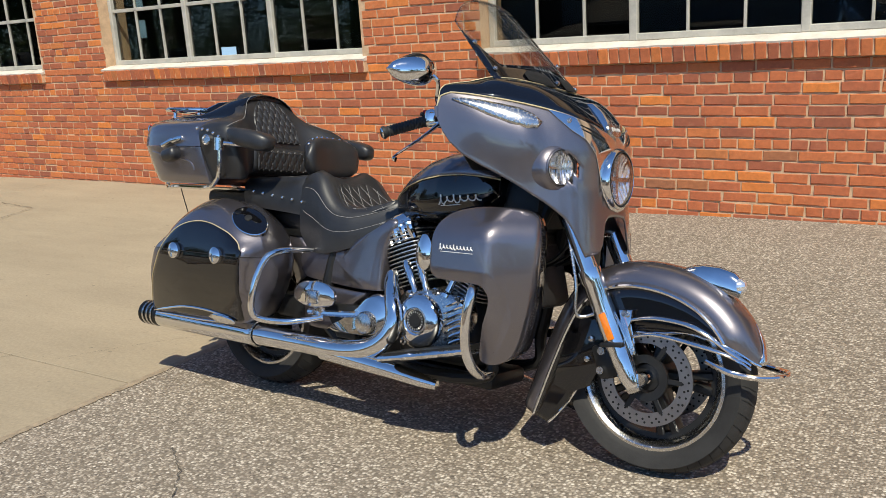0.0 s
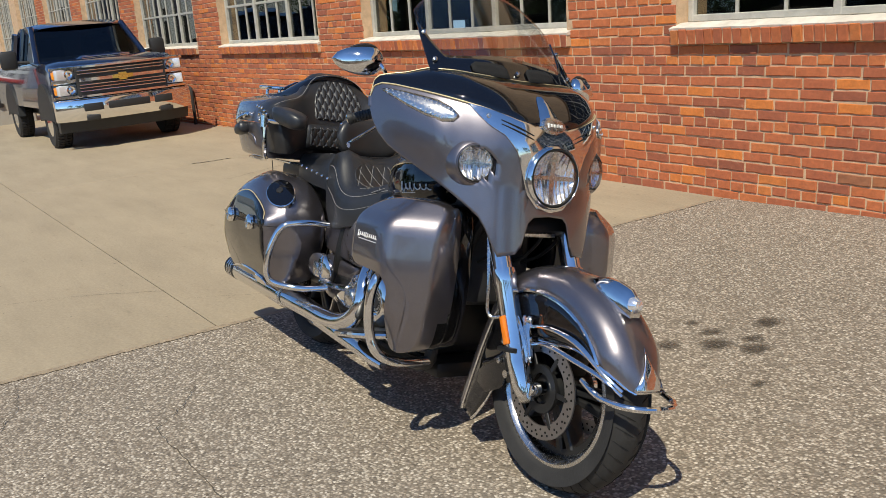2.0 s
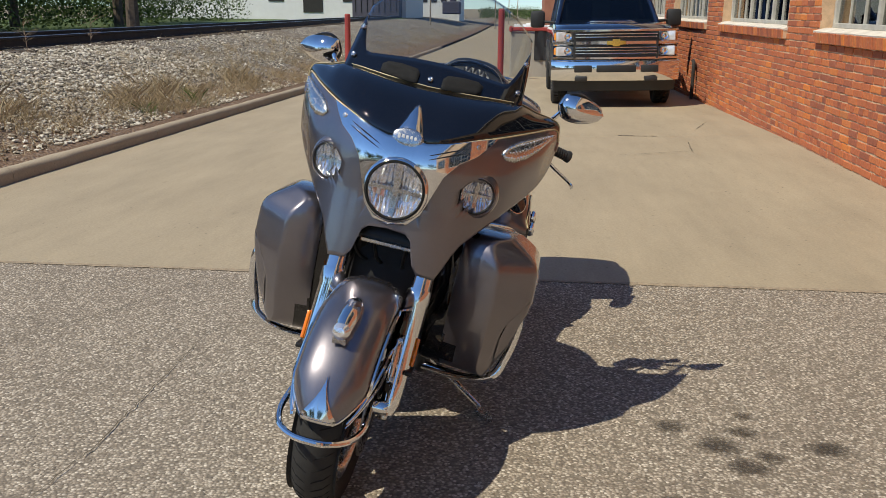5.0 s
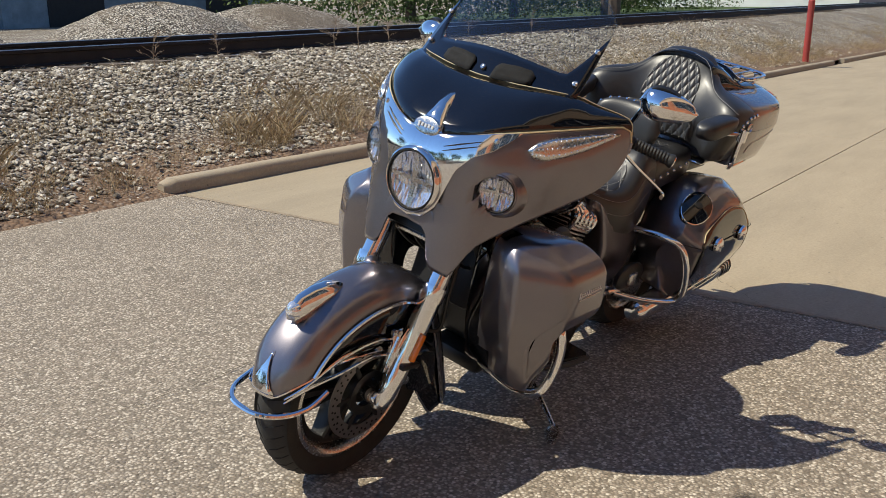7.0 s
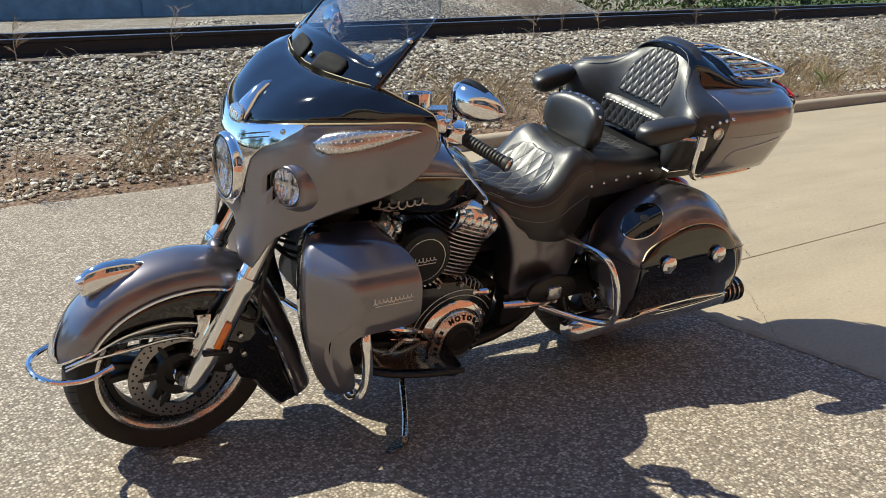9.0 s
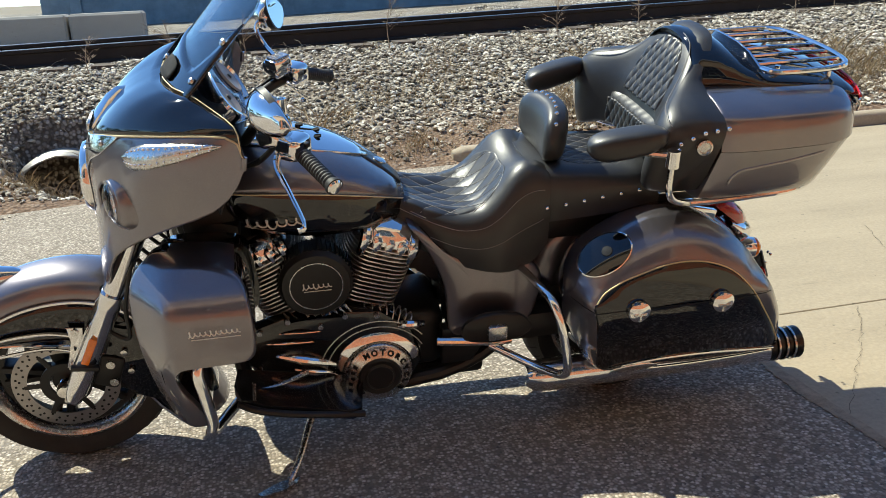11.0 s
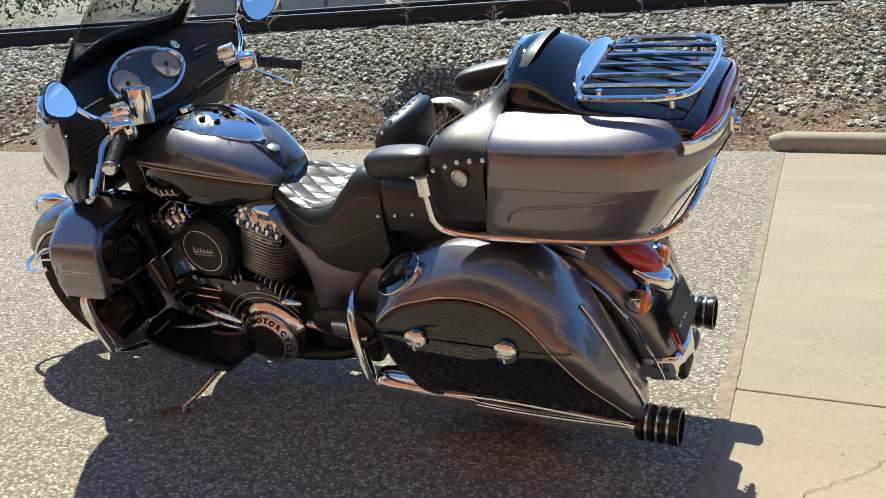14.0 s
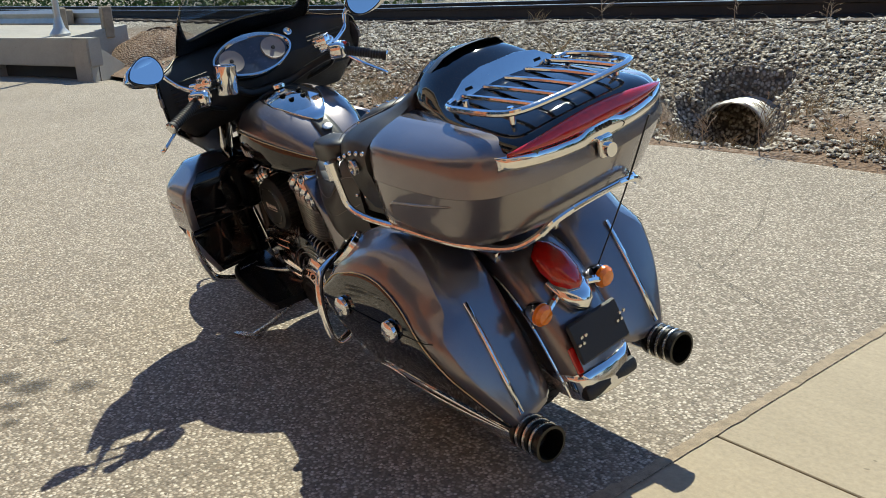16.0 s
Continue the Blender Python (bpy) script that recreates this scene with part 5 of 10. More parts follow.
def lamp(cy, cz, r, depth, name, tilt=0.0, out=0.0, bowl=0.03):
    base = Vector((fair_x(cy, cz) + out, cy, cz))
    ax = Vector((1, tilt, 0.02)).normalized()
    big = r > 0.07
    bm = bmesh.new()
    lathe(bm, [(r * 1.15, -depth), (r * 1.16, -0.006), (r * 1.13, 0.007), (r * 1.07, 0.010), (r * 1.02, 0.005), (r, -0.006), (r * 0.98, -1.2 * bowl)], base, ax, 48)
    lp = part(name, bm, B["chrome"] if big else B["silver"], fairing, smooth=50)
    if not big:
        bm = bmesh.new()
        lathe(bm, [(r * 1.66, -0.032), (r * 1.45, -0.011), (r * 1.28, 0.002), (r * 1.16, 0.006), (r * 1.10, 0.004)], base, ax, 48, True)
        part("lamp_bezel", bm, B["silver"], lp, smooth=60)
    bm = bmesh.new()
    lathe(bm, [(r * 1.055, 0.009), (r * 1.0, 0.0105), (r * 0.96, 0.004), (r * 0.99, -0.002)], base, ax, 48, True)
    part("lamp_rim", bm, B["hole"] if big else B["satin"], lp)
    _, y, z = frame_of(ax)
    side = Vector((0, 0, 1)).cross(ax).normalized()
    up = ax.cross(side)
    # upright flutes, each turned a little its own way
    bm = bmesh.new()
    rg = np.random.default_rng(int(100 * abs(cy)) + 3)
    n = 13
    for k in range(n):
        u0, u1 = (2 * k / n - 1) * 0.97, (2 * (k + 1) / n - 1) * 0.97
        for half in (-1, 1):
            rows = []
            for u, out_ in ((u0, 0.0), ((u0 + u1) / 2, 0.20), (u1, 0.0)):
                h = math.sqrt(max(0.0, 0.955 - u * u)) * half
                rows.append([base + side * (u * r) + up * (h * q * r) + ax * (r * (out_ * (u1 - u0) - 0.34 * (1 - (u * u + h * h * q * q)) + 0.03 * rg.uniform(-1, 1))) for q in (0.08, 0.4, 0.7, 1.0)])
            loft(bm, rows, False)
    part("reflector", bm, B["reflector"], lp, smooth=0)
    # bright stepped cross
    for d0, d1, wide in ((side, up, 0.09), (up, side, 0.13)):
        bm = bmesh.new()
        rows = [[base + d0 * (q * r * 0.95) + d1 * (e * r * wide) + ax * (r * (dd - 0.10 * (1 - q * q))) for e, dd in ((-1, -0.10), (-0.8, 0.0), (0.8, 0.0), (1, -0.10))] for q in np.linspace(-1, 1, 9)]
        loft(bm, rows, False)
        part("lamp_fin", bm, B["alloy"], lp, smooth=30)
    bm = bmesh.new()
    lathe(bm, [(r * 1.0, 0.008), (r * 0.8, 0.017), (r * 0.5, 0.023), (0.0, 0.026)], base, ax, 40)
    part("lens", bm, B["lens"], lp, smooth=80).visible_shadow = False
    return lp


lamp(0.0, 0.895, 0.083, 0.05, "headlight", out=0.010)
for s in (1, -1):
    lamp(s * 0.226, 0.917, 0.051, 0.05, "driving_lamp", tilt=s * 0.40, out=-0.007, bowl=0.022)
    # clear turn lamps along the upper flank
    bm = bmesh.new()
    TL = [(0.268, 1.046, 1.052), (0.283, 1.030, 1.074), (0.31, 1.028, 1.090), (0.34, 1.040, 1.099), (0.37, 1.062, 1.108), (0.392, 1.086, 1.112), (0.406, 1.104, 1.111)]
    loft(bm, [[fair_pt(s * y, a + (b - a) * q, 0.0015 + 0.005 * math.sin(math.pi * q)) for q in np.linspace(0, 1, 7)] for y, a, b in TL], False)
    turn = solid(part("turn_lamp", bm, B["alloy"], fairing, "clear turn lamp with small cells"), 0.002)
    bm = bmesh.new()
    for k in range(15):
        y = 0.281 + 0.0084 * k
        a = [float(np.interp(y, [t[0] for t in TL], [t[j] for t in TL])) for j in (1, 2)]
        for q in (0.2, 0.5, 0.8):
            p = fair_pt(s * y, a[0] + (a[1] - a[0]) * q, 0.0045)
            bmesh.ops.create_uvsphere(bm, u_segments=8, v_segments=6, radius=0.0030, matrix=Matrix.Translation(p))
    part("cell_strip", bm, B["reflector"], turn)["kind"] = "stuff"
    # rolled rear edge of the shell
    bm = bmesh.new()
    tube(bm, [fair_pt(s * 0.425, z) + Vector((0, -s * 0.003, 0)) for z in np.linspace(1.055, 1.085, 4)], 0.007, 8, 1)
    part("shell_edge", bm, B["silver"], fairing)

# ---- windscreen
def screen_pt(u, v, out=0.0):
    w = 0.285 * (1 - 0.16 * v * v)
    x = 1.292 - 0.290 * v - 0.075 * u * u + 0.02 * v * (1 - v)
    z = 1.165 + 0.315 * v + 0.006 * u * u
    return Vector((x + out * 0.7, w * u, z + out * 0.7))


bm = bmesh.new()
us = np.linspace(-1, 1, 33)
top_v = lambda u: 1.0 - 0.36 * abs(u) ** 3.2
loft(bm, [[screen_pt(u, top_v(u) * q) for q in np.linspace(0, 1, 16)] for u in us], False)
shield = solid(part("windscreen", bm, B["screen"], fairing, "clear curved windscreen", smooth=80), 0.004)
shield.visible_shadow = False
bm = bmesh.new()
band = lambda u: 0.24 + 0.05 * math.cos(2.6 * u) + 0.36 * max(0.0, (abs(u) - 0.80) / 0.2) ** 1.2
loft(bm, [[screen_pt(u, min(band(u), top_v(u) * 0.92) * q - 0.02, 0.003) for q in np.linspace(0, 1, 6)] for u in us], False)
mask = solid(part("screen_mask", bm, B["black"], shield, "black screen mounting band"), 0.005)
for u, v in ((0.0, 0.10), (0.93, 0.13), (0.96, 0.40), (-0.93, 0.13), (-0.96, 0.40)):
    bm = bmesh.new()
    lathe(bm, [(0.009, 0.0), (0.008, 0.006), (0.004, 0.008), (0.0, 0.007)], screen_pt(u, v, 0.006), (0.75, 0.25 * u, 0.65), 14)
    part("screen_bolt", bm, B["alloy"], shield)
bm = bmesh.new()
tube(bm, [screen_pt(u, top_v(u)) for u in us], 0.0028, 6, 1)
part("screen_edge", bm, B["screen"], shield)
# vent mouths in the cowl at the foot of the screen
for s in (1, -1):
    bm = bmesh.new()
    loft(bm, [[screen_pt(s * u, v0 + (v1 - v0) * q, 0.0065) for q in np.linspace(0, 1, 4)] for u, v0, v1 in ((0.13, 0.04, 0.13), (0.17, 0.035, 0.165), (0.35, 0.04, 0.175), (0.50, 0.05, 0.165), (0.56, 0.065, 0.13))], False)
    solid(part("vent", bm, B["hole"], mask), 0.003, 1.0)
# ---- inner fairing, dials
bm = bmesh.new()
rings = []
for s in [q for q in cols if abs(q) < 0.41]:
    r = rim_pt(s)
    lo = lerp_table(BOT, max(abs(s), 0.21))[0] + 0.02
    a = abs(s) / 0.41
    rings.append([r + Vector((-0.004, 0, -0.004)), Vector((r.x - 0.055 * (1 - a), s, r.z - 0.02)), Vector((1.155 - 0.03 * a, s, 1.08)), Vector((1.145 - 0.02 * a, s, 1.0)), Vector((1.20 - 0.04 * a, s * 0.97, max(lo, 0.90)))])
loft(bm, rings, False)
inner = solid(part("inner_cowl", bm, B["plastic"], fairing, "black inner cowl with dials"), 0.004)
bm = bmesh.new()
gc, gx = Vector((1.140, 0.025, 1.112)), Vector((-0.80, 0, 0.60))


def gauge_ring(a, w, h, d):
    up = Vector((0.60, 0, 0.80))
    return gc + gx * d + Vector((0, w * math.cos(a), 0)) + up * (h * math.sin(a) * (1 - 0.15 * math.cos(a) ** 2))


angles = [2 * math.pi * j / 40 for j in range(40)]
loft(bm, [[gauge_ring(a, w, h, d) for a in angles] for w, h, d in ((0.155, 0.078, -0.03), (0.166, 0.088, 0.012), (0.162, 0.085, 0.022), (0.154, 0.078, 0.023), (0.146, 0.070, 0.010))], True, False)
dash = part("dash_bezel", bm, B["chrome"], inner, "chrome oval dash surround")
bm = bmesh.new()
loft(bm, [[gauge_ring(a, w, h, 0.010) for a in angles] for w, h in ((0.147, 0.071), (0.01, 0.005))], True, True)
part("dash_face", bm, B["face"], dash)
for s in (1, -1):
    bm = bmesh.new()
    lathe(bm, [(0.048, 0.012), (0.046, 0.018), (0.040, 0.016), (0.0, 0.016)], gc + Vector((0, s * 0.088, 0)), gx, 32)
    dl = part("dial", bm, B["dial"], dash)
    bm = bmesh.new()
    lathe(bm, [(0.008, 0.017), (0.006, 0.021), (0.0, 0.021)], gc + Vector((0, s * 0.088, 0)), gx, 16)
    part("dial_hub", bm, B["satin"], dl)
    bm = bmesh.new()
    for k in range(9):
        z = 0.985 + 0.016 * k
        tube(bm, [(1.140, s * 0.215, z), (1.130, s * 0.30, z), (1.126, s * 0.365, z)], 0.0035, 6, 2)
    part("speaker_grille", bm, B["plastic"], inner)["kind"] = "stuff"
bm = bmesh.new()
lathe(bm, [(0.016, 0.0), (0.016, 0.012), (0.012, 0.014), (0.011, 0.006), (0.0, 0.006)], Vector((1.158, -0.150, 1.150)), gx, 20)
part("power_socket", bm, B["chrome"], inner)

# ---- handlebar
bm = bmesh.new()
tube(bm, [(0.968, 0.352, 1.055), (1.01, 0.285, 1.082), (1.06, 0.20, 1.075), (1.10, 0.10, 1.00), (1.115, 0.0, 0.985), (1.112, -0.08, 0.985), (1.085, -0.15, 1.01), (1.01, -0.215, 1.043), (0.930, -0.262, 1.056)], 0.0145, 12, 6)
bar = part("handlebar", bm, B["satin"], bike, "wide black handlebar")
for s in (1, -1):
    i, o = (Vector((0.968, 0.352, 1.055)), Vector((0.903, 0.480, 1.020))) if s > 0 else (Vector((0.930, -0.262, 1.056)), Vector((0.840, -0.373, 1.008)))
    d = (o - i).normalized()
    bm = bmesh.new()
    prof = [(0.0, -0.005), (0.021, -0.005)]
    for k in range(13):
        prof += [(0.0185, 0.004 + 0.010 * k), (0.0165, 0.009 + 0.010 * k)]
    prof += [(0.021, 0.138), (0.021, 0.146), (0.010, 0.148), (0.0, 0.148)]
    lathe(bm, prof, i, d, 20)
    grip = part("grip", bm, B["grip"], bar, "ribbed black rubber grip")
    bm = bmesh.new()
    lathe(bm, [(0.019, 0.147), (0.015, 0.151), (0.0, 0.152)], i, d, 20)
    part("grip_end", bm, B["chrome"], grip)
    bm = bmesh.new()
    box(bm, i - d * 0.035, (0.068, 0.074, 0.060), 0.018, 3, rot=(0, 0, -40 * s))
    box(bm, i - d * 0.06 + Vector((0.034, 0, 0.016)), (0.058, 0.066, 0.048), 0.014, 3, rot=(0, 15, -30 * s))
    sw = part("switch_housing", bm, B["chrome"], bar, "chrome switch housing")
    bm = bmesh.new()
    for k, (a, b) in enumerate(((-0.012, 0.012), (0.012, 0.012), (-0.012, -0.012), (0.012, -0.012))):
        box(bm, i - d * 0.035 + Vector((-0.031, a * 0.9 + s * 0.018, b)), (0.012, 0.014, 0.012), 0.002, rot=(0, 0, -40 * s))
    part("switches", bm, B["satin"], sw)
    bm = bmesh.new()
    box(bm, i - d * 0.085 + Vector((0.012, 0, 0.026)), (0.060, 0.052, 0.034), 0.008, 2, rot=(0, 8, -35 * s))
    rv = part("fluid_reservoir", bm, B["chrome"], bar, "chrome fluid reservoir")
    bm = bmesh.new()
    box(bm, i - d * 0.085 + Vector((0.012, 0, 0.045)), (0.050, 0.042, 0.006), 0.002, 1, rot=(0, 8, -35 * s))
    part("reservoir_lid", bm, B["alloy"], rv)
    if s < 0:
        bm = bmesh.new()
        box(bm, i - d * 0.03 + Vector((-0.022, -0.016, 0.022)), (0.014, 0.014, 0.012), 0.003)
        part("stop_switch", bm, B["red_switch"], sw, "red stop switch")
    bm = bmesh.new()
    tube(bm, [i - d * 0.03 + Vector((0.035, 0, -0.008)), i + Vector((0.058, s * 0.02, -0.022)), (i + o) / 2 + Vector((0.068, s * 0.01, -0.045)), o + Vector((0.075, s * 0.02, -0.075)), o + Vector((0.09, s * 0.03, -0.085))], [0.011, 0.009, 0.0075, 0.006, 0.009], 8, 5, flat=0.6)
    part("lever", bm, B["chrome"], bar, "chrome hand lever")
    bm = bmesh.new()
    tube(bm, [i - d * 0.05 + Vector((0.03, 0, 0.0)), Vector((1.08, s * 0.26, 1.00)), Vector((1.18, s * 0.16, 0.95))], 0.0075, 8, 6)
    part("cable", bm, B["satin"], bar)
    # mirror on its stem
    mz, mx = (0.0, 0.0) if s > 0 else (0.0, -0.03)
    bm = bmesh.new()
    tube(bm, [i - d * 0.04 + Vector((0.02, 0, 0.02)), Vector((1.02, s * 0.345 + 0.025, 1.12)), Vector((1.045, s * 0.38 + 0.025, 1.17)), Vector((1.05 + mx, s * 0.40 + 0.025, 1.195 + mz))], [0.008, 0.0075, 0.007, 0.011], 10, 6)
    mstem = part("mirror_stem", bm, B["chrome"], bar)
    bm = bmesh.new()
    rings = []
    for q in np.linspace(0, 1, 13):
        w = 0.050 * math.sqrt(max(1e-4, 1 - (2 * (q ** 0.8) - 1) ** 2)) * (1.05 - 0.25 * q)
        c = Vector((1.055 + mx, s * 0.375 + 0.023, 1.20 + mz)).lerp(Vector((1.003 + mx, s * 0.527 + 0.023, 1.192 + mz)), q)
        rings.append([c + Vector((0.036 * math.sin(math.pi * min(q * 1.1, 1)) * max(0, math.cos(a)), 0, 0)) * (1 if math.cos(a) > 0 else 0) + Vector((-0.004, 0, 0)) + Vector((0, 0, w * math.sin(a))) + Vector((0.012 * math.cos(a), 0, 0)) for a in (2 * math.pi * j / 20 for j in range(20))])
    loft(bm, rings, True, True)
    mir = part("mirror_shell", bm, B["chrome"], mstem, "chrome teardrop mirror", smooth=60)
    a_, b_ = Vector((1.055 + mx, s * 0.375 + 0.023, 1.20 + mz)), Vector((1.003 + mx, s * 0.527 + 0.023, 1.192 + mz))
    along, mid = (b_ - a_).normalized(), a_.lerp(b_, 0.47)
    back = along.cross(Vector((0, 0, 1))).normalized()
    if back.x > 0:
        back.negate()
    back = (back + Vector((0, 0, 0.34))).normalized()
    for nm, mat, k, d0, d1 in (("mirror_rim", B["satin"], 1.0, 0.004, 0.019), ("mirror_glass", B["mirror"], 0.93, 0.012, 0.0205)):
        bm = bmesh.new()
        loft(bm, [[mid + back * d + along * (0.070 * k * math.cos(a)) + back.cross(along) * (0.048 * k * math.sin(a) * (1 - 0.35 * math.cos(a))) for a in (2 * math.pi * j / 36 for j in range(36))] for d in (d0, d1)], True, True)
        part(nm, bm, mat, mir, "flat dark mirror glass" if nm == "mirror_glass" else "")
bm = bmesh.new()
lathe(bm, [(0.0, -0.045), (0.038, -0.05), (0.041, -0.045), (0.041, 0.05), (0.039, 0.052), (0.036, 0.05), (0.033, -0.02), (0.0, -0.02)], (1.028, 0.195, 1.085), (0, -0.211, 0.977), 32)
cup = part("cup_holder", bm, B["chrome"], bar, "chrome drink holder")
bm = bmesh.new()
tube(bm, [(1.05, 0.235, 1.065), (1.04, 0.215, 1.085)], 0.012, 8, 1)
part("holder_clamp", bm, B["chrome"], cup)

# ---- tank
TK = [(1.165, 0.150, 0.800, 0.925), (1.12, 0.185, 0.760, 0.962), (1.05, 0.207, 0.735, 0.978), (0.97, 0.212, 0.722, 0.972), (0.88, 0.200, 0.715, 0.945), (0.80, 0.172, 0.715, 0.905), (0.73, 0.130, 0.722, 0.855), (0.685, 0.085, 0.735, 0.810)]


def tank_ring(x, w, zb, zt, lo, hi, n, out=0.0):
    pts = []
    for a in np.linspace(lo, hi, n):
        c, s = math.cos(a), math.sin(a)
        y = (w + out) * math.copysign(abs(c) ** 0.62, c)
        z = (zb + 0.38 * (zt - zb)) + ((zt - zb) * 0.62 + out if s > 0 else (zt - zb) * 0.38) * math.copysign(abs(s) ** 0.75, s)
        pts.append(Vector((x, y, z)))
    return pts




def tank_side(x, z):
    """How far out the flank of the tank stands at a height."""
    w, zb, zt = lerp_table([tuple(r) for r in TK[::-1]], x)
    f = (z - (zb + 0.38 * (zt - zb))) / ((zt - zb) * (0.62 if z > zb + 0.38 * (zt - zb) else 0.38))
    return w * max(0.0, 1 - abs(f) ** (1 / 0.75 * 2)) ** (0.31) + 0.001


def script(parent, s, start, length, height, out, waves, slope=0.0, r=0.0017):
    """The maker's script as one flowing raised stroke with a line under it."""
    way = -1 if s > 0 else 1
    pts = []
    for k in range(waves * 10 + 1):
        q = k / (waves * 10)
        tall = 1.5 if q < 1.0 / waves else (1.25 if abs(q - 0.45) < 0.5 / waves else 0.8)
        x = start[0] + way * (q * length + 0.25 * length / waves * math.sin(2 * math.pi * waves * q + 0.6))
        z = start[1] + height * (0.5 + 0.5 * tall * math.sin(2 * math.pi * waves * q - 1.2)) + slope * (start[0] - x)
        pts.append((x, s * out(x, z), z))
    bm = bmesh.new()
    tube(bm, pts, r, 6, 1)
    part("script", bm, B["white"], parent, "raised pale script stroke")
    bm = bmesh.new()
    tube(bm, [(start[0] + way * length * q, s * out(start[0] + way * length * q, start[1] - 0.008), start[1] - 0.008 - slope * way * length * q) for q in np.linspace(0.06, 1, 8)], 0.0014, 5, 1)
    part("script_underline", bm, B["white"], parent)


stations = [[x] + lerp_table([tuple(r) for r in TK[::-1]], x) for x in np.linspace(1.165, 0.685, 18)]
bm = bmesh.new()
loft(bm, [tank_ring(x, w, zb, zt, 0, 2 * math.pi * 35 / 36, 36) for x, w, zb, zt in stations], True, True)
tank = part("fuel_tank", bm, B["black"], bike, "gloss black tank with grey top", smooth=60)
bm = bmesh.new()
loft(bm, [tank_ring(x, w, zb, zt, radians(15 + 8 * k / 17), radians(165 - 8 * k / 17), 21, 0.002) for k, (x, w, zb, zt) in enumerate(stations)], False)
solid(part("tank_top", bm, B["silver"], tank, "grey tank top panel", smooth=60), 0.002)
for s in (1, -1):
    bm = bmesh.new()
    tube(bm, [tank_ring(x, w, zb, zt, radians(15 + 8 * k / 17), radians(165 - 8 * k / 17), 21, 0.003)[0 if s > 0 else -1] for k, (x, w, zb, zt) in enumerate(stations)], 0.002, 6, 1)
    part("tank_stripe", bm, B["gold"], tank, "thin gold line")
    script(tank, s, (1.126, 0.786) if s > 0 else (0.965, 0.790), 0.150, 0.024, lambda x, z: tank_side(x, z) + 0.002, 6, 0.10 if s > 0 else -0.10, 0.0024)
bm = bmesh.new()
CO = [(1.120, 0.020), (1.10, 0.062), (1.05, 0.092), (0.98, 0.104), (0.92, 0.098), (0.86, 0.076), (0.81, 0.046), (0.775, 0.012)]
loft(bm, [[Vector((x, y * w, lerp_table([tuple(r) for r in TK[::-1]], x)[2] + 0.010 - 0.10 * (y * w) * (y * w) * 12 + 0.004 * (1 - y * y))) for y in (-1, -0.9, -0.5, 0, 0.5, 0.9, 1)] for x, w in CO], False)
cons = solid(part("tank_console", bm, B["chrome"], tank, "chrome teardrop tank console", smooth=60), 0.008)
for x, y, r in ((1.045, 0.0, 0.026), (0.955, 0.035, 0.011), (0.955, -0.035, 0.011), (0.91, 0.025, 0.010), (0.91, -0.025, 0.010)):
    bm = bmesh.new()
    z = lerp_table([tuple(r_) for r_ in TK[::-1]], x)[2] + 0.012
    lathe(bm, [(r, 0.0), (r, 0.012), (r * 0.8, 0.017), (0.0, 0.018)] if r > 0.02 else [(r, 0.0), (r, 0.005), (0.0, 0.005)], (x, y, z), (0.12, 0, 1), 24)
    part("filler_cap" if r > 0.02 else "console_slot", bm, B["chrome"] if r > 0.02 else B["hole"], cons)

# leather strap from the console to the seat
bm = bmesh.new()
loft(bm, [[Vector((x, y * w, lerp_table([tuple(r) for r in TK[::-1]], x)[2] + 0.006 - 0.6 * (y * w) ** 2)) for y in (-1, -0.5, 0, 0.5, 1)] for x, w in ((0.80, 0.030), (0.77, 0.036), (0.74, 0.038), (0.71, 0.038), (0.688, 0.038))], False)
strap = solid(part("tank_strap", bm, B["leather"], tank, "black leather tank strap"), 0.005)
bm = bmesh.new()
lathe(bm, [(0.019, 0.0), (0.019, 0.004), (0.014, 0.006), (0.0, 0.005)], (0.742, 0.0, lerp_table([tuple(r) for r in TK[::-1]], 0.742)[2] + 0.008), (-0.45, 0, 1), 24)
part("strap_badge", bm, B["alloy"], strap)

# ---- seat
ST = [(0.735, 0.075, 0.692, 0.800), (0.69, 0.118, 0.664, 0.795), (0.62, 0.155, 0.634, 0.768), (0.55, 0.186, 0.607, 0.752), (0.48, 0.200, 0.588, 0.765), (0.43, 0.201, 0.578, 0.815), (0.39, 0.194, 0.576, 0.868), (0.355, 0.187, 0.584, 0.890), (0.32, 0.182, 0.606, 0.888), (0.29, 0.180, 0.650, 0.868)]


def seat_section(x, w, zb, zt, dish):
    h = zt - zb
    pts = [(-0.97, 0.0), (-1.0, 0.25), (-1.0, 0.55), (-0.96, 0.80), (-0.86, 0.95), (-0.65, 1.0), (-0.35, 1.0 - dish * 0.7), (0, 1.0 - dish), (0.35, 1.0 - dish * 0.7), (0.65, 1.0), (0.86, 0.95), (0.96, 0.80), (1.0, 0.55), (1.0, 0.25), (0.97, 0.0), (0, -0.05)]
    return [Vector((x, w * a, zb + h * b)) for a, b in pts]


def smooth_rows(rows, n):
    p = np.array(rows)
    k = np.linspace(0, len(p) - 1, n)
    a = np.array([np.interp(k, range(len(p)), p[:, j]) for j in range(p.shape[1])]).T
    for _ in range(2):
        a[1:-1] = 0.25 * a[:-2] + 0.5 * a[1:-1] + 0.25 * a[2:]
    return [tuple(float(v) for v in r) for r in a]


def upholstery(name, rows, dish, label, n=34):
    bm = bmesh.new()
    sm = smooth_rows(rows, n)
    loft(bm, [seat_section(x, w, zb, zt, dish) for x, w, zb, zt in sm], True, True)
    return part(name, bm, B["leather"], bike, label, smooth=60), sm


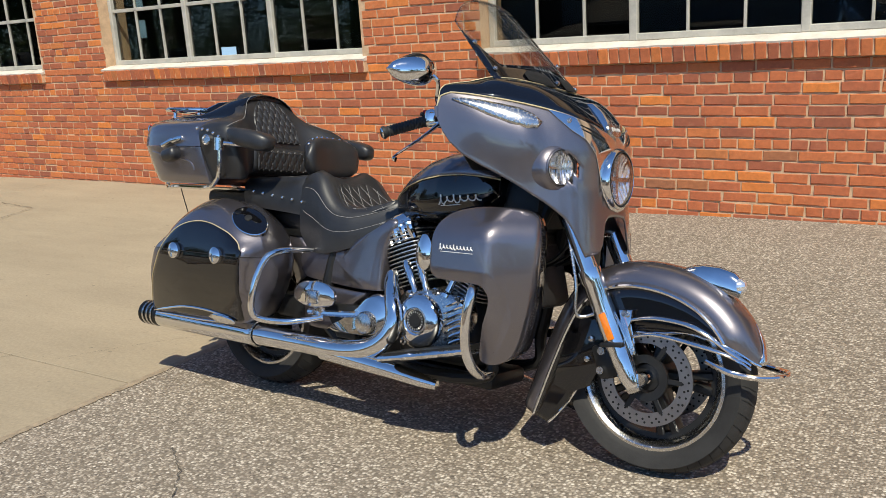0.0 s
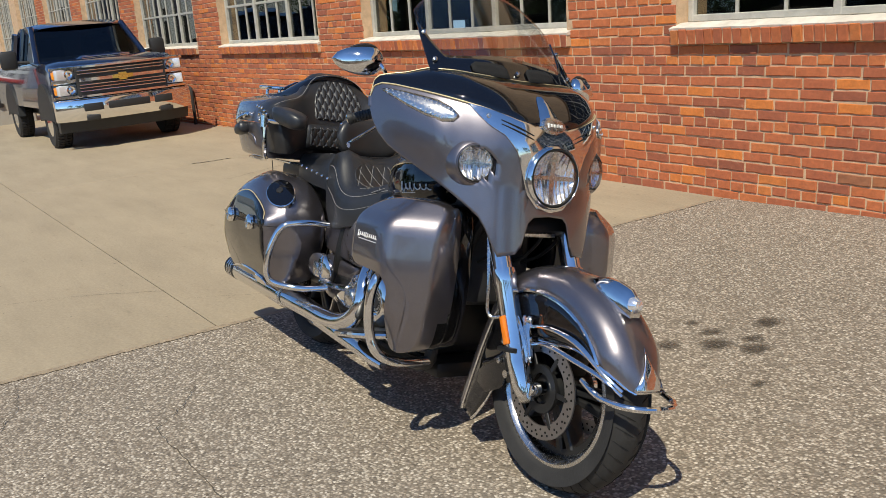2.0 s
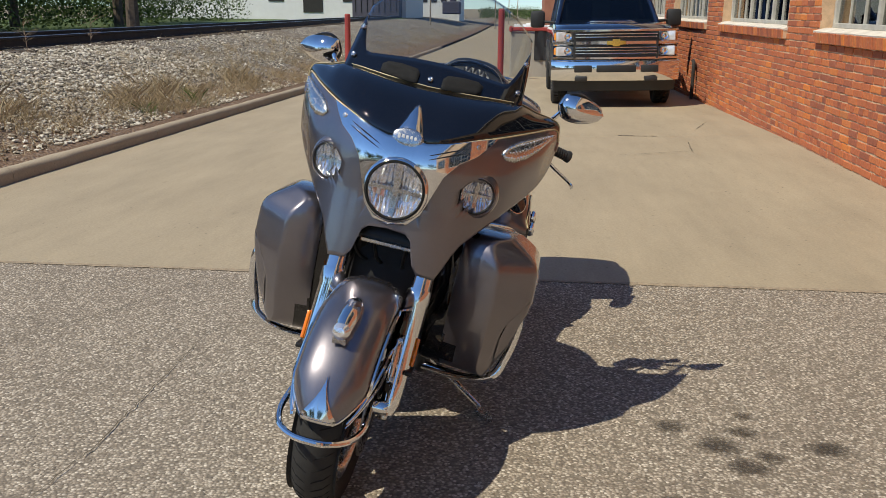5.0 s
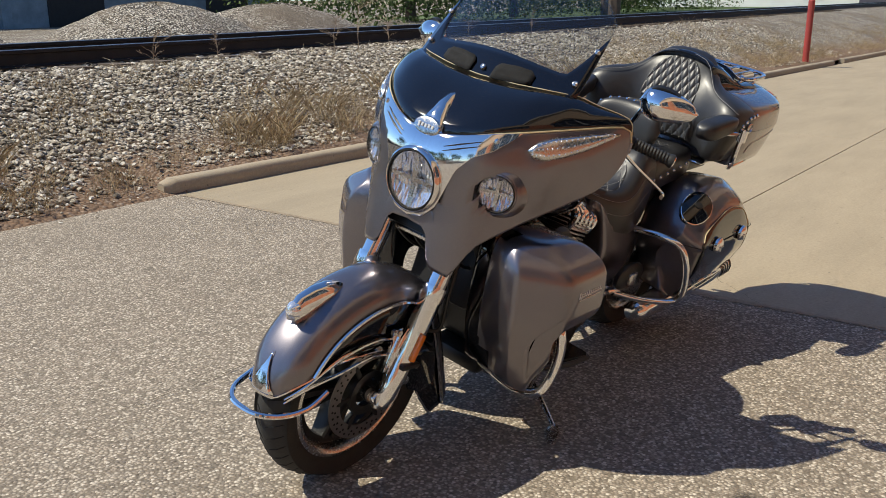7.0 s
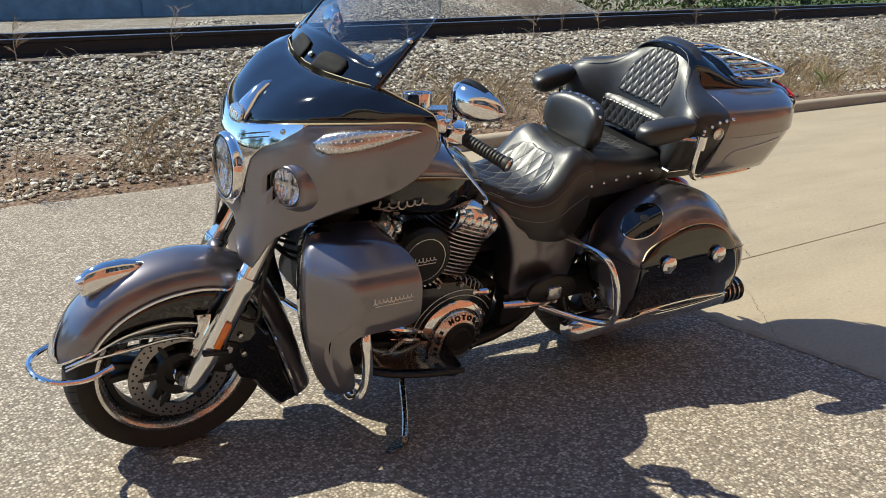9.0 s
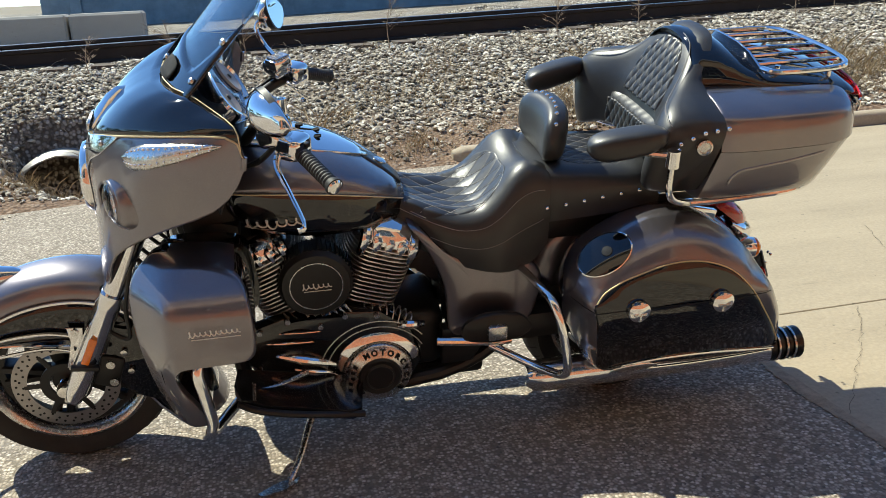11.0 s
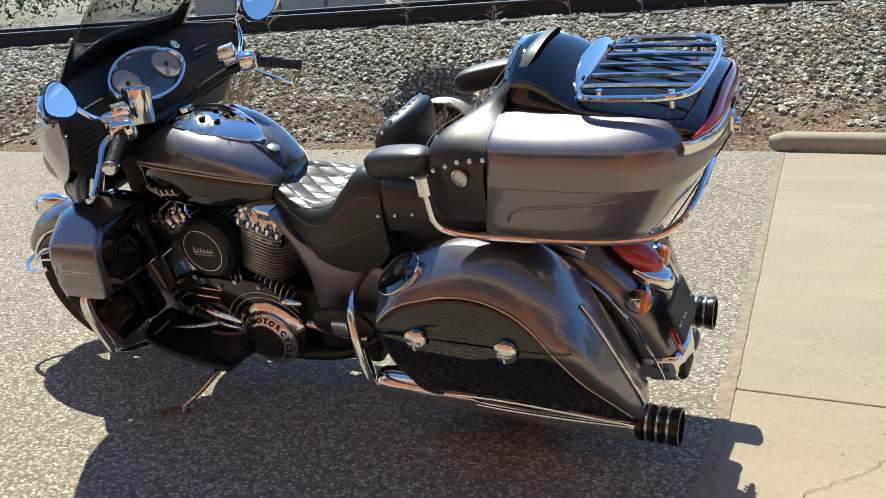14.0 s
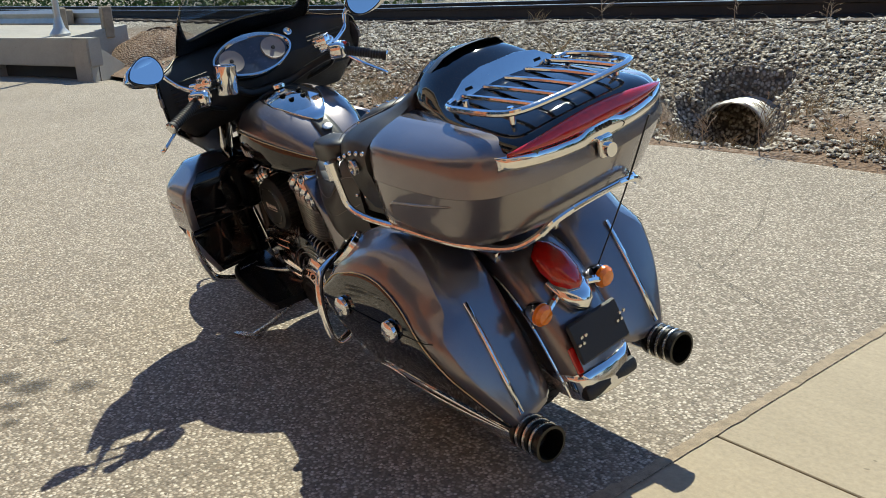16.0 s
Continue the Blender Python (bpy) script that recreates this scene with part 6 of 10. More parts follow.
def top_z(sm, x, y, dish):
    x_ = [r[0] for r in sm][::-1]
    w, zb, zt = (float(np.interp(x, x_, [r[j] for r in sm][::-1])) for j in (1, 2, 3))
    a = abs(y) / w
    f = float(np.interp(a, [0, 0.35, 0.65, 0.86, 0.96], [1 - dish, 1 - dish * 0.7, 1.0, 0.95, 0.8]))
    return zb + (zt - zb) * f


def quilt(parent, sm, dish, x0, x1, hw, pitch, r=0.0009):
    """Pale diamond stitching laid on a seat."""
    bm = bmesh.new()
    for sgn in (1, -1):
        c = -2.0
        while c < 2.0:
            pts = []
            for x in np.linspace(x1, x0, 26):
                y = sgn * (x - x0) * 0.58 + c
                lim = hw * math.sqrt(max(0.0, 1 - ((x - (x0 + x1) / 2) / ((x1 - x0) / 2)) ** 4))
                if abs(y) < lim:
                    pts.append((x, y, top_z(sm, x, y, dish) + 0.0006))
            if len(pts) > 2:
                tube(bm, pts, r, 4, 1)
            c += pitch
    part("quilting", bm, B["thread"], parent, "pale diamond stitching")["kind"] = "stuff"
    bm = bmesh.new()
    rows = []
    for x in np.linspace(x1 - 0.002, x0 + 0.002, 90):
        lim = hw * math.sqrt(max(0.02, 1 - ((x - (x0 + x1) / 2) / ((x1 - x0) / 2)) ** 4))
        row = []
        for q in np.linspace(-1, 1, 90):
            y = q * lim
            edge = min(1.0, (1 - abs(q)) * lim / 0.006, (x - x0) / 0.006, (x1 - x) / 0.006)
            a, b = ((y - k * (x - x0) * 0.58 + 2.0) / pitch for k in (1, -1))
            puff = abs(math.sin(math.pi * a) * math.sin(math.pi * b)) ** 0.45
            row.append(Vector((x, y, top_z(sm, x, y, dish) - 0.0035 + edge * (0.0030 + 0.0042 * puff))))
        rows.append(row)
    loft(bm, rows, False)
    part("quilted_panel", bm, B["leather"], parent, "puffed diamond quilting", smooth=80)


rider, rsm = upholstery("rider_seat", ST, 0.10, "dished black leather rider seat")
quilt(rider, rsm, 0.10, 0.385, 0.715, 0.150, 0.052, 0.0012)
bm = bmesh.new()
for s in (1, -1):
    tube(bm, [Vector((x, s * w * 0.975, zb + (zt - zb) * 0.76)) for x, w, zb, zt in rsm[2:-2]], 0.0011, 5, 1)
    tube(bm, [Vector((x, s * w * 1.003, zb + (zt - zb) * 0.42)) for x, w, zb, zt in rsm[4:-2]], 0.0009, 5, 1)
part("seam", bm, B["thread"], rider, "pale stitched seam")
PS = [(0.335, 0.150, 0.700, 0.872), (0.28, 0.176, 0.715, 0.872), (0.20, 0.182, 0.722, 0.862), (0.10, 0.182, 0.728, 0.856), (0.02, 0.180, 0.735, 0.852), (-0.04, 0.170, 0.745, 0.85)]
pillion, psm = upholstery("passenger_seat", PS, 0.04, "black leather passenger seat with studs", 24)
quilt(pillion, psm, 0.04, 0.03, 0.25, 0.12, 0.040)
stud_me = None


def stud(parent, p):
    """A small domed chrome stud; all share one mesh."""
    global stud_me
    if stud_me is None:
        bm = bmesh.new()
        bmesh.ops.create_uvsphere(bm, u_segments=10, v_segments=6, radius=0.0068)
        stud_me = bpy.data.meshes.new("stud")
        bm.to_mesh(stud_me)
        bm.free()
        stud_me.polygons.foreach_set("use_smooth", [True] * len(stud_me.polygons))
        stud_me.materials.append(B["chrome"])
    o = new("stud", stud_me)
    o.parent, o.matrix_basis = parent, Matrix.Translation(p)


for s in (1, -1):
    for x in np.linspace(0.30, 0.03, 6):
        stud(pillion, (x, s * 0.183, 0.795 - 0.03 * (x - 0.03) / 0.27))

# rider's backrest
bm = bmesh.new()
rings = []
for q in np.linspace(0, 1, 15):
    a = 2 * q - 1
    h = 0.078 * (1 - abs(a) ** 3.2) ** 0.5 + 0.004
    t = 0.036 * (1 - abs(a) ** 4) ** 0.5 + 0.004
    rings.append([Vector((0.246 + 0.035 * a * a + t * math.copysign(abs(math.cos(p)) ** 0.6, math.cos(p)) - 0.09 * h * math.sin(p), 0.148 * a, 0.938 + h * math.copysign(abs(math.sin(p)) ** 0.7, math.sin(p)))) for p in (2 * math.pi * j / 24 for j in range(24))])
loft(bm, rings, True, True)
rbr = part("rider_backrest", bm, B["leather"], bike, "padded black rider backrest with chrome studs", smooth=60)
for a in np.linspace(-0.86, 0.86, 9):
    stud(rbr, (0.244 + 0.035 * a * a, 0.148 * a, 0.940 + 0.078 * (1 - abs(a) ** 3.2) ** 0.5))
bm = bmesh.new()
box(bm, (0.240, 0, 0.860), (0.03, 0.10, 0.10), 0.008)
part("backrest_mount", bm, B["satin"], rbr)

# ---- trunk with passenger backrest
TR_OUT = [(-0.112, 0.16), (-0.112, 0.26), (-0.112, 0.325), (-0.122, 0.343), (-0.20, 0.351), (-0.34, 0.348), (-0.45, 0.334), (-0.525, 0.292), (-0.566, 0.21), (-0.59, 0.10)]

# how the lid draws in above its seam: steep sides, then a broad shoulder
LID_F = np.linspace(0.0, 1.0, 41)
LID_K = np.convolve(np.pad(np.interp(LID_F, [0.0, 0.4, 0.6, 0.69, 0.82, 0.935, 1.0], [1.0, 0.99, 0.974, 0.957, 0.886, 0.77, 0.65]), 2, "reflect", reflect_type="odd"), np.ones(5) / 5, "valid")


def trunk_ring(z):
    low = min(1.0, max(0.0, (z - 0.812) / 0.146))
    f = max(0.0, (z - 0.960) / 0.146)
    foot = 0.03 * max(0.0, (0.822 - z) / 0.010)
    pts = []
    for x, y in TR_OUT:
        k = 0.91 + 0.085 * low**0.7 - foot if z < 0.960 else float(np.interp(f, LID_F, LID_K))
        if z < 0.960:
            kx = -0.19 + (x + 0.19) * ((0.78 + 0.21 * low - foot) if x < -0.19 else 1.45 - 0.45 * low)
        else:
            kx = x + 0.10 * f**2 * max(0.0, -(x + 0.25))
        pts.append(Vector((kx, y * k, z - 0.022 * f)))
    ring = pts + [Vector((p.x, -p.y, p.z)) for p in pts[::-1]]
    return curve(ring, 3, True)


bm = bmesh.new()
levels = [0.812, 0.815, 0.822, 0.85, 0.88, 0.91, 0.94, 0.955, 0.9585]
loft(bm, [trunk_ring(z) for z in levels], True, True)
trunk = part("trunk", bm, B["silver"], bike, "big grey top trunk with chrome rack and red lamp strip", smooth=50)
bm = bmesh.new()
loft(bm, [trunk_ring(z) for z in (0.9605, 0.963, 0.975, 0.99, 1.005, 1.02, 1.032, 1.042, 1.050, 1.057, 1.063, 1.069, 1.075, 1.081, 1.087, 1.092, 1.097, 1.102, 1.106)], True, True)
lid = part("trunk_lid", bm, B["silver"], trunk, smooth=50)


def trunk_side(x, z):
    ring = [p for p in trunk_ring(z) if p.y > 0 and p.x < -0.08]
    ring.sort(key=lambda p: p.x)
    return float(np.interp(x, [p.x for p in ring], [p.y for p in ring]))


for s in (1, -1):
    bm = bmesh.new()
    way = curve([(-0.150, 0, 0.862), (-0.158, 0, 0.885), (-0.178, 0, 0.902), (-0.22, 0, 0.910), (-0.32, 0, 0.922), (-0.43, 0, 0.938)], 4)
    tube(bm, [(p.x, s * (trunk_side(p.x, p.z) - 0.0015), p.z) for p in way], [0.001] + [0.0045] * (len(way) - 2) + [0.001], 8, 1)
    part("side_crease", bm, B["silver"], trunk)
# passenger backrest: one padded leather shell, with a tall hump, that wraps round to the trunk's sides
PB = [(0.0, 1.206), (0.05, 1.204), (0.09, 1.194), (0.125, 1.168), (0.155, 1.130), (0.185, 1.103), (0.22, 1.088), (0.27, 1.076), (0.31, 1.062), (0.335, 1.046), (0.350, 1.020), (0.354, 0.985)]


def pb_top(y):
    return lerp_table(PB, abs(y))[0]


def pb_front(y, z):
    a = abs(y)
    x = -0.028 + 0.085 * smooth_step((a - 0.10) / 0.20) - 0.06 * max(0.0, (a - 0.315) / 0.039) ** 2
    return x - 0.38 * max(0.0, z - 1.0) * (1 - 0.4 * smooth_step((a - 0.1) / 0.2)) - 0.04 * max(0.0, z - 0.86)


def pb_ring(y):
    zt, zb = pb_top(y), 0.862 - 0.024 * smooth_step((abs(y) - 0.2) / 0.12)
    pts, h = [], zt - zb
    for q, d in ((0.0, -0.004), (0.04, 0.004), (0.2, 0.010), (0.45, 0.010), (0.65, 0.006), (0.80, 0.002), (0.90, -0.006), (0.96, -0.018), (1.0, -0.040)):
        z = zb + h * q
        pts.append(Vector((pb_front(y, z) + d, y, z)))
    xb = -0.118
    low = lambda z: max(0.0, (1.03 - z) / 0.20)
    top = pts[-1]
    pts += [Vector((min(top.x - 0.02, 0.5 * (top.x + xb)), y, zt + 0.002)), Vector((xb + 0.002, y, zt - 0.006 - 0.10 * max(0.0, zt - 1.10))), Vector((xb, y, zb + 0.3 * h)), Vector((xb, y, zb))]
    pts += [Vector((-0.09, y, zb))]
    for p in pts:
        p.y *= 1 - 0.17 * low(p.z) ** 1.5 * smooth_step((abs(y) - 0.15) / 0.15)
        if p.x < -0.10:
            p.x += 0.034 * min(1.0, low(p.z))
    return pts


bm = bmesh.new()
loft(bm, [pb_ring(y) for y in [0.354 * math.sin(u * math.pi / 2) if abs(u) > 0.7 else 0.354 * u / 0.7 * math.sin(0.35 * math.pi) for u in np.linspace(-1, 1, 61)]], True, True)
wrap = pbr = part("passenger_backrest", bm, B["leather"], trunk, "tall quilted black passenger backrest with studded sides", smooth=60)
# lower bolster
bm = bmesh.new()
rings = []
for q in np.linspace(-1, 1, 33):
    y = 0.165 * q
    e = (1 - abs(q) ** 6) ** 0.5
    puff = 0.004 * abs(math.sin(q * 13))
    rings.append([Vector((pb_front(y, z0) + d * e + puff * (d > 0.01), y, z0)) for z0, d in ((0.868, 0.0), (0.876, 0.018), (0.90, 0.028), (0.94, 0.030), (0.968, 0.022), (0.978, 0.004))])
loft(bm, rings, False)
bol = part("backrest_bolster", bm, B["leather"], pbr, smooth=60)
bm = bmesh.new()
for sgn in (1, -1):
    for z0, z1, hw, off in ((0.998, 1.180, 0.120, 0.0105), (0.880, 0.964, 0.150, 0.0315)):
        for c in np.arange(-0.4, 0.4, 0.032):
            pts = []
            for t in np.linspace(0, 1, 14):
                z = z0 + (z1 - z0) * t
                y = c + sgn * (z - z0) * 0.55
                lim = hw * math.sqrt(max(0.0, 1 - max(0, (z - z0) / (z1 - z0)) ** 3)) if z0 > 0.99 else hw
                if abs(y) < lim:
                    d = off if z0 < 0.99 else float(np.interp((z - 0.862) / (pb_top(y) - 0.862), [0.2, 0.45, 0.65, 0.8, 0.9, 0.96], [0.010, 0.010, 0.006, 0.002, -0.006, -0.018])) + 0.0006
                    pts.append((pb_front(y, z) + d, y, z))
            if len(pts) > 2:
                tube(bm, pts, 0.001, 4, 1)
part("quilting", bm, B["thread"], pbr, "pale diamond stitching")["kind"] = "stuff"
for z0, z1, hw in ((0.998, 1.180, 0.120), (0.880, 0.964, 0.150)):
    bm = bmesh.new()
    rows = []
    for z in np.linspace(z0, z1 - 0.004, 80):
        tall = (z - z0) / (z1 - z0)
        lim = hw * math.sqrt(max(0.0, 1 - tall**3)) if z0 > 0.99 else hw
        row = []
        for q in np.linspace(-1, 1, 100):
            y = q * lim
            edge = min(1.0, (1 - abs(q)) * lim / 0.006, (z - z0) / 0.005, (z1 - z) / 0.008)
            a, b = ((y + 0.4 - k * (z - z0) * 0.55) / 0.032 for k in (1, -1))
            puff = abs(math.sin(math.pi * a) * math.sin(math.pi * b)) ** 0.45
            d = 0.0312 if z0 < 0.99 else float(np.interp((z - 0.862) / (pb_top(y) - 0.862), [0.2, 0.45, 0.65, 0.8, 0.9, 0.96], [0.010, 0.010, 0.006, 0.002, -0.006, -0.018]))
            row.append(Vector((pb_front(y, z) + d - 0.003 + edge * (0.0028 + 0.0065 * puff), y, z)))
        rows.append(row)
    loft(bm, rows, False)
    part("quilted_panel", bm, B["leather"], pbr, "puffed diamond quilting", smooth=80)
bm = bmesh.new()
tube(bm, [(pb_front(y, pb_top(y) - 0.018) - 0.004, y, pb_top(y) - 0.010) for y in np.linspace(-0.33, 0.33, 51)], 0.0012, 5, 1)
part("seam", bm, B["thread"], pbr)
for s in (1, -1):
    for k in range(5):
        x = 0.012 - 0.032 * k
        stud(wrap, (x, s * 0.353, float(np.interp(x, [-0.12, -0.05, 0.02], [1.030, 1.022, 0.995]))))
    bm = bmesh.new()
    lathe(bm, [(0.021, 0.0), (0.021, 0.010 * s), (0.016, 0.012 * s), (0.014, 0.007 * s), (0.0, 0.008 * s)], (-0.055, s * 0.350, 0.985), (0.12 * s, 1, 0), 24)
    part("round_badge", bm, B["alloy"], wrap)
    # arm rests
    bm = bmesh.new()
    rings = []
    for q in 0.5 - 0.5 * np.cos(np.linspace(0, math.pi, 17)):
        w = 0.040 * (1 - abs(2 * q - 1) ** 4) ** 0.5 + 0.003
        h = (0.031 + 0.006 * q) * (1 - abs(2 * q - 1) ** 3.4) ** 0.5 + 0.003
        rings.append([Vector((0.035 + 0.200 * q, s * (0.318 - 0.035 * q) + w * math.copysign(abs(math.cos(a)) ** 0.55, math.cos(a)), 1.016 - 0.036 * q + h * math.copysign(abs(math.sin(a)) ** 0.62, math.sin(a)) * (0.8 if math.sin(a) > 0 else 1.15))) for a in (2 * math.pi * j / 18 for j in range(18))])
    loft(bm, rings, True, True)
    arm = part("arm_rest", bm, B["leather"], trunk, "padded black arm rest", smooth=60)
    bm = bmesh.new()
    tube(bm, [Vector((0.035 + 0.200 * q, s * (0.318 - 0.035 * q) + s * 0.037 * (1 - abs(2 * q - 1) ** 3.5) ** 0.5, 1.010 - 0.026 * q)) for q in np.linspace(0.05, 0.95, 12)], 0.0016, 5, 1)
    part("seam", bm, B["thread"], arm)
    # chrome grab rail: post, foot and run round the trunk
    bm = bmesh.new()
    tube(bm, [(0.036, s * 0.370, 0.985), (0.036, s * 0.365, 0.93), (0.028, s * 0.358, 0.862), (-0.01, s * 0.340, 0.828), (-0.10, s * 0.306, 0.803), (-0.30, s * 0.290, 0.800), (-0.40, s * 0.262, 0.794), (-0.47, s * 0.218, 0.789), (-0.518, s * 0.180, 0.812), (-0.538, s * 0.135, 0.838), (-0.545, s * 0.08, 0.848)], 0.0095, 10, 5)
    part("grab_rail", bm, B["chrome"], trunk, "chrome rail round the trunk")
    bm = bmesh.new()
    cyl(bm, (0.036, s * 0.368, 0.945), (0.037, s * 0.370, 0.992), 0.018)
    tube(bm, [(0.045, s * 0.355, 0.972), (0.12, s * 0.305, 0.968)], 0.009, 8, 1)
    part("rail_cap", bm, B["chrome"], trunk)
bm = bmesh.new()
tube(bm, [(-0.545, 0.08, 0.848), (-0.546, 0.0, 0.850), (-0.545, -0.08, 0.848)], 0.0095, 10, 4)
part("rear_rail", bm, B["chrome"], trunk)
# black hump and centre of the lid behind the backrest
bm = bmesh.new()
loft(bm, [[Vector((x, w * math.cos(a), zb + (zt - zb) * max(0.0, math.sin(a)) ** 0.8)) for a in np.linspace(0, math.pi, 17)] for x, w, zb, zt in ((-0.100, 0.168, 1.05, 1.196), (-0.13, 0.176, 1.06, 1.200), (-0.17, 0.184, 1.065, 1.198), (-0.21, 0.192, 1.07, 1.180), (-0.25, 0.20, 1.075, 1.150), (-0.30, 0.214, 1.075, 1.122), (-0.38, 0.226, 1.072, 1.116), (-0.46, 0.236, 1.062, 1.108), (-0.53, 0.240, 1.050, 1.097), (-0.57, 0.225, 1.04, 1.082), (-0.588, 0.19, 1.035, 1.052))], False)
solid(part("lid_spine", bm, B["black"], lid, "gloss black lid centre", smooth=60), 0.004)
bm = bmesh.new()
RK = [(-0.292, 0.17, 1.122), (-0.315, 0.205, 1.121), (-0.40, 0.212, 1.122), (-0.50, 0.205, 1.124), (-0.545, 0.17, 1.126), (-0.560, 0.08, 1.128), (-0.562, 0.0, 1.128)]
tube(bm, RK + [(x, -y, z) for x, y, z in RK[-2::-1]] , 0.0085, 10, 6)
rack = part("luggage_rack", bm, B["chrome"], trunk, "chrome luggage rack")
for y in (-0.14, -0.07, 0.0, 0.07, 0.14):
    bm = bmesh.new()
    tube(bm, [(-0.295, y, 1.124), (-0.43, y, 1.127), (-0.555, y * 0.97, 1.126)], 0.0065, 8, 4)
    part("rack_bar", bm, B["chrome"], rack)
for x in (-0.34, -0.50):
    for y in (-0.17, 0.17):
        bm = bmesh.new()
        lathe(bm, [(0.014, 0.0), (0.014, 0.012), (0.008, 0.016), (0.008, 0.06)], (x, y, 1.068), (0, 0, 1), 12)
        part("rack_foot", bm, B["chrome"], rack)
bm = bmesh.new()
plate(bm, [(-0.19, 0.0), (-0.16, 0.02), (-0.12, 0.045), (-0.06, 0.058), (0.06, 0.058), (0.12, 0.045), (0.16, 0.02), (0.19, 0.0)], "x", -0.003, 0.003, 0.001)
bmesh.ops.rotate(bm, matrix=Euler((0, radians(20), 0)).to_matrix(), verts=bm.verts[:])
bmesh.ops.translate(bm, vec=(-0.292, 0, 1.115), verts=bm.verts[:])
rp_ = part("rack_plate", bm, B["chrome"], rack, "chrome plate with dark script strokes")
for k in range(6):
    bm = bmesh.new()
    box(bm, (-0.2835, 0.034 - 0.0135 * k, 1.142), (0.003, 0.008, 0.013 if k % 2 else 0.018), 0.0008, rot=(0, 20, 0))
    part("script_stroke", bm, B["hole"], rp_)
for y in (-0.115, 0.115):
    bm = bmesh.new()
    box(bm, (-0.287, y, 1.134), (0.004, 0.028, 0.012), 0.003, rot=(0, 20, 0))
    part("plate_slot", bm, B["hole"], rp_)
# red lamp strip and chrome blade across the tail
bm = bmesh.new()


def tail_pt(y, z, out):
    a = abs(y) / 0.32
    return Vector((-0.592 + 0.105 * a**3.6 - 0.003 - out + 0.35 * max(0, z - 1.05), y, z))


loft(bm, [[tail_pt(y, 1.040 + 0.012 * (abs(y) / 0.3) ** 2 + (0.042 * (1 - (abs(y) / 0.255) ** 2) + 0.004) * q, 0.006 + 0.006 * math.sin(math.pi * q)) for q in np.linspace(0, 1, 6)] for y in np.linspace(-0.25, 0.25, 31)], False)
solid(part("trunk_lamp", bm, B["red"], trunk, "red lamp strip across the trunk"), 0.006)
bm = bmesh.new()
loft(bm, [[tail_pt(y, 1.002 + 0.02 * (abs(y) / 0.31) ** 2 + (0.034 + 0.016 * max(0.0, 1 - (y / 0.07) ** 2)) * q, 0.005 + 0.006 * math.sin(math.pi * q)) for q in np.linspace(0, 1, 6)] for y in np.linspace(-0.272, 0.272, 33)], False)
blade = solid(part("trunk_blade", bm, B["chrome"], trunk, "chrome blade under the lamp strip"), 0.005)
bm = bmesh.new()
box(bm, (-0.603, 0.0, 0.985), (0.014, 0.045, 0.05), 0.006, 2)
cyl(bm, (-0.605, 0, 0.978), (-0.622, 0, 0.978), 0.017)
part("trunk_lock", bm, B["chrome"], blade)
bm = bmesh.new()
for k in range(5):
    box(bm, (-0.607, 0.022 - 0.011 * k, 1.034), (0.003, 0.006, 0.011), 0.0006)
part("blade_script", bm, B["satin"], blade)
bm = bmesh.new()
tube(bm, [(-0.652, -0.100, 1.03), (-0.525, -0.115, 0.80), (-0.385, -0.125, 0.56)], 0.0022, 6, 4)
part("aerial", bm, B["satin"], trunk, "thin black whip aerial")
# open latch with a black strap on the right side
bm = bmesh.new()
box(bm, (-0.235, -0.352, 0.985), (0.06, 0.03, 0.022), 0.008, 2, rot=(0, -15, 0))
box(bm, (-0.285, -0.362, 0.972), (0.07, 0.022, 0.018), 0.007, 2, rot=(0, -25, 8))
lt = part("trunk_latch", bm, B["chrome"], trunk, "chrome trunk latch")
bm = bmesh.new()
box(bm, (-0.265, -0.362, 0.925), (0.085, 0.055, 0.05), 0.02, 3, rot=(0, -15, 0))
part("strap", bm, B["leather"], lt)
# ---- saddlebags
BAG = [(0.165, 0.297), (0.222, 0.37), (0.258, 0.46), (0.268, 0.54), (0.252, 0.615), (0.205, 0.675), (0.127, 0.725), (0.05, 0.753), (-0.03, 0.762), (-0.11, 0.749), (-0.175, 0.717), (-0.235, 0.668), (-0.285, 0.605), (-0.34, 0.510), (-0.395, 0.400), (-0.434, 0.310), (-0.440, 0.285), (-0.436, 0.273), (-0.415, 0.271), (-0.30, 0.277), (-0.10, 0.285), (0.05, 0.292)]
PANEL = [(0.162, 0.302), (0.186, 0.355), (0.203, 0.43), (0.216, 0.51), (0.228, 0.562), (0.222, 0.580), (0.195, 0.606), (0.150, 0.634), (0.097, 0.652), (0.035, 0.667), (-0.03, 0.672), (-0.095, 0.664), (-0.156, 0.641), (-0.205, 0.603), (-0.25, 0.550), (-0.300, 0.477), (-0.362, 0.390), (-0.412, 0.312), (-0.424, 0.290), (-0.41, 0.284), (-0.30, 0.286), (-0.10, 0.293), (0.05, 0.300)]
BAG_LINE = np.array([(p.x, p.y) for p in curve([(x, z, 0) for x, z in BAG[:18]], 40)])

# width of the bag from its foot to its crown, rounded off between the levels
BAG_Z = np.linspace(0.20, 0.86, 133)
BAG_W = np.convolve(np.pad(np.interp(BAG_Z, [0.26, 0.30, 0.36, 0.45, 0.55, 0.66, 0.74, 0.80], [0.322, 0.336, 0.362, 0.402, 0.418, 0.396, 0.360, 0.330]), 6, "edge"), np.ones(13) / 13, "valid")


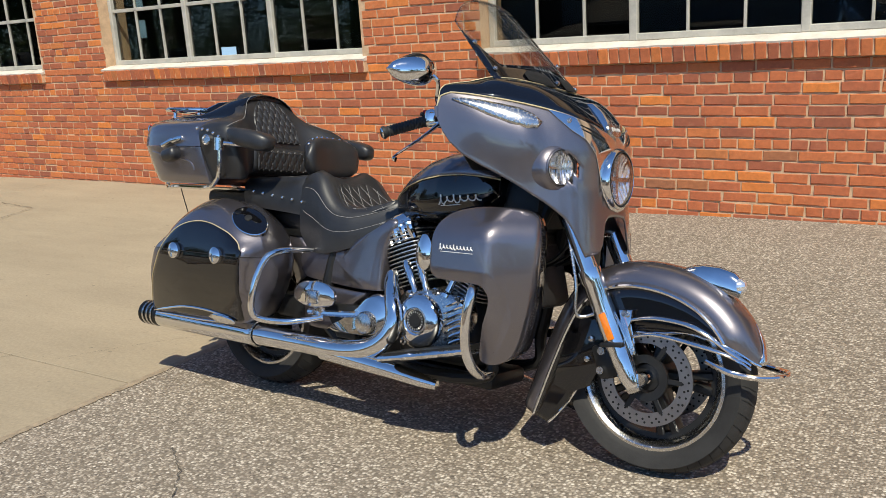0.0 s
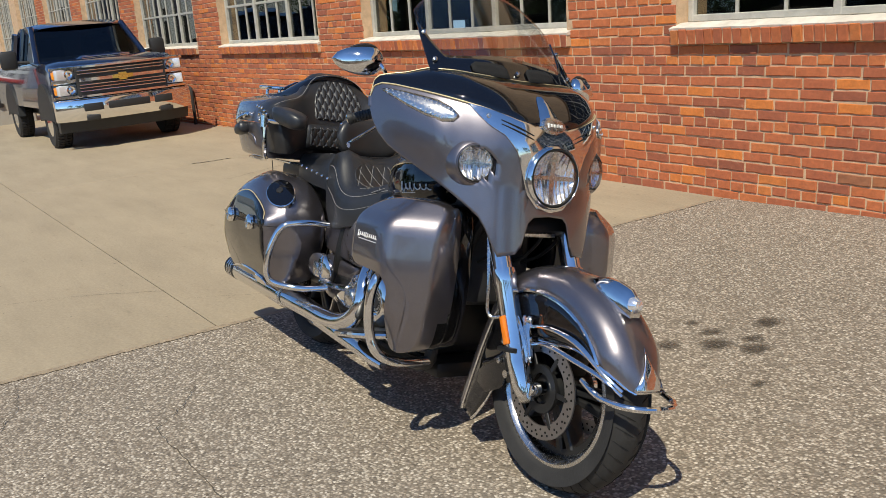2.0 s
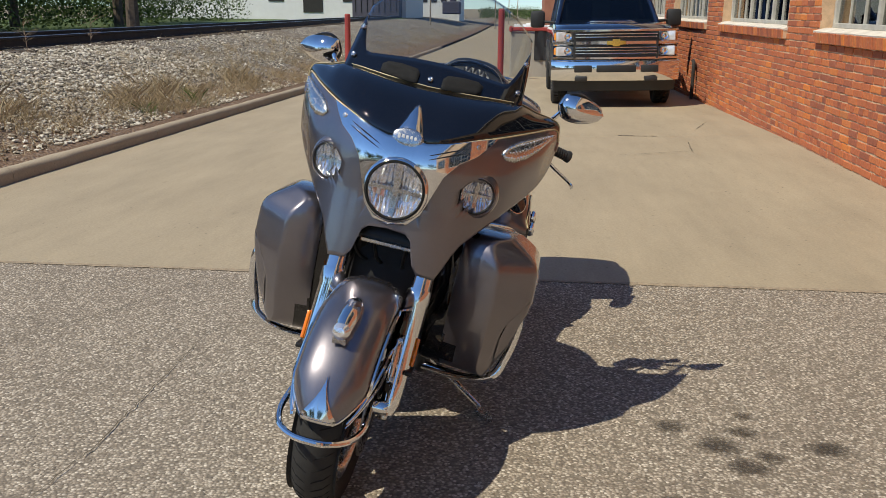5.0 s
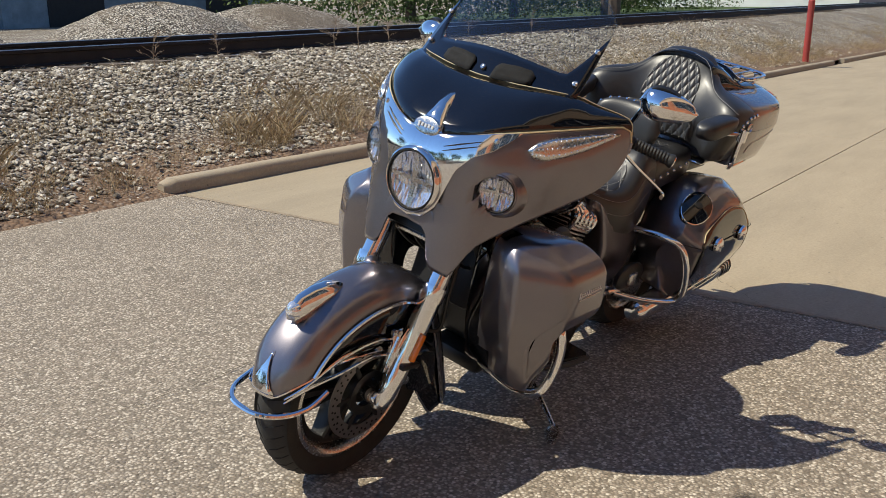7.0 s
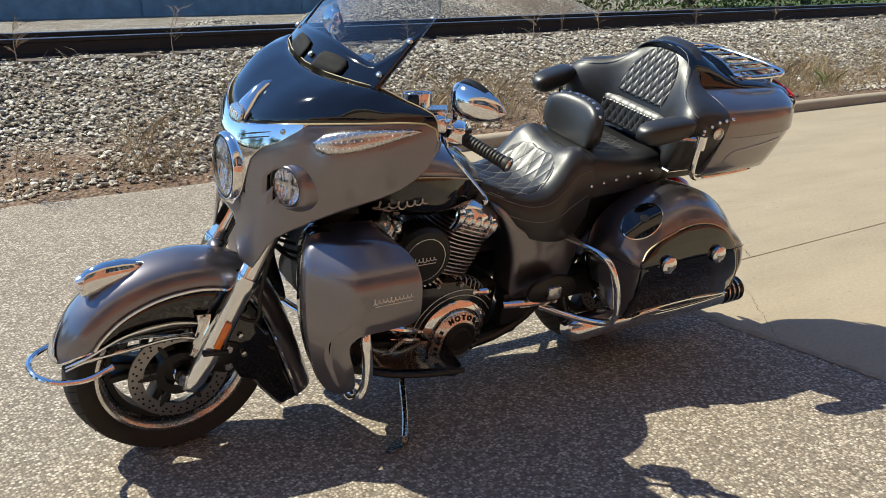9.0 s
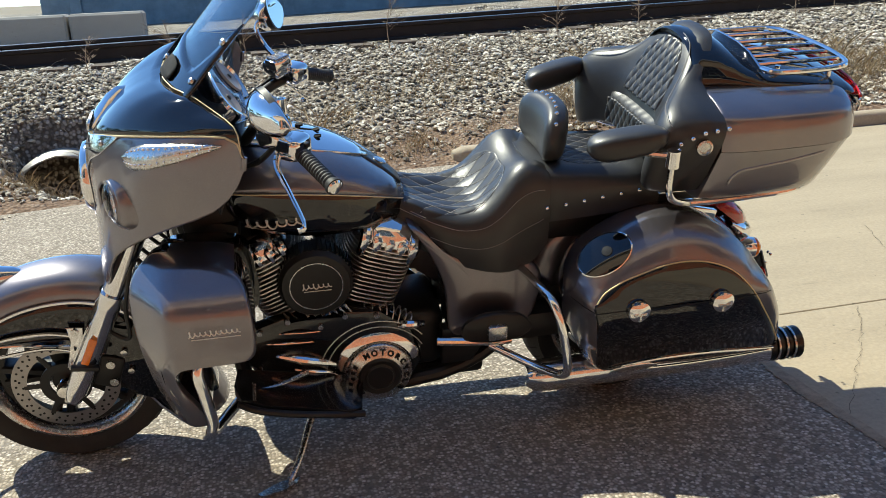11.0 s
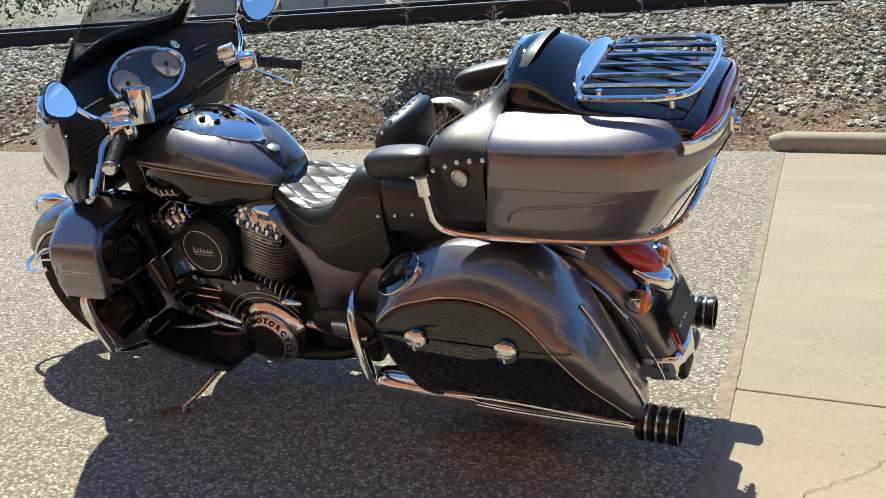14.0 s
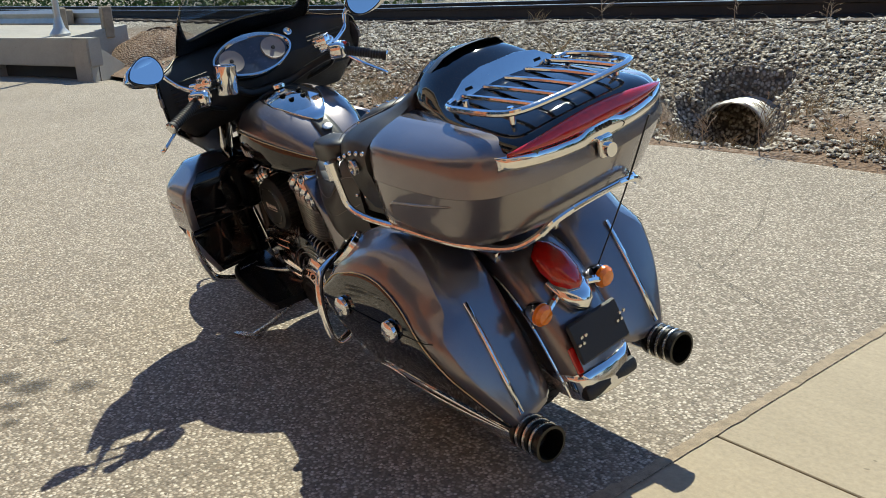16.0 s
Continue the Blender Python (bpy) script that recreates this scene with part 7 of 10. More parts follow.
def bag_y(x, z):
    """How far out the flank of a bag stands."""
    y = float(np.interp(z, BAG_Z, BAG_W))
    y -= 0.026 * max(0.0, (-0.12 - x) / 0.31) ** 1.4
    d = float(np.min(np.hypot(BAG_LINE[:, 0] - x, BAG_LINE[:, 1] - z)))
    upper = smooth_step((z - 0.545) / 0.07)
    fore = smooth_step((x + 0.05) / 0.14)
    r = 0.028 + 0.045 * upper + fore * (0.028 * upper - 0.016)
    y -= 0.88 * r * max(0.0, 1 - d / r) ** 2
    corner = float(np.interp(z, [0.29, 0.355, 0.43, 0.51, 0.562], [0.168, 0.191, 0.208, 0.221, 0.232]))
    return y - 3.0 * max(0.0, x - corner) * (1 - upper)


def inset(outline, k):
    cx = sum(p[0] for p in outline) / len(outline)
    cz = sum(p[1] for p in outline) / len(outline)
    return [(cx + (x - cx) * k, cz + (z - cz) * k) for x, z in outline]


for s in (1, -1):
    rings = [curve([(x, s * y, z) for x, z in inset(BAG, k)], 5, True) for y, k in ((0.135, 0.84), (0.145, 0.90), (0.170, 0.945), (0.21, 0.975), (0.26, 0.995))]
    for k in (1.0, 0.993, 0.98, 0.96, 0.93, 0.89, 0.84, 0.76, 0.6, 0.35, 0.1):
        rings.append([Vector((p.x, s * bag_y(p.x, p.z), p.z)) for p in curve([(x, 0, z) for x, z in inset(BAG, k)], 5, True)])
    bm = bmesh.new()
    loft(bm, rings, True, True)
    bag = part("saddlebag", bm, B["silver"], bike, "grey and black hard saddlebag with chrome latches", smooth=50)
    rings = []
    for out, k in ((-0.004, 1.0), (0.0025, 0.997), (0.0045, 0.985), (0.005, 0.93), (0.005, 0.8), (0.005, 0.6), (0.005, 0.3), (0.005, 0.05)):
        rings.append([Vector((p.x, s * (bag_y(p.x, p.z) + out), p.z)) for p in curve([(x, 0, z) for x, z in inset(PANEL, k)], 5, True)])
    bm = bmesh.new()
    loft(bm, rings, True, True)
    pan = part("bag_panel", bm, B["black"], bag, "gloss black bag panel", smooth=60)
    bm = bmesh.new()
    tube(bm, [Vector((p.x, s * (bag_y(p.x, p.y) + 0.0035), p.y)) for p in curve([(x, z, 0) for x, z in inset(PANEL, 1.004)[5:18]], 4)], 0.002, 6, 1)
    part("bag_stripe", bm, B["gold"], bag, "thin gold line")
    for x in (0.106, -0.140):
        y = bag_y(x, 0.55) + 0.004
        bm = bmesh.new()
        lathe(bm, [(0.029, 0.0), (0.032, 0.004 * s), (0.031, 0.014 * s), (0.022, 0.021 * s), (0.0, 0.024 * s)], (x, s * y, 0.552), (0, 1, 0), 28)
        la = part("bag_latch", bm, B["chrome"], bag, "round chrome latch")
        bm = bmesh.new()
        box(bm, (x, s * (y + 0.018), 0.549), (0.040, 0.014, 0.011), 0.003)
        part("latch_key", bm, B["alloy"], la)
        bm = bmesh.new()
        box(bm, (x, s * (y + 0.018), 0.537), (0.012, 0.014, 0.022), 0.003)
        part("latch_tab", bm, B["alloy"], la)
    # chrome spear along the foot of the bag: two strands and a broad head
    for pts, r in ((((0.10, 0.312), (-0.02, 0.326), (-0.16, 0.324), (-0.30, 0.300), (-0.415, 0.276)), 0.0055), (((0.09, 0.288), (-0.08, 0.281), (-0.26, 0.276), (-0.40, 0.270)), 0.0045)):
        bm = bmesh.new()
        tube(bm, [(x, s * (bag_y(x, z) + 0.006), z) for x, z in pts], [r * 0.7] + [r] * (len(pts) - 2) + [r * 0.5], 8, 6)
        part("bag_trim", bm, B["chrome"], bag, "chrome bottom strip")
    bm = bmesh.new()
    loft(bm, [[Vector((x, s * (bag_y(x, a + (b - a) * q) + 0.008 + 0.003 * math.sin(math.pi * q)), a + (b - a) * q)) for q in np.linspace(0, 1, 5)] for x, a, b in ((0.132, 0.293, 0.297), (0.12, 0.288, 0.308), (0.07, 0.285, 0.318), (0.02, 0.288, 0.318), (-0.01, 0.300, 0.306))], False)
    solid(part("trim_head", bm, B["chrome"], bag, "broad chrome head of the trim", smooth=50), 0.004, 1.0)
    # joint of the bag's lid, level with the latches
    bm = bmesh.new()
    seam = [(x, 0.553) for x in np.linspace(0.262, -0.30, 30)]
    tube(bm, [(x, s * (bag_y(x, z) + (0.0052 if x < 0.224 else 0.0005)), z) for x, z in seam], 0.0014, 5, 1)
    part("lid_joint", bm, B["hole"], bag)
    # bright line down the tail of the bag
    bm = bmesh.new()
    loft(bm, [[Vector((x - 0.003, s * y, z + 0.003)) for y in (0.262, 0.275)] for x, z in ((-0.288, 0.605), (-0.342, 0.510), (-0.397, 0.400), (-0.433, 0.312))], False)
    solid(part("bag_tail_strip", bm, B["chrome"], bag), 0.006)
    # oval lid pad near the front
    c, up, fw = Vector((0.180, s * 0.330, 0.684)), Vector((0.46, s * 0.50, 0.74)).normalized(), Vector((0.85, 0, -0.53)).normalized()
    rt = up.cross(fw).normalized()
    for nm, mat, prof in (("pad_ring", B["chrome"], ((1.0, -0.016), (1.0, 0.001), (0.96, 0.003), (0.95, -0.006))), ("lid_pad", B["black"], ((0.94, -0.012), (0.94, 0.002), (0.6, 0.007), (0.05, 0.009)))):
        bm = bmesh.new()
        loft(bm, [[c + up * d + fw * (0.082 * k * math.cos(a)) + rt * (0.058 * k * math.sin(a)) for a in (2 * math.pi * j / 32 for j in range(32))] for k, d in prof], True, True)
        part(nm, bm, mat, bag)
    bm = bmesh.new()
    lathe(bm, [(0.016, 0.006), (0.014, 0.012), (0.0, 0.013)], c + fw * -0.01, up, 18)
    part("pad_badge", bm, B["satin"], bag)
    # hoop guarding the bag
    bm = bmesh.new()
    tube(bm, [(0.37, s * 0.19, 0.585), (0.352, s * 0.29, 0.588), (0.330, s * 0.365, 0.57), (0.312, s * 0.398, 0.51), (0.298, s * 0.412, 0.43), (0.290, s * 0.405, 0.365), (0.305, s * 0.375, 0.335), (0.37, s * 0.29, 0.325), (0.46, s * 0.21, 0.345)], 0.0125, 12, 6)
    part("bag_guard", bm, B["chrome"], bike, "chrome guard hoop ahead of the bag")

# ---- exhaust
for s in (1, -1):
    bm = bmesh.new()
    front = 0.44 if s < 0 else 0.365
    prof = [(0.036, 0.0), (0.038, 0.02), (0.041, 0.26), (0.0465, 0.275), (0.048, 0.30), (0.0485, 0.76), (0.047, 0.86), (0.0, 0.861)] if s < 0 else [(0.0, 0.0), (0.030, 0.004), (0.043, 0.022), (0.049, 0.06), (0.050, 0.69), (0.048, 0.785), (0.0, 0.786)]
    lathe(bm, prof, (front, s * 0.262, 0.250), (-1, 0, 0), 36)
    muf = part("silencer", bm, B["chrome"], bike, "long chrome silencer with ringed dark tip")
    bm = bmesh.new()
    prof = [(0.045, 0.0)]
    for k in range(3):
        h = 0.026 + 0.026 * k
        prof += [(0.0495, h - 0.012), (0.0495, h)]
        prof += [(0.045, h + 0.002), (0.045, h + 0.010)]
    prof += [(0.051, 0.108), (0.051, 0.118), (0.043, 0.119), (0.041, 0.06), (0.0, 0.05)]
    lathe(bm, prof, (-0.405, s * 0.262, 0.252), (-1, 0, 0), 36)
    part("exhaust_tip", bm, B["heat"], muf, "dark ribbed exhaust tip", smooth=30)
    for k in range(3):
        bm = bmesh.new()
        h = 0.033 + 0.027 * k
        lathe(bm, [(0.0495, h), (0.0522, h + 0.001), (0.0522, h + 0.007), (0.0495, h + 0.008)], (-0.405, s * 0.262, 0.252), (-1, 0, 0), 36, True)
        part("tip_ring", bm, B["alloy"], muf, "bright tip ring")
    bm = bmesh.new()
    if s < 0:
        tube(bm, [(0.748, -0.165, 0.53), (0.768, -0.195, 0.495), (0.805, -0.230, 0.445), (0.826, -0.245, 0.39), (0.812, -0.252, 0.335), (0.765, -0.258, 0.290), (0.69, -0.261, 0.262), (0.58, -0.262, 0.249), (0.42, -0.262, 0.249)], [0.024, 0.027, 0.030, 0.032, 0.034, 0.036, 0.037, 0.037, 0.037], 18, 6)
        part("header_pipe", bm, B["chrome"], muf, "chrome exhaust pipe")
        # slotted shield let into the pipe, and a clamp at the joint
        bm = bmesh.new()
        tube(bm, [(0.52, -0.292, 0.268), (0.43, -0.297, 0.274), (0.34, -0.294, 0.268)], [0.004, 0.010, 0.004], 10, 5, flat=0.6)
        part("heat_shield_pad", bm, B["alloy"], muf)
        bm = bmesh.new()
        lathe(bm, [(0.047, 0.0), (0.0505, 0.002), (0.0505, 0.010), (0.047, 0.012)], (0.182, -0.262, 0.250), (-1, 0, 0), 32, True)
        part("pipe_clamp", bm, B["alloy"], muf)
        bm = bmesh.new()
        tube(bm, [(1.02, -0.245, 0.192), (0.96, -0.254, 0.200), (0.86, -0.258, 0.212), (0.70, -0.262, 0.225), (0.52, -0.262, 0.236)], [0.016, 0.024, 0.028, 0.032, 0.034], 18, 6)
        part("header_pipe", bm, B["chrome"], muf, "chrome exhaust pipe")
    else:
        bm.free()

# ---- engine
bm = bmesh.new()
box(bm, (0.93, 0, 0.36), (0.36, 0.30, 0.25), 0.05, 3)
box(bm, (0.70, 0, 0.33), (0.24, 0.26, 0.20), 0.04, 3)
engine = part("engine", bm, B["satin"], bike, "finned air-cooled V-twin engine with bright covers")


def cylinder(base, axis, name):
    ax = Vector(axis).normalized()
    side = Vector((ax.z, 0, -ax.x))
    b = Vector(base)
    oval = lambda c, w, d, p=0.55: [c + side * (w * math.copysign(abs(math.cos(a)) ** p, math.cos(a))) + Vector((0, d * math.copysign(abs(math.sin(a)) ** p, math.sin(a)), 0)) for a in (2 * math.pi * j / 28 for j in range(28))]
    for k in range(14):
        bm = bmesh.new()
        q = k / 13
        ring = oval(b + ax * (0.052 + 0.0140 * k), 0.096 + 0.004 * q, 0.150 + 0.026 * q)
        loft(bm, [[p - ax * 0.0019 for p in ring], [p + ax * 0.0019 for p in ring]], True, True)
        part("cooling_fin", bm, B["fin"], engine)
    bm = bmesh.new()
    loft(bm, [oval(b + ax * h, 0.076 + 0.004 * q, 0.130 + 0.026 * q) for h, q in ((-0.02, 0), (0.05, 0), (0.24, 1), (0.27, 1))], True, True)
    part("barrel", bm, B["hole"], engine)
    bm = bmesh.new()
    t = b + ax * 0.245
    rings = []
    for h, k in ((0.0, 1.04), (0.03, 1.02), (0.055, 0.9), (0.07, 0.65)):
        rings.append([t + ax * h + side * (0.085 * k * math.copysign(abs(math.cos(a)) ** 0.6, math.cos(a))) + Vector((0, 0.165 * k * math.copysign(abs(math.sin(a)) ** 0.6, math.sin(a)), 0)) for a in (2 * math.pi * j / 28 for j in range(28))])
    loft(bm, rings, True, True)
    hd = part(name, bm, B["chrome"], engine, "bright rocker cover", smooth=50)
    for sy in (1, -1):
        for k in range(5):
            bm = bmesh.new()
            p = t + side * (-0.070 + 0.035 * k) + Vector((0, sy * 0.150, 0))
            tube(bm, [p - ax * 0.04, p + Vector((0, sy * 0.012, 0)) + ax * 0.01, p + ax * 0.045 - Vector((0, sy * 0.03, 0))], [0.012, 0.0165, 0.013], 10, 4)
            part("cover_rib", bm, B["chrome"], hd)


cylinder((1.000, 0, 0.45), (0.40, 0, 0.92), "rocker_cover")
cylinder((0.826, 0, 0.45), (-0.33, 0, 0.94), "rocker_cover")
# left side: air cleaner, primary cover
bm = bmesh.new()
prof = [(0.0, 0.10), (0.075, 0.10), (0.10, 0.12), (0.102, 0.19), (0.092, 0.205), (0.078, 0.207), (0.0, 0.207)]
lathe(bm, prof, (0.953, 0, 0.606), (0, 1, 0), 48)
air = part("air_cleaner", bm, B["satin"], engine, "round black ribbed air cleaner")
bm = bmesh.new()
for k in range(48):
    t = 2 * math.pi * k / 48
    box(bm, (0.953 + 0.1035 * math.cos(t), 0.155, 0.606 + 0.1035 * math.sin(t)), (0.004, 0.065, 0.005), 0, rot=(0, -math.degrees(t), 0))
part("filter_ribs", bm, B["satin"], air)["kind"] = "stuff"
bm = bmesh.new()
lathe(bm, [(0.073, 0.206), (0.073, 0.2095), (0.0705, 0.2095), (0.0705, 0.206)], (0.953, 0, 0.606), (0, 1, 0), 48, True)
part("cleaner_ring", bm, B["alloy"], air, "bright ring")
script(air, 1, (0.993, 0.600), 0.080, 0.014, lambda x, z: 0.2085, 6)
bm = bmesh.new()
plate(bm, [(1.19, 0.40), (1.14, 0.47), (1.05, 0.50), (0.95, 0.47), (0.88, 0.50), (0.78, 0.49), (0.69, 0.42), (0.66, 0.30), (0.70, 0.22), (0.80, 0.19), (0.90, 0.25), (1.03, 0.27), (1.15, 0.33)], "y", 0.13, 0.185, 0.018)
prim = part("primary_case", bm, B["engine_black"], engine, "gloss black left engine case")
bm = bmesh.new()
lathe(bm, [(0.100, 0.16), (0.100, 0.196), (0.098, 0.205), (0.093, 0.210), (0.064, 0.2235), (0.062, 0.220), (0.0, 0.214)], (0.792, 0, 0.290), (0, 1, 0), 64)
pc_ = part("primary_cover", bm, B["alloy"], prim, "bright round cover with letter ring", smooth=50)
bm = bmesh.new()
lathe(bm, [(0.0625, 0.205), (0.0625, 0.224), (0.058, 0.229), (0.045, 0.226), (0.041, 0.230), (0.0, 0.231)], (0.792, 0, 0.289), (0, 1, 0), 36)
cc_ = part("cover_centre", bm, B["satin"], pc_)
bm = bmesh.new()
lathe(bm, [(0.0405, 0.2305), (0.0400, 0.2325), (0.0375, 0.2325), (0.037, 0.2305)], (0.792, 0, 0.289), (0, 1, 0), 36, True)
part("centre_ring", bm, B["plastic"], cc_)


def cover_letter(ch, deg, name):
    """One dark letter, or a plain bar, standing on the ring of the cover."""
    t = radians(deg)
    if ch == "|":
        bm = bmesh.new()
        box(bm, (0, 0, 0), (0.010, 0.013, 0.003), 0.0006)
        ob = part(name, bm, B["hole"], pc_)
    else:
        cu = bpy.data.curves.new("letter", "FONT")
        cu.body, cu.size, cu.extrude, cu.align_x, cu.align_y = ch, 0.024, 0.0015, "CENTER", "CENTER"
        cu.offset, cu.resolution_u = 0.0009, 3
        tmp = bpy.data.objects.new("letter_shape", cu)
        me = bpy.data.meshes.new_from_object(tmp)
        bpy.data.objects.remove(tmp)
        me.materials.clear()
        ob = link_mesh(name, me, B["hole"], pc_)
    face = Matrix(((-1, 0, 0, 0), (0, 0, 1, 0), (0, 1, 0, 0), (0, 0, 0, 1)))
    ob.matrix_basis = Matrix.Translation((0.792, 0.2175, 0.290)) @ Matrix.Rotation(-t, 4, "Y") @ Matrix.Translation((0, 0, 0.079)) @ Matrix.Rotation(radians(25), 4, "X") @ face


for k, ch in enumerate("MOTORCYCLE"):
    cover_letter(ch, -27 + 17.5 * k, "cover_letter")
for k in range(6):
    cover_letter("|", -62 - 15 * k, "cover_bar")
# chrome crown of the case over the round cover, with fins
bm = bmesh.new()
prof = [(0.132, 0.120), (0.140, 0.145), (0.139, 0.165), (0.133, 0.180), (0.124, 0.188), (0.104, 0.196), (0.098, 0.190)]
loft(bm, [[Vector((0.792 + r * math.cos(a), y, 0.290 + r * math.sin(a))) for r, y in prof] for a in np.linspace(radians(-5), radians(165), 30)], False)
solid(part("case_crown", bm, B["chrome"], prim, "chrome crown of the engine case", smooth=40), 0.004)
# arched rows of thin bright-edged fins over the crown, and seams along the dark case
for k in range(15):
    a = radians(40 + 6.0 * k)
    c, d = (0.792, 0.285), 0.02 * math.sin(radians(12 * k))
    bm = bmesh.new()
    tube(bm, [(c[0] + (0.150 + d) * math.cos(a), 0.125, c[1] + (0.150 + d) * math.sin(a)), (c[0] + (0.186 + d) * math.cos(a), 0.140, c[1] + (0.190 + d) * math.sin(a)), (c[0] + (0.180 + d) * math.cos(a), 0.172, c[1] + (0.182 + d) * math.sin(a)), (c[0] + 0.146 * math.cos(a), 0.182, c[1] + 0.146 * math.sin(a))], 0.0022, 6, 3)
    part("crown_fin", bm, B["fin"], prim)
for y, r0, lo, hi in ((0.186, 0.152, 10, 150), (0.187, 0.172, 20, 140)):
    bm = bmesh.new()
    tube(bm, [(0.792 + r0 * math.cos(radians(q)), y, 0.285 + r0 * math.sin(radians(q))) for q in np.linspace(lo, hi, 16)], 0.0018, 6, 1)
    part("case_seam", bm, B["fin"], prim)
for x0, z0, x1, z1, r in ((1.10, 0.375, 0.91, 0.318, 0.014), (1.14, 0.415, 0.95, 0.405, 0.005), (1.10, 0.445, 0.93, 0.437, 0.004), (0.735, 0.43, 0.655, 0.425, 0.014), (1.06, 0.322, 0.90, 0.285, 0.006)):
    bm = bmesh.new()
    tube(bm, [(x0, 0.17, z0), ((x0 + x1) / 2, 0.195, (z0 + z1) / 2 + 0.012), (x1, 0.175, z1)], [r * 0.6, r, r * 0.7], 10, 5)
    part("case_rib", bm, B["chrome"], prim)
for x, z in ((1.17, 0.405), (1.12, 0.462), (1.04, 0.49), (0.95, 0.462), (0.88, 0.488), (0.79, 0.478), (0.90, 0.262), (1.02, 0.282), (1.13, 0.34)):
    bm = bmesh.new()
    cyl(bm, (x, 0.184, z), (x, 0.194, z), 0.008, seg=8)
    part("case_bolt", bm, B["alloy"], prim)
for k in range(7):
    bm = bmesh.new()
    tube(bm, [(1.02 - 0.02 * k, 0.135, 0.505 + 0.003 * k), (1.0 - 0.02 * k, 0.16, 0.515), (0.98 - 0.02 * k, 0.178, 0.492)], 0.004, 6, 4)
    part("case_fin", bm, B["alloy"], prim)
# right side: cam cover, pushrod tubes, transmission covers
bm = bmesh.new()
rings = []
for y, k in ((-0.14, 1.0), (-0.185, 1.0), (-0.200, 0.94), (-0.206, 0.82)):
    rings.append(curve([(0.935 + (x - 0.935) * k, y, 0.40 + (z - 0.40) * k) for x, z in ((0.805, 0.36), (0.825, 0.44), (0.87, 0.485), (0.97, 0.50), (1.07, 0.475), (1.095, 0.40), (1.03, 0.31), (0.92, 0.285), (0.84, 0.295))], 4, True))
loft(bm, rings, True, True)
cam_c = part("cam_cover", bm, B["alloy"], engine, "polished cam cover", smooth=50)
bm = bmesh.new()
lathe(bm, [(0.092, -0.19), (0.092, -0.216), (0.086, -0.228), (0.072, -0.236), (0.048, -0.240), (0.044, -0.236), (0.0, -0.236)], (0.912, 0, 0.390), (0, 1, 0), 48)
pts_c = part("points_cover", bm, B["chrome"], cam_c, "domed chrome round cover", smooth=50)
bm = bmesh.new()
lathe(bm, [(0.043, -0.2355), (0.042, -0.240), (0.039, -0.240), (0.038, -0.237)], (0.912, 0, 0.392), (0, 1, 0), 36, True)
part("badge_ring", bm, B["alloy"], pts_c)
bm = bmesh.new()
lathe(bm, [(0.036, -0.2355), (0.034, -0.239), (0.024, -0.238), (0.022, -0.241), (0.0, -0.241)], (0.912, 0, 0.392), (0, 1, 0), 36)
bd = part("cover_badge", bm, B["satin"], pts_c)
for k in range(20):
    t = 2 * math.pi * k / 20
    bm = bmesh.new()
    box(bm, (0.912 + 0.0295 * math.cos(t), -0.2395, 0.392 + 0.0295 * math.sin(t)), (0.007, 0.0016, 0.0032), 0.0004, rot=(0, -math.degrees(t), 0))
    part("badge_bar", bm, B["fin"], bd)
# curved fins and bosses of the cover, ahead of the round one
for k in range(7):
    z = 0.335 + 0.022 * k
    bm = bmesh.new()
    tube(bm, [(1.005 - 0.004 * k, -0.198, z - 0.028), (1.040, -0.210, z - 0.004), (1.070, -0.204, z + 0.010), (1.098, -0.182, z + 0.014)], [0.003, 0.0065, 0.0065, 0.004], 8, 4)
    part("cover_fin", bm, B["chrome"], cam_c)
for x, z in ((0.84, 0.31), (0.825, 0.40), (0.855, 0.475), (0.965, 0.495), (1.06, 0.478), (1.09, 0.41), (0.99, 0.295), (0.91, 0.288)):
    bm = bmesh.new()
    lathe(bm, [(0.013, -0.19), (0.013, -0.209), (0.009, -0.214), (0.0, -0.214)], (x, 0, z), (0, 1, 0), 14)
    part("cover_bolt", bm, B["chrome"], cam_c)
for p0, p1 in (((0.884, -0.190, 0.455), (0.820, -0.165, 0.548)), ((0.928, -0.192, 0.468), (0.874, -0.168, 0.566)), ((1.000, -0.192, 0.478), (1.030, -0.168, 0.566)), ((1.064, -0.190, 0.452), (1.108, -0.165, 0.540))):
    bm = bmesh.new()
    a, b = Vector(p0), Vector(p1)
    lathe(bm, [(0.020, 0.0), (0.020, 0.012), (0.013, 0.020), (0.0115, 0.055), (0.015, 0.075), (0.017, (b - a).length + 0.02), (0.012, (b - a).length + 0.04)], a, b - a, 18)
    part("pushrod_tube", bm, B["chrome"], engine, "chrome pushrod tube")
bm = bmesh.new()
loft(bm, [[Vector((0.905 + w * math.cos(a), y, 0.622 + h * math.sin(a))) for a in (2 * math.pi * j / 28 for j in range(28))] for y, w, h in ((-0.10, 0.040, 0.070), (-0.175, 0.040, 0.070), (-0.200, 0.034, 0.062), (-0.212, 0.020, 0.040), (-0.215, 0.002, 0.004))], True, True)
part("intake_cover", bm, B["chrome"], engine, "rounded chrome intake cover")
bm = bmesh.new()
rings = []
for y, k in ((-0.12, 1.0), (-0.185, 1.0), (-0.20, 0.85)):
    rings.append(curve([(0.655 + (x - 0.655) * k, y, 0.365 + (z - 0.365) * k) for x, z in ((0.46, 0.300), (0.535, 0.350), (0.60, 0.395), (0.665, 0.450), (0.745, 0.445), (0.770, 0.385), (0.745, 0.315), (0.62, 0.292))], 4, True))
loft(bm, rings, True, True)
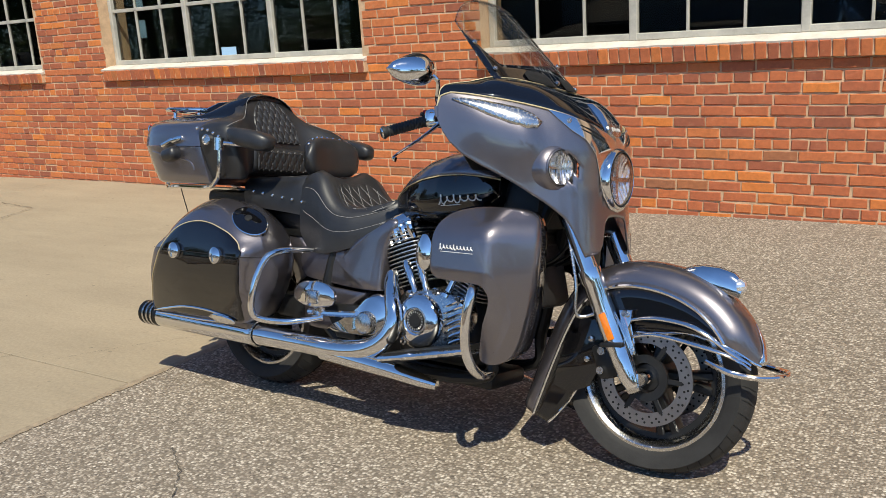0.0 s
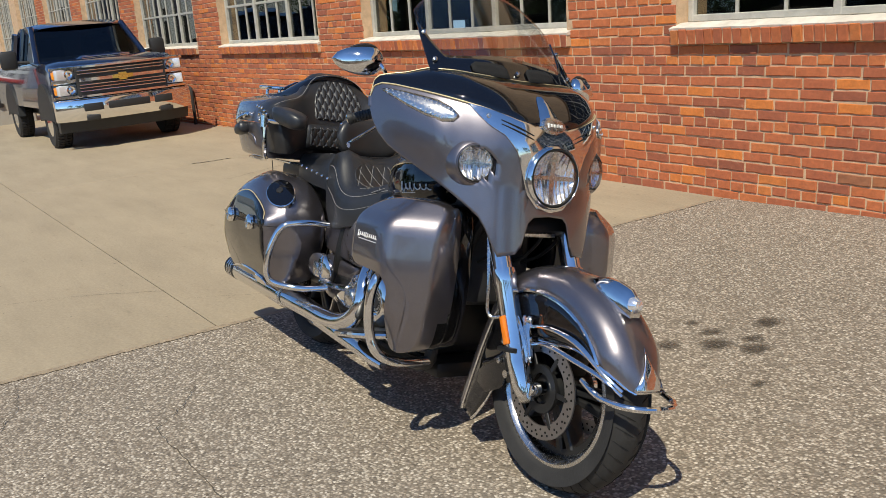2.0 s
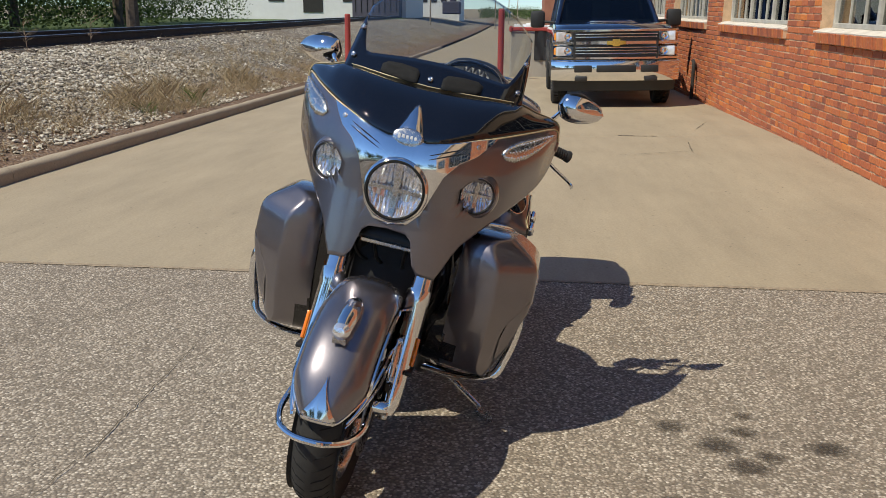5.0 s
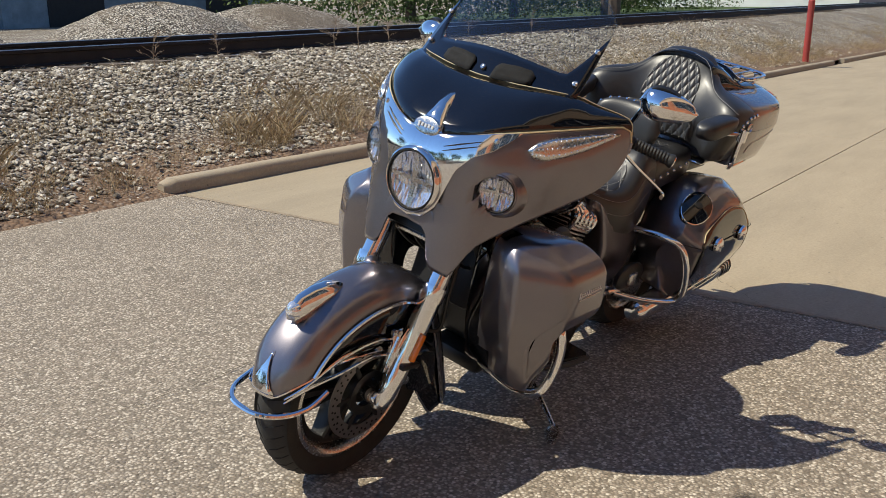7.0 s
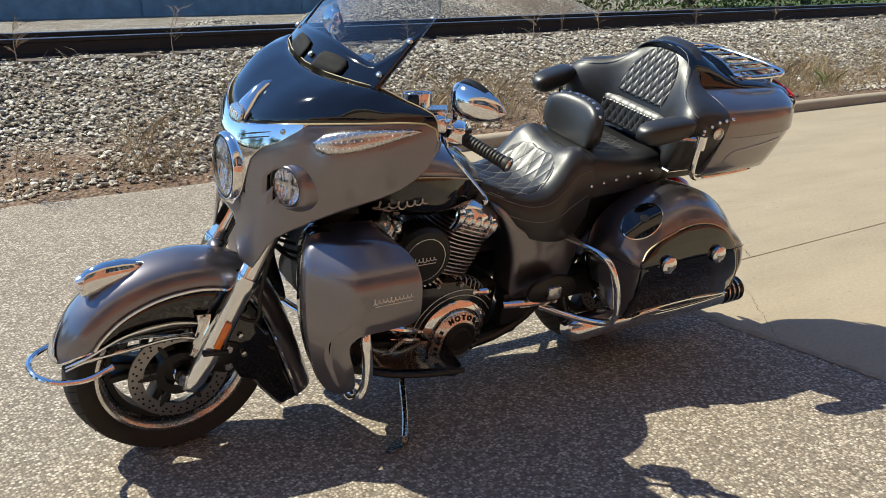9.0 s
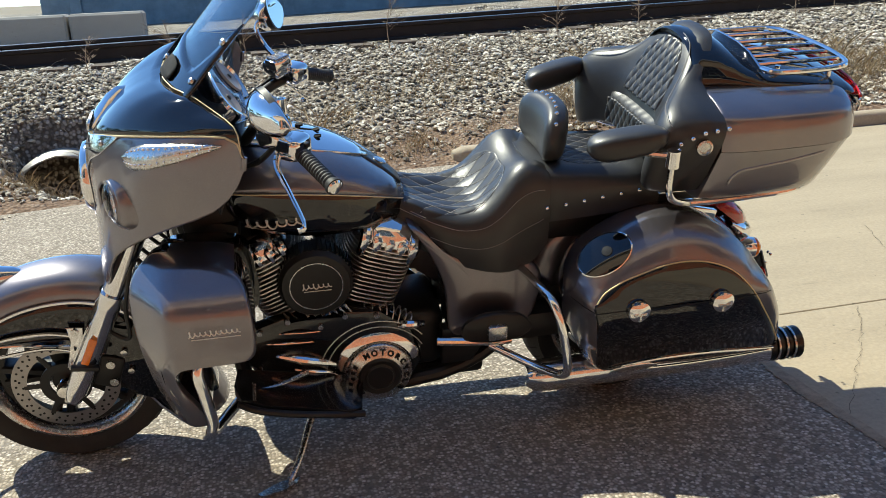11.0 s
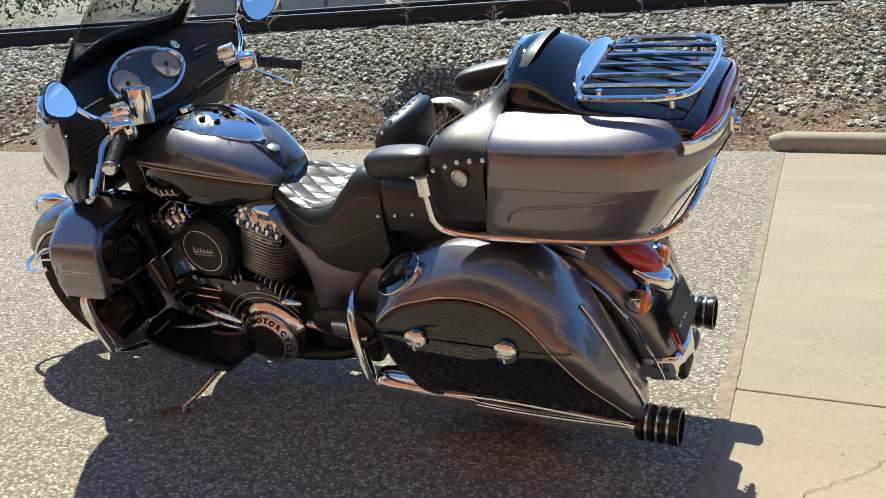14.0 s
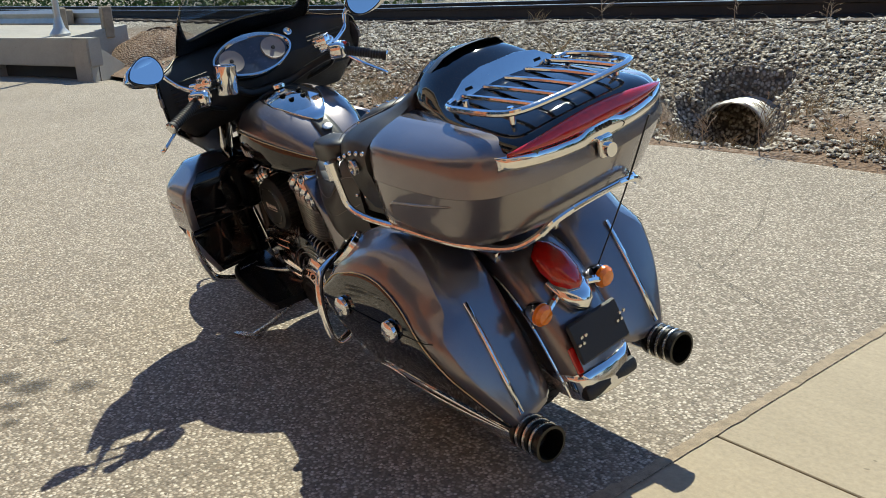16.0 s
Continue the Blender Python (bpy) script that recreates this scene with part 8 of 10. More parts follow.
part("gear_cover", bm, B["chrome"], engine, smooth=50)
bm = bmesh.new()
lathe(bm, [(0.042, -0.18), (0.042, -0.215), (0.036, -0.226), (0.020, -0.230), (0.0, -0.231)], (0.668, 0, 0.350), (0, 1, 0), 28)
part("gear_cap", bm, B["alloy"], engine)
# down tubes and radiator-like dark core between the leg shields
for s in (1, -1):
    bm = bmesh.new()
    tube(bm, [(1.30, s * 0.06, 0.80), (1.24, s * 0.12, 0.60), (1.18, s * 0.15, 0.35), (1.12, s * 0.16, 0.22), (0.60, s * 0.15, 0.22), (0.35, s * 0.13, 0.35)], 0.022, 10, 5)
    part("frame_tube", bm, B["satin"], bike)
bm = bmesh.new()
box(bm, (1.22, 0, 0.62), (0.10, 0.26, 0.34), 0.03, 2, rot=(0, -14, 0))
box(bm, (1.22, 0, 0.80), (0.16, 0.24, 0.18), 0.05, 2)
part("oil_cooler", bm, B["plastic"], bike)
bm = bmesh.new()
for k in range(9):
    box(bm, (1.29 - 0.006 * k, 0, 0.50 + 0.028 * k), (0.012, 0.22, 0.006), 0)
part("cooler_fins", bm, B["satin"], bike)["kind"] = "stuff"
for k, (y, z) in enumerate(((-0.08, 0.76), (-0.03, 0.74), (0.04, 0.75), (0.09, 0.73))):
    bm = bmesh.new()
    tube(bm, [(1.40, y, 0.82), (1.42, y * 1.4, 0.72), (1.36, y * 1.2, 0.64), (1.28, y, 0.60)], 0.006, 6, 5)
    part("cable", bm, B["satin"], bike)
bm = bmesh.new()
box(bm, (1.43, 0, 0.742), (0.05, 0.27, 0.055), 0.014, 2, rot=(0, -25, 0))
part("lower_yoke", bm, B["satin"], bike)
bm = bmesh.new()
box(bm, (1.45, 0.0, 0.715), (0.012, 0.16, 0.014), 0.003)
part("yoke_bracket", bm, B["alloy"], bike)

# ---- side covers under the seat
for s in (1, -1):
    bm = bmesh.new()
    SC = [(0.690, 0.742), (0.655, 0.690), (0.624, 0.628), (0.598, 0.560), (0.588, 0.500), (0.584, 0.440), (0.578, 0.385), (0.555, 0.366), (0.470, 0.370), (0.385, 0.380), (0.335, 0.400), (0.310, 0.460), (0.300, 0.540), (0.330, 0.590), (0.42, 0.600), (0.52, 0.618), (0.60, 0.665), (0.650, 0.722)]
    if s < 0:
        SC = [(0.765, 0.712), (0.735, 0.655), (0.716, 0.600), (0.708, 0.53), (0.704, 0.478), (0.690, 0.464), (0.630, 0.461), (0.558, 0.461), (0.470, 0.467), (0.380, 0.474), (0.318, 0.484), (0.288, 0.520), (0.285, 0.566), (0.31, 0.600), (0.373, 0.600), (0.46, 0.605), (0.545, 0.630), (0.62, 0.662), (0.69, 0.700), (0.735, 0.725)]
    rings = []
    for y, k in ((0.08, 1.0), (0.160, 1.0), (0.172, 0.99), (0.179, 0.965), (0.182, 0.92), (0.184, 0.6), (0.185, 0.2)):
        rings.append(curve([(0.50 + (x - 0.50) * k, s * (y + 0.02 * (0.6 - z) - (0.012 * smooth_step((0.62 - x) / 0.05) if s < 0 and y > 0.1 else 0.0)), 0.55 + (z - 0.55) * k) for x, z in SC], 3, True))
    loft(bm, rings, True, True)
    part("side_cover", bm, B["silver"], bike, "grey side cover under the seat", smooth=50)
    if s < 0:
        lower = [(0.628, 0.450), (0.56, 0.452), (0.44, 0.458), (0.34, 0.466), (0.312, 0.430), (0.318, 0.350), (0.345, 0.300), (0.42, 0.292), (0.488, 0.306), (0.530, 0.345), (0.575, 0.405)]
        bm = bmesh.new()
        loft(bm, [curve([(0.46 + (x - 0.46) * k, -y, 0.38 + (z - 0.38) * k) for x, z in lower], 4, True) for y, k in ((0.10, 1.0), (0.158, 1.0), (0.166, 0.985), (0.170, 0.94), (0.172, 0.5), (0.172, 0.1))], True, True)
        part("lower_cover", bm, B["silver"], bike, "grey lower side cover", smooth=50)
    bm = bmesh.new()
    box(bm, (0.36, s * 0.12, 0.36), (0.42, 0.10, 0.10), 0.03, 2)
    part("swing_arm", bm, B["satin"], bike)
    bm = bmesh.new()
    plate(bm, [(0.60, 0.40), (0.46, 0.40), (0.44, 0.36), (0.49, 0.33), (0.505, 0.275), (0.60, 0.275)], "y", s * 0.14, s * 0.185, 0.008)
    part("pivot_cover", bm, B["satin"], bike)
    bm = bmesh.new()
    tube(bm, [(0.47, s * 0.155, 0.62), (0.44, s * 0.165, 0.48), (0.42, s * 0.16, 0.36)], 0.022, 10, 3)
    part("shock_strut", bm, B["satin"], bike)

# ---- leg shields
LEG = [(1.128, 0.578), (1.118, 0.600), (1.116, 0.66), (1.122, 0.720), (1.135, 0.758), (1.165, 0.778), (1.23, 0.790), (1.32, 0.791), (1.378, 0.776), (1.408, 0.73), (1.413, 0.66), (1.408, 0.57), (1.393, 0.48), (1.370, 0.395), (1.345, 0.340), (1.305, 0.318), (1.268, 0.322), (1.262, 0.345), (1.285, 0.42), (1.312, 0.49), (1.318, 0.530), (1.306, 0.556), (1.280, 0.564), (1.22, 0.566), (1.15, 0.569)]


def leg_cut(outline, d):
    """Draws the outline in towards a spine that follows its bent shape."""
    out = []
    for x, z in outline:
        sx = float(np.interp(z, [0.33, 0.45, 0.52, 0.60], [1.315, 1.355, 1.365, 1.28]))
        sz = float(np.interp(z, [0.30, 0.36, 0.52, 0.60], [0.36, 0.365, 0.53, 0.68]))
        out.append((x + (sx - x) * d, z + (sz - z) * d))
    return out


def leg_y(x, z, s):
    """The outer face: flat, leaning in above and below, rolled round at the front."""
    y = float(np.interp(z, [0.28, 0.33, 0.45, 0.55, 0.60, 0.690, 0.710, 0.728, 0.745, 0.80], [0.365, 0.388, 0.440, 0.466, 0.474, 0.469, 0.464, 0.453, 0.434, 0.352]))
    soft = 0.5 * (x - 1.318 + math.hypot(x - 1.318, 0.014))
    y -= 1.30 * soft + (0.02 if s < 0 else 0.0)
    return max(y, 0.236)


for s in (1, -1):
    bm = bmesh.new()
    rings = []
    for f, d, dx in ((0.0, 0.08, -0.03), (0.06, 0.01, -0.03), (0.4, 0.0, -0.02), (0.88, 0.0, 0.0), (0.955, 0.006, 0.0), (0.99, 0.018, 0.0), (1.0, 0.036, 0.0)) + tuple((1.0, q, 0.0) for q in (0.07, 0.11, 0.16, 0.22, 0.28, 0.34, 0.40, 0.46, 0.52, 0.58, 0.64, 0.72, 0.82, 0.94)):
        rings.append([Vector((p.x + dx * max(0.0, (p.x - 1.25) / 0.18), s * (0.22 + f * (leg_y(p.x, p.z, s) - 0.22)), p.z)) for p in curve([(x, 0, z) for x, z in leg_cut(LEG, d)], 3, True)])
    loft(bm, rings, True, True)
    bmesh.ops.recalc_face_normals(bm, faces=bm.faces[:])
    back = bm.copy()

    def rear_facing(f):
        c = f.calc_center_median()
        return f.normal.x < (-0.45 if c.z > 0.56 else -0.05) and abs(c.y) < leg_y(c.x, c.z, s) - 0.022 or abs(c.y) < 0.25 and c.x < 1.36
    bmesh.ops.delete(bm, geom=[f for f in bm.faces if rear_facing(f)], context="FACES")
    back.normal_update()
    bmesh.ops.delete(back, geom=[f for f in back.faces if not rear_facing(f)], context="FACES")
    leg = part("leg_shield", bm, B["silver"], bike, "grey leg shield box beside the engine", smooth=60)
    part("shield_back", back, B["black"], leg, "black rear panel", smooth=50)
    bm = bmesh.new()
    rings = []
    for y, k in ((0.155, 0.85), (0.175, 0.97), (0.232, 0.985)):
        rings.append(curve([(x - 0.035 * max(0.0, (x - 1.25) / 0.18) - 0.015, s * y, z) for x, z in leg_cut(LEG, 1 - k)], 3, True))
    loft(bm, rings, True, True)
    part("inner_panel", bm, B["black"], leg, "black inner panel")
    script(leg, s, (1.272, 0.660) if s > 0 else (1.150, 0.660), 0.122, 0.013, lambda x, z: leg_y(x, z, s) + 0.001, 10)
    # tall slim engine guard tube
    bm = bmesh.new()
    tube(bm, [(1.20, s * 0.15, 0.60), (1.23, s * 0.30, 0.575), (1.258, s * 0.405, 0.56), (1.268, s * 0.440, 0.53), (1.258, s * 0.446, 0.46), (1.252, s * 0.432, 0.37), (1.262, s * 0.405, 0.31), (1.245, s * 0.32, 0.272), (1.18, s * 0.17, 0.25)], 0.0155, 12, 6)
    part("engine_guard", bm, B["chrome"], bike, "chrome engine guard tube")

# ---- floorboards, pedals, stand
for s in (1, -1):
    bm = bmesh.new()
    rise = lambda x: 0.276 + 0.222 * (x - 0.84)
    loft(bm, [[Vector((x, s * y, rise(x) + dz)) for x, y in ((0.84, 0.20), (0.86, 0.345), (0.89, 0.362), (1.12, 0.358), (1.18, 0.340), (1.20, 0.28), (1.19, 0.20))] for dz in (-0.026, -0.020, 0.0, 0.005)], True, True)
    fbd = part("floorboard", bm, B["engine_black"] if s > 0 else B["satin"], bike, "black floorboard tilted up at its front")
    bm = bmesh.new()
    tube(bm, [(x, s * y, rise(x) - 0.012) for x, y in ((0.855, 0.352), (1.0, 0.368), (1.13, 0.362), (1.19, 0.335))], 0.010, 8, 4)
    part("board_edge", bm, B["chrome"] if s < 0 else B["satin"], fbd)
    # folded passenger footboards
    bm = bmesh.new()
    rings = [curve([(0.455 + a * 0.105 * k, s * y, 0.435 + b * 0.048 * k) for a, b in ((-1, -0.2), (-0.6, 0.8), (0.3, 1.0), (0.9, 0.4), (0.9, -0.6), (0.2, -1.0), (-0.6, -0.9))], 3, True) for y, k in ((0.24, 0.95), (0.246, 1.0), (0.258, 1.0), (0.263, 0.9))]
    loft(bm, rings, True, True)
    pfb = part("passenger_board", bm, B["satin"] if s > 0 else B["chrome"], bike, "folded passenger footboard", smooth=50)
    bm = bmesh.new()
    box(bm, (0.455, s * 0.262, 0.425), (0.06, 0.03, 0.05), 0.01, 2)
    tube(bm, [(0.46, s * 0.25, 0.39), (0.47, s * 0.20, 0.36), (0.50, s * 0.15, 0.36)], 0.012, 8, 3)
    part("board_hinge", bm, B["alloy"], pfb)
    bm = bmesh.new()
    tube(bm, [(0.62, s * 0.205, 0.375), (0.50, s * 0.215, 0.365), (0.40, s * 0.22, 0.362)], 0.013, 10, 3)
    part("guard_strut", bm, B["chrome"], bike)
bm = bmesh.new()
tube(bm, [(0.96, 0.14, 0.215), (1.0, 0.23, 0.175), (1.04, 0.33, 0.128), (1.075, 0.395, 0.102)], [0.013, 0.011, 0.0095, 0.009], 10, 5)
stand = part("side_stand", bm, B["alloy"], bike, "side stand holding the bike up")
bm = bmesh.new()
loft(bm, [[(1.07 + dx, 0.388 + dy, 0.089 + 0.216 * dy + h) for dx, dy in ((-0.022, -0.014), (-0.012, 0.018), (0.03, 0.045), (0.085, 0.060), (0.095, 0.045), (0.035, 0.0))] for h in (-0.004, 0.006)], True, True)
part("stand_foot", bm, B["alloy"], stand)
bm = bmesh.new()
tube(bm, [(1.00, 0.20, 0.32), (1.08, 0.26, 0.33), (1.15, 0.29, 0.34)], 0.008, 8, 3)
cyl(bm, (1.15, 0.26, 0.34), (1.15, 0.34, 0.34), 0.011)
part("gear_pedal", bm, B["alloy"], bike)
bm = bmesh.new()
tube(bm, [(0.99, -0.20, 0.30), (1.10, -0.26, 0.31), (1.17, -0.28, 0.33)], 0.009, 8, 3)
box(bm, (1.18, -0.30, 0.335), (0.05, 0.08, 0.016), 0.005)
part("brake_pedal", bm, B["alloy"], bike)
bm = bmesh.new()
box(bm, (0.80, 0, 0.20), (0.70, 0.22, 0.06), 0.02, 2)
part("belly_plate", bm, B["satin"], bike)

# ---- rear fender and tail lamps
RF = [(0.33, 0.52, 0.10), (0.28, 0.62, 0.105), (0.18, 0.69, 0.11), (0.05, 0.715, 0.112), (-0.10, 0.705, 0.114), (-0.22, 0.668, 0.116), (-0.33, 0.598, 0.118), (-0.41, 0.505, 0.118), (-0.465, 0.40, 0.116), (-0.50, 0.31, 0.112), (-0.508, 0.272, 0.108)]
rrp = curve([(x, w, z) for x, z, w in RF], 4)
bm = bmesh.new()
rings = []
for k, p in enumerate(rrp):
    c = Vector((p.x, 0, p.z))
    inn = (Vector((RX, 0, FZ)) - c).normalized()
    ring = []
    for a, d in ((-1, 0.15), (-1, 0.09), (-0.97, 0.05), (-0.86, 0.02), (-0.6, 0.006), (0, 0.0), (0.6, 0.006), (0.86, 0.02), (0.97, 0.05), (1, 0.09), (1, 0.15)):
        ring.append(c + inn * d + Vector((0, a * p.y, 0)))
    rings.append(ring)
loft(bm, rings, False)
rfen = solid(part("rear_fender", bm, B["silver"], bike, "grey rear fender with chrome tip", smooth=60), 0.004)
for s in (1, -1):
    bm = bmesh.new()
    box(bm, (-0.185, s * 0.112, 0.672), (0.15, 0.020, 0.032), 0.004, 2, rot=(0, -12, 0))
    part("fender_bracket", bm, B["chrome"], rfen, "chrome bracket under the trunk")
bm = bmesh.new()
loft(bm, [[q + (q - Vector((RX, 0, FZ))).normalized() * 0.003 for q in r] for r in rings[-7:]], False)
solid(part("rear_fender_tip", bm, B["chrome"], rfen, "chrome rear fender tip", smooth=60), 0.003, 1.0)
for s in (1, -1):
    bm = bmesh.new()
    tube(bm, [Vector((p.x, s * (p.y + 0.003), p.z)) + (Vector((RX, 0, FZ)) - Vector((p.x, 0, p.z))).normalized() * 0.06 for p in rrp[14:]], 0.004, 6, 1)
    part("fender_stripe", bm, B["chrome"], rfen)
    bm = bmesh.new()
    tube(bm, [(-0.375, 0.02 * s, 0.535), (-0.40, s * 0.07, 0.54), (-0.408, s * 0.10, 0.53)], 0.011, 8, 3)
    st = part("signal_stalk", bm, B["chrome"], rfen)
    bm = bmesh.new()
    lathe(bm, [(0.0, 0.04), (0.02, 0.036), (0.030, 0.02), (0.033, 0.0), (0.033, -0.006)], (-0.395, s * 0.118, 0.528), (1, 0, 0.1), 24)
    part("signal_shell", bm, B["chrome"], st)
    bm = bmesh.new()
    lathe(bm, [(0.032, -0.004), (0.031, -0.016), (0.022, -0.026), (0.0, -0.03)], (-0.395, s * 0.118, 0.528), (1, 0, 0.1), 24)
    part("rear_signal", bm, B["amber"], st, "round amber rear signal")
bm = bmesh.new()
rings = []
for q, w, h in ((0.0, 0.010, 0.012), (0.15, 0.040, 0.03), (0.4, 0.052, 0.044), (0.7, 0.046, 0.044), (0.9, 0.030, 0.034), (1.0, 0.008, 0.012)):
    c = Vector((-0.285, 0, 0.655)).lerp(Vector((-0.425, 0, 0.545)), q)
    rings.append([c + Vector((-0.62 * h * math.sin(a), w * math.cos(a), 0.78 * h * math.sin(a))) for a in np.linspace(0, math.pi, 15)] + [c + Vector((0.012, 0, -0.015))])
loft(bm, rings, True, True)
tail = part("tail_lamp", bm, B["red"], rfen, "teardrop red tail lamp", smooth=50)
bm = bmesh.new()
rings = []
for q, w, h in ((0.55, 0.056, 0.012), (0.8, 0.056, 0.03), (1.0, 0.044, 0.036), (1.12, 0.03, 0.03), (1.2, 0.008, 0.01)):
    c = Vector((-0.285, 0, 0.640)).lerp(Vector((-0.425, 0, 0.525)), q)
    rings.append([c + Vector((-0.62 * h * math.sin(a), w * math.cos(a), 0.78 * h * math.sin(a))) for a in np.linspace(-0.6, math.pi + 0.6, 15)])
loft(bm, rings, True, True)
part("tail_lamp_base", bm, B["chrome"], tail, smooth=50)
bm = bmesh.new()
box(bm, (-0.478, 0.0, 0.440), (0.012, 0.185, 0.115), 0.006, 1, rot=(0, 22, 0))
pl = part("plate_bracket", bm, B["plastic"], rfen, "empty black number plate bracket")
bm = bmesh.new()
for y in (-0.08, -0.065, 0.065, 0.08):
    for dz in (-0.03, 0.0, 0.03):
        cyl(bm, (-0.486 + 0.40 * -dz, y, 0.440 + dz), (-0.490 + 0.40 * -dz, y, 0.440 + dz), 0.005, seg=8)
part("bracket_bolts", bm, B["alloy"], pl)["kind"] = "stuff"
bm = bmesh.new()
box(bm, (-0.482, 0.098, 0.40), (0.008, 0.022, 0.075), 0.003, 1, rot=(0, 22, 0))
part("rear_reflector", bm, B["red"], pl, "red side reflector")
bm = bmesh.new()
box(bm, (-0.455, 0, 0.285), (0.11, 0.20, 0.045), 0.015, 2, rot=(0, 12, 0))
part("rear_bumper", bm, B["plastic"], rfen)
bm = bmesh.new()
box(bm, (-0.05, 0, 0.76), (0.5, 0.30, 0.07), 0.025, 2)
box(bm, (0.1, 0, 0.68), (0.5, 0.24, 0.12), 0.03, 2)
part("trunk_mount", bm, B["satin"], bike)
for s in (1, -1):
    bm = bmesh.new()
    box(bm, (-0.16, s * 0.19, 0.80), (0.30, 0.07, 0.010), 0.004)
    part("mount_plate", bm, B["chrome"], bike)
# ---------------------------------------------------------------- brick building
TILT = pose(0, WALL_Y, 0) @ Matrix.Rotation(radians(1.05), 4, "Y")
SILL_Z, PERIOD, OPEN_W, HEAD_Z = 1.235, 4.69, 3.54, 3.48
lefts = [-1.03 + PERIOD * k for k in range(-8, 3)]
wall = thing("wall_north", "long old red brick factory wall with pale lime mortar joints", "wall", TILT, kind="structure")


def wall_block(x0, x1, z0, z1, y0=0.0, y1=0.34):
    box(wall_bm, ((x0 + x1) / 2, (y0 + y1) / 2, (z0 + z1) / 2), (x1 - x0, y1 - y0, z1 - z0))


wall_bm = bmesh.new()
X0, X1 = lefts[0] - 1.18, lefts[-1] + OPEN_W + 1.18
wall_block(X0, X1, -2.2, SILL_Z - 0.15, 0.0015)
wall_block(X0, X1, HEAD_Z, 5.2, 0.0015)
for x in lefts:
    wall_block(x - 1.18, x, SILL_Z - 0.15, HEAD_Z, 0.0015)
    wall_block(x, x + OPEN_W, SILL_Z - 0.15, SILL_Z - 0.02, 0.08)
wall_block(X1 - 1.18, X1, SILL_Z - 0.15, HEAD_Z, 0.0015)
part("masonry", wall_bm, M["mortar"], wall, smooth=0)
bm = bmesh.new()
box(bm, ((X0 + X1) / 2, 4.5, 5.3), (X1 - X0 + 0.4, 9.4, 0.25), 0.02)
part("roof", bm, M["sillcap"], wall, smooth=0)
# Back walls and floor painted almost black, as an unlit room's shade.
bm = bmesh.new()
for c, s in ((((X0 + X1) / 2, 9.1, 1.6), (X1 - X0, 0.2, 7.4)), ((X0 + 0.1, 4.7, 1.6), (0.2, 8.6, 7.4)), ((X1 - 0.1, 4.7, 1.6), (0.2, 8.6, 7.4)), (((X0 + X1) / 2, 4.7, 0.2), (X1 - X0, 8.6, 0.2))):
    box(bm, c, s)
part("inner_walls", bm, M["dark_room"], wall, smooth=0)

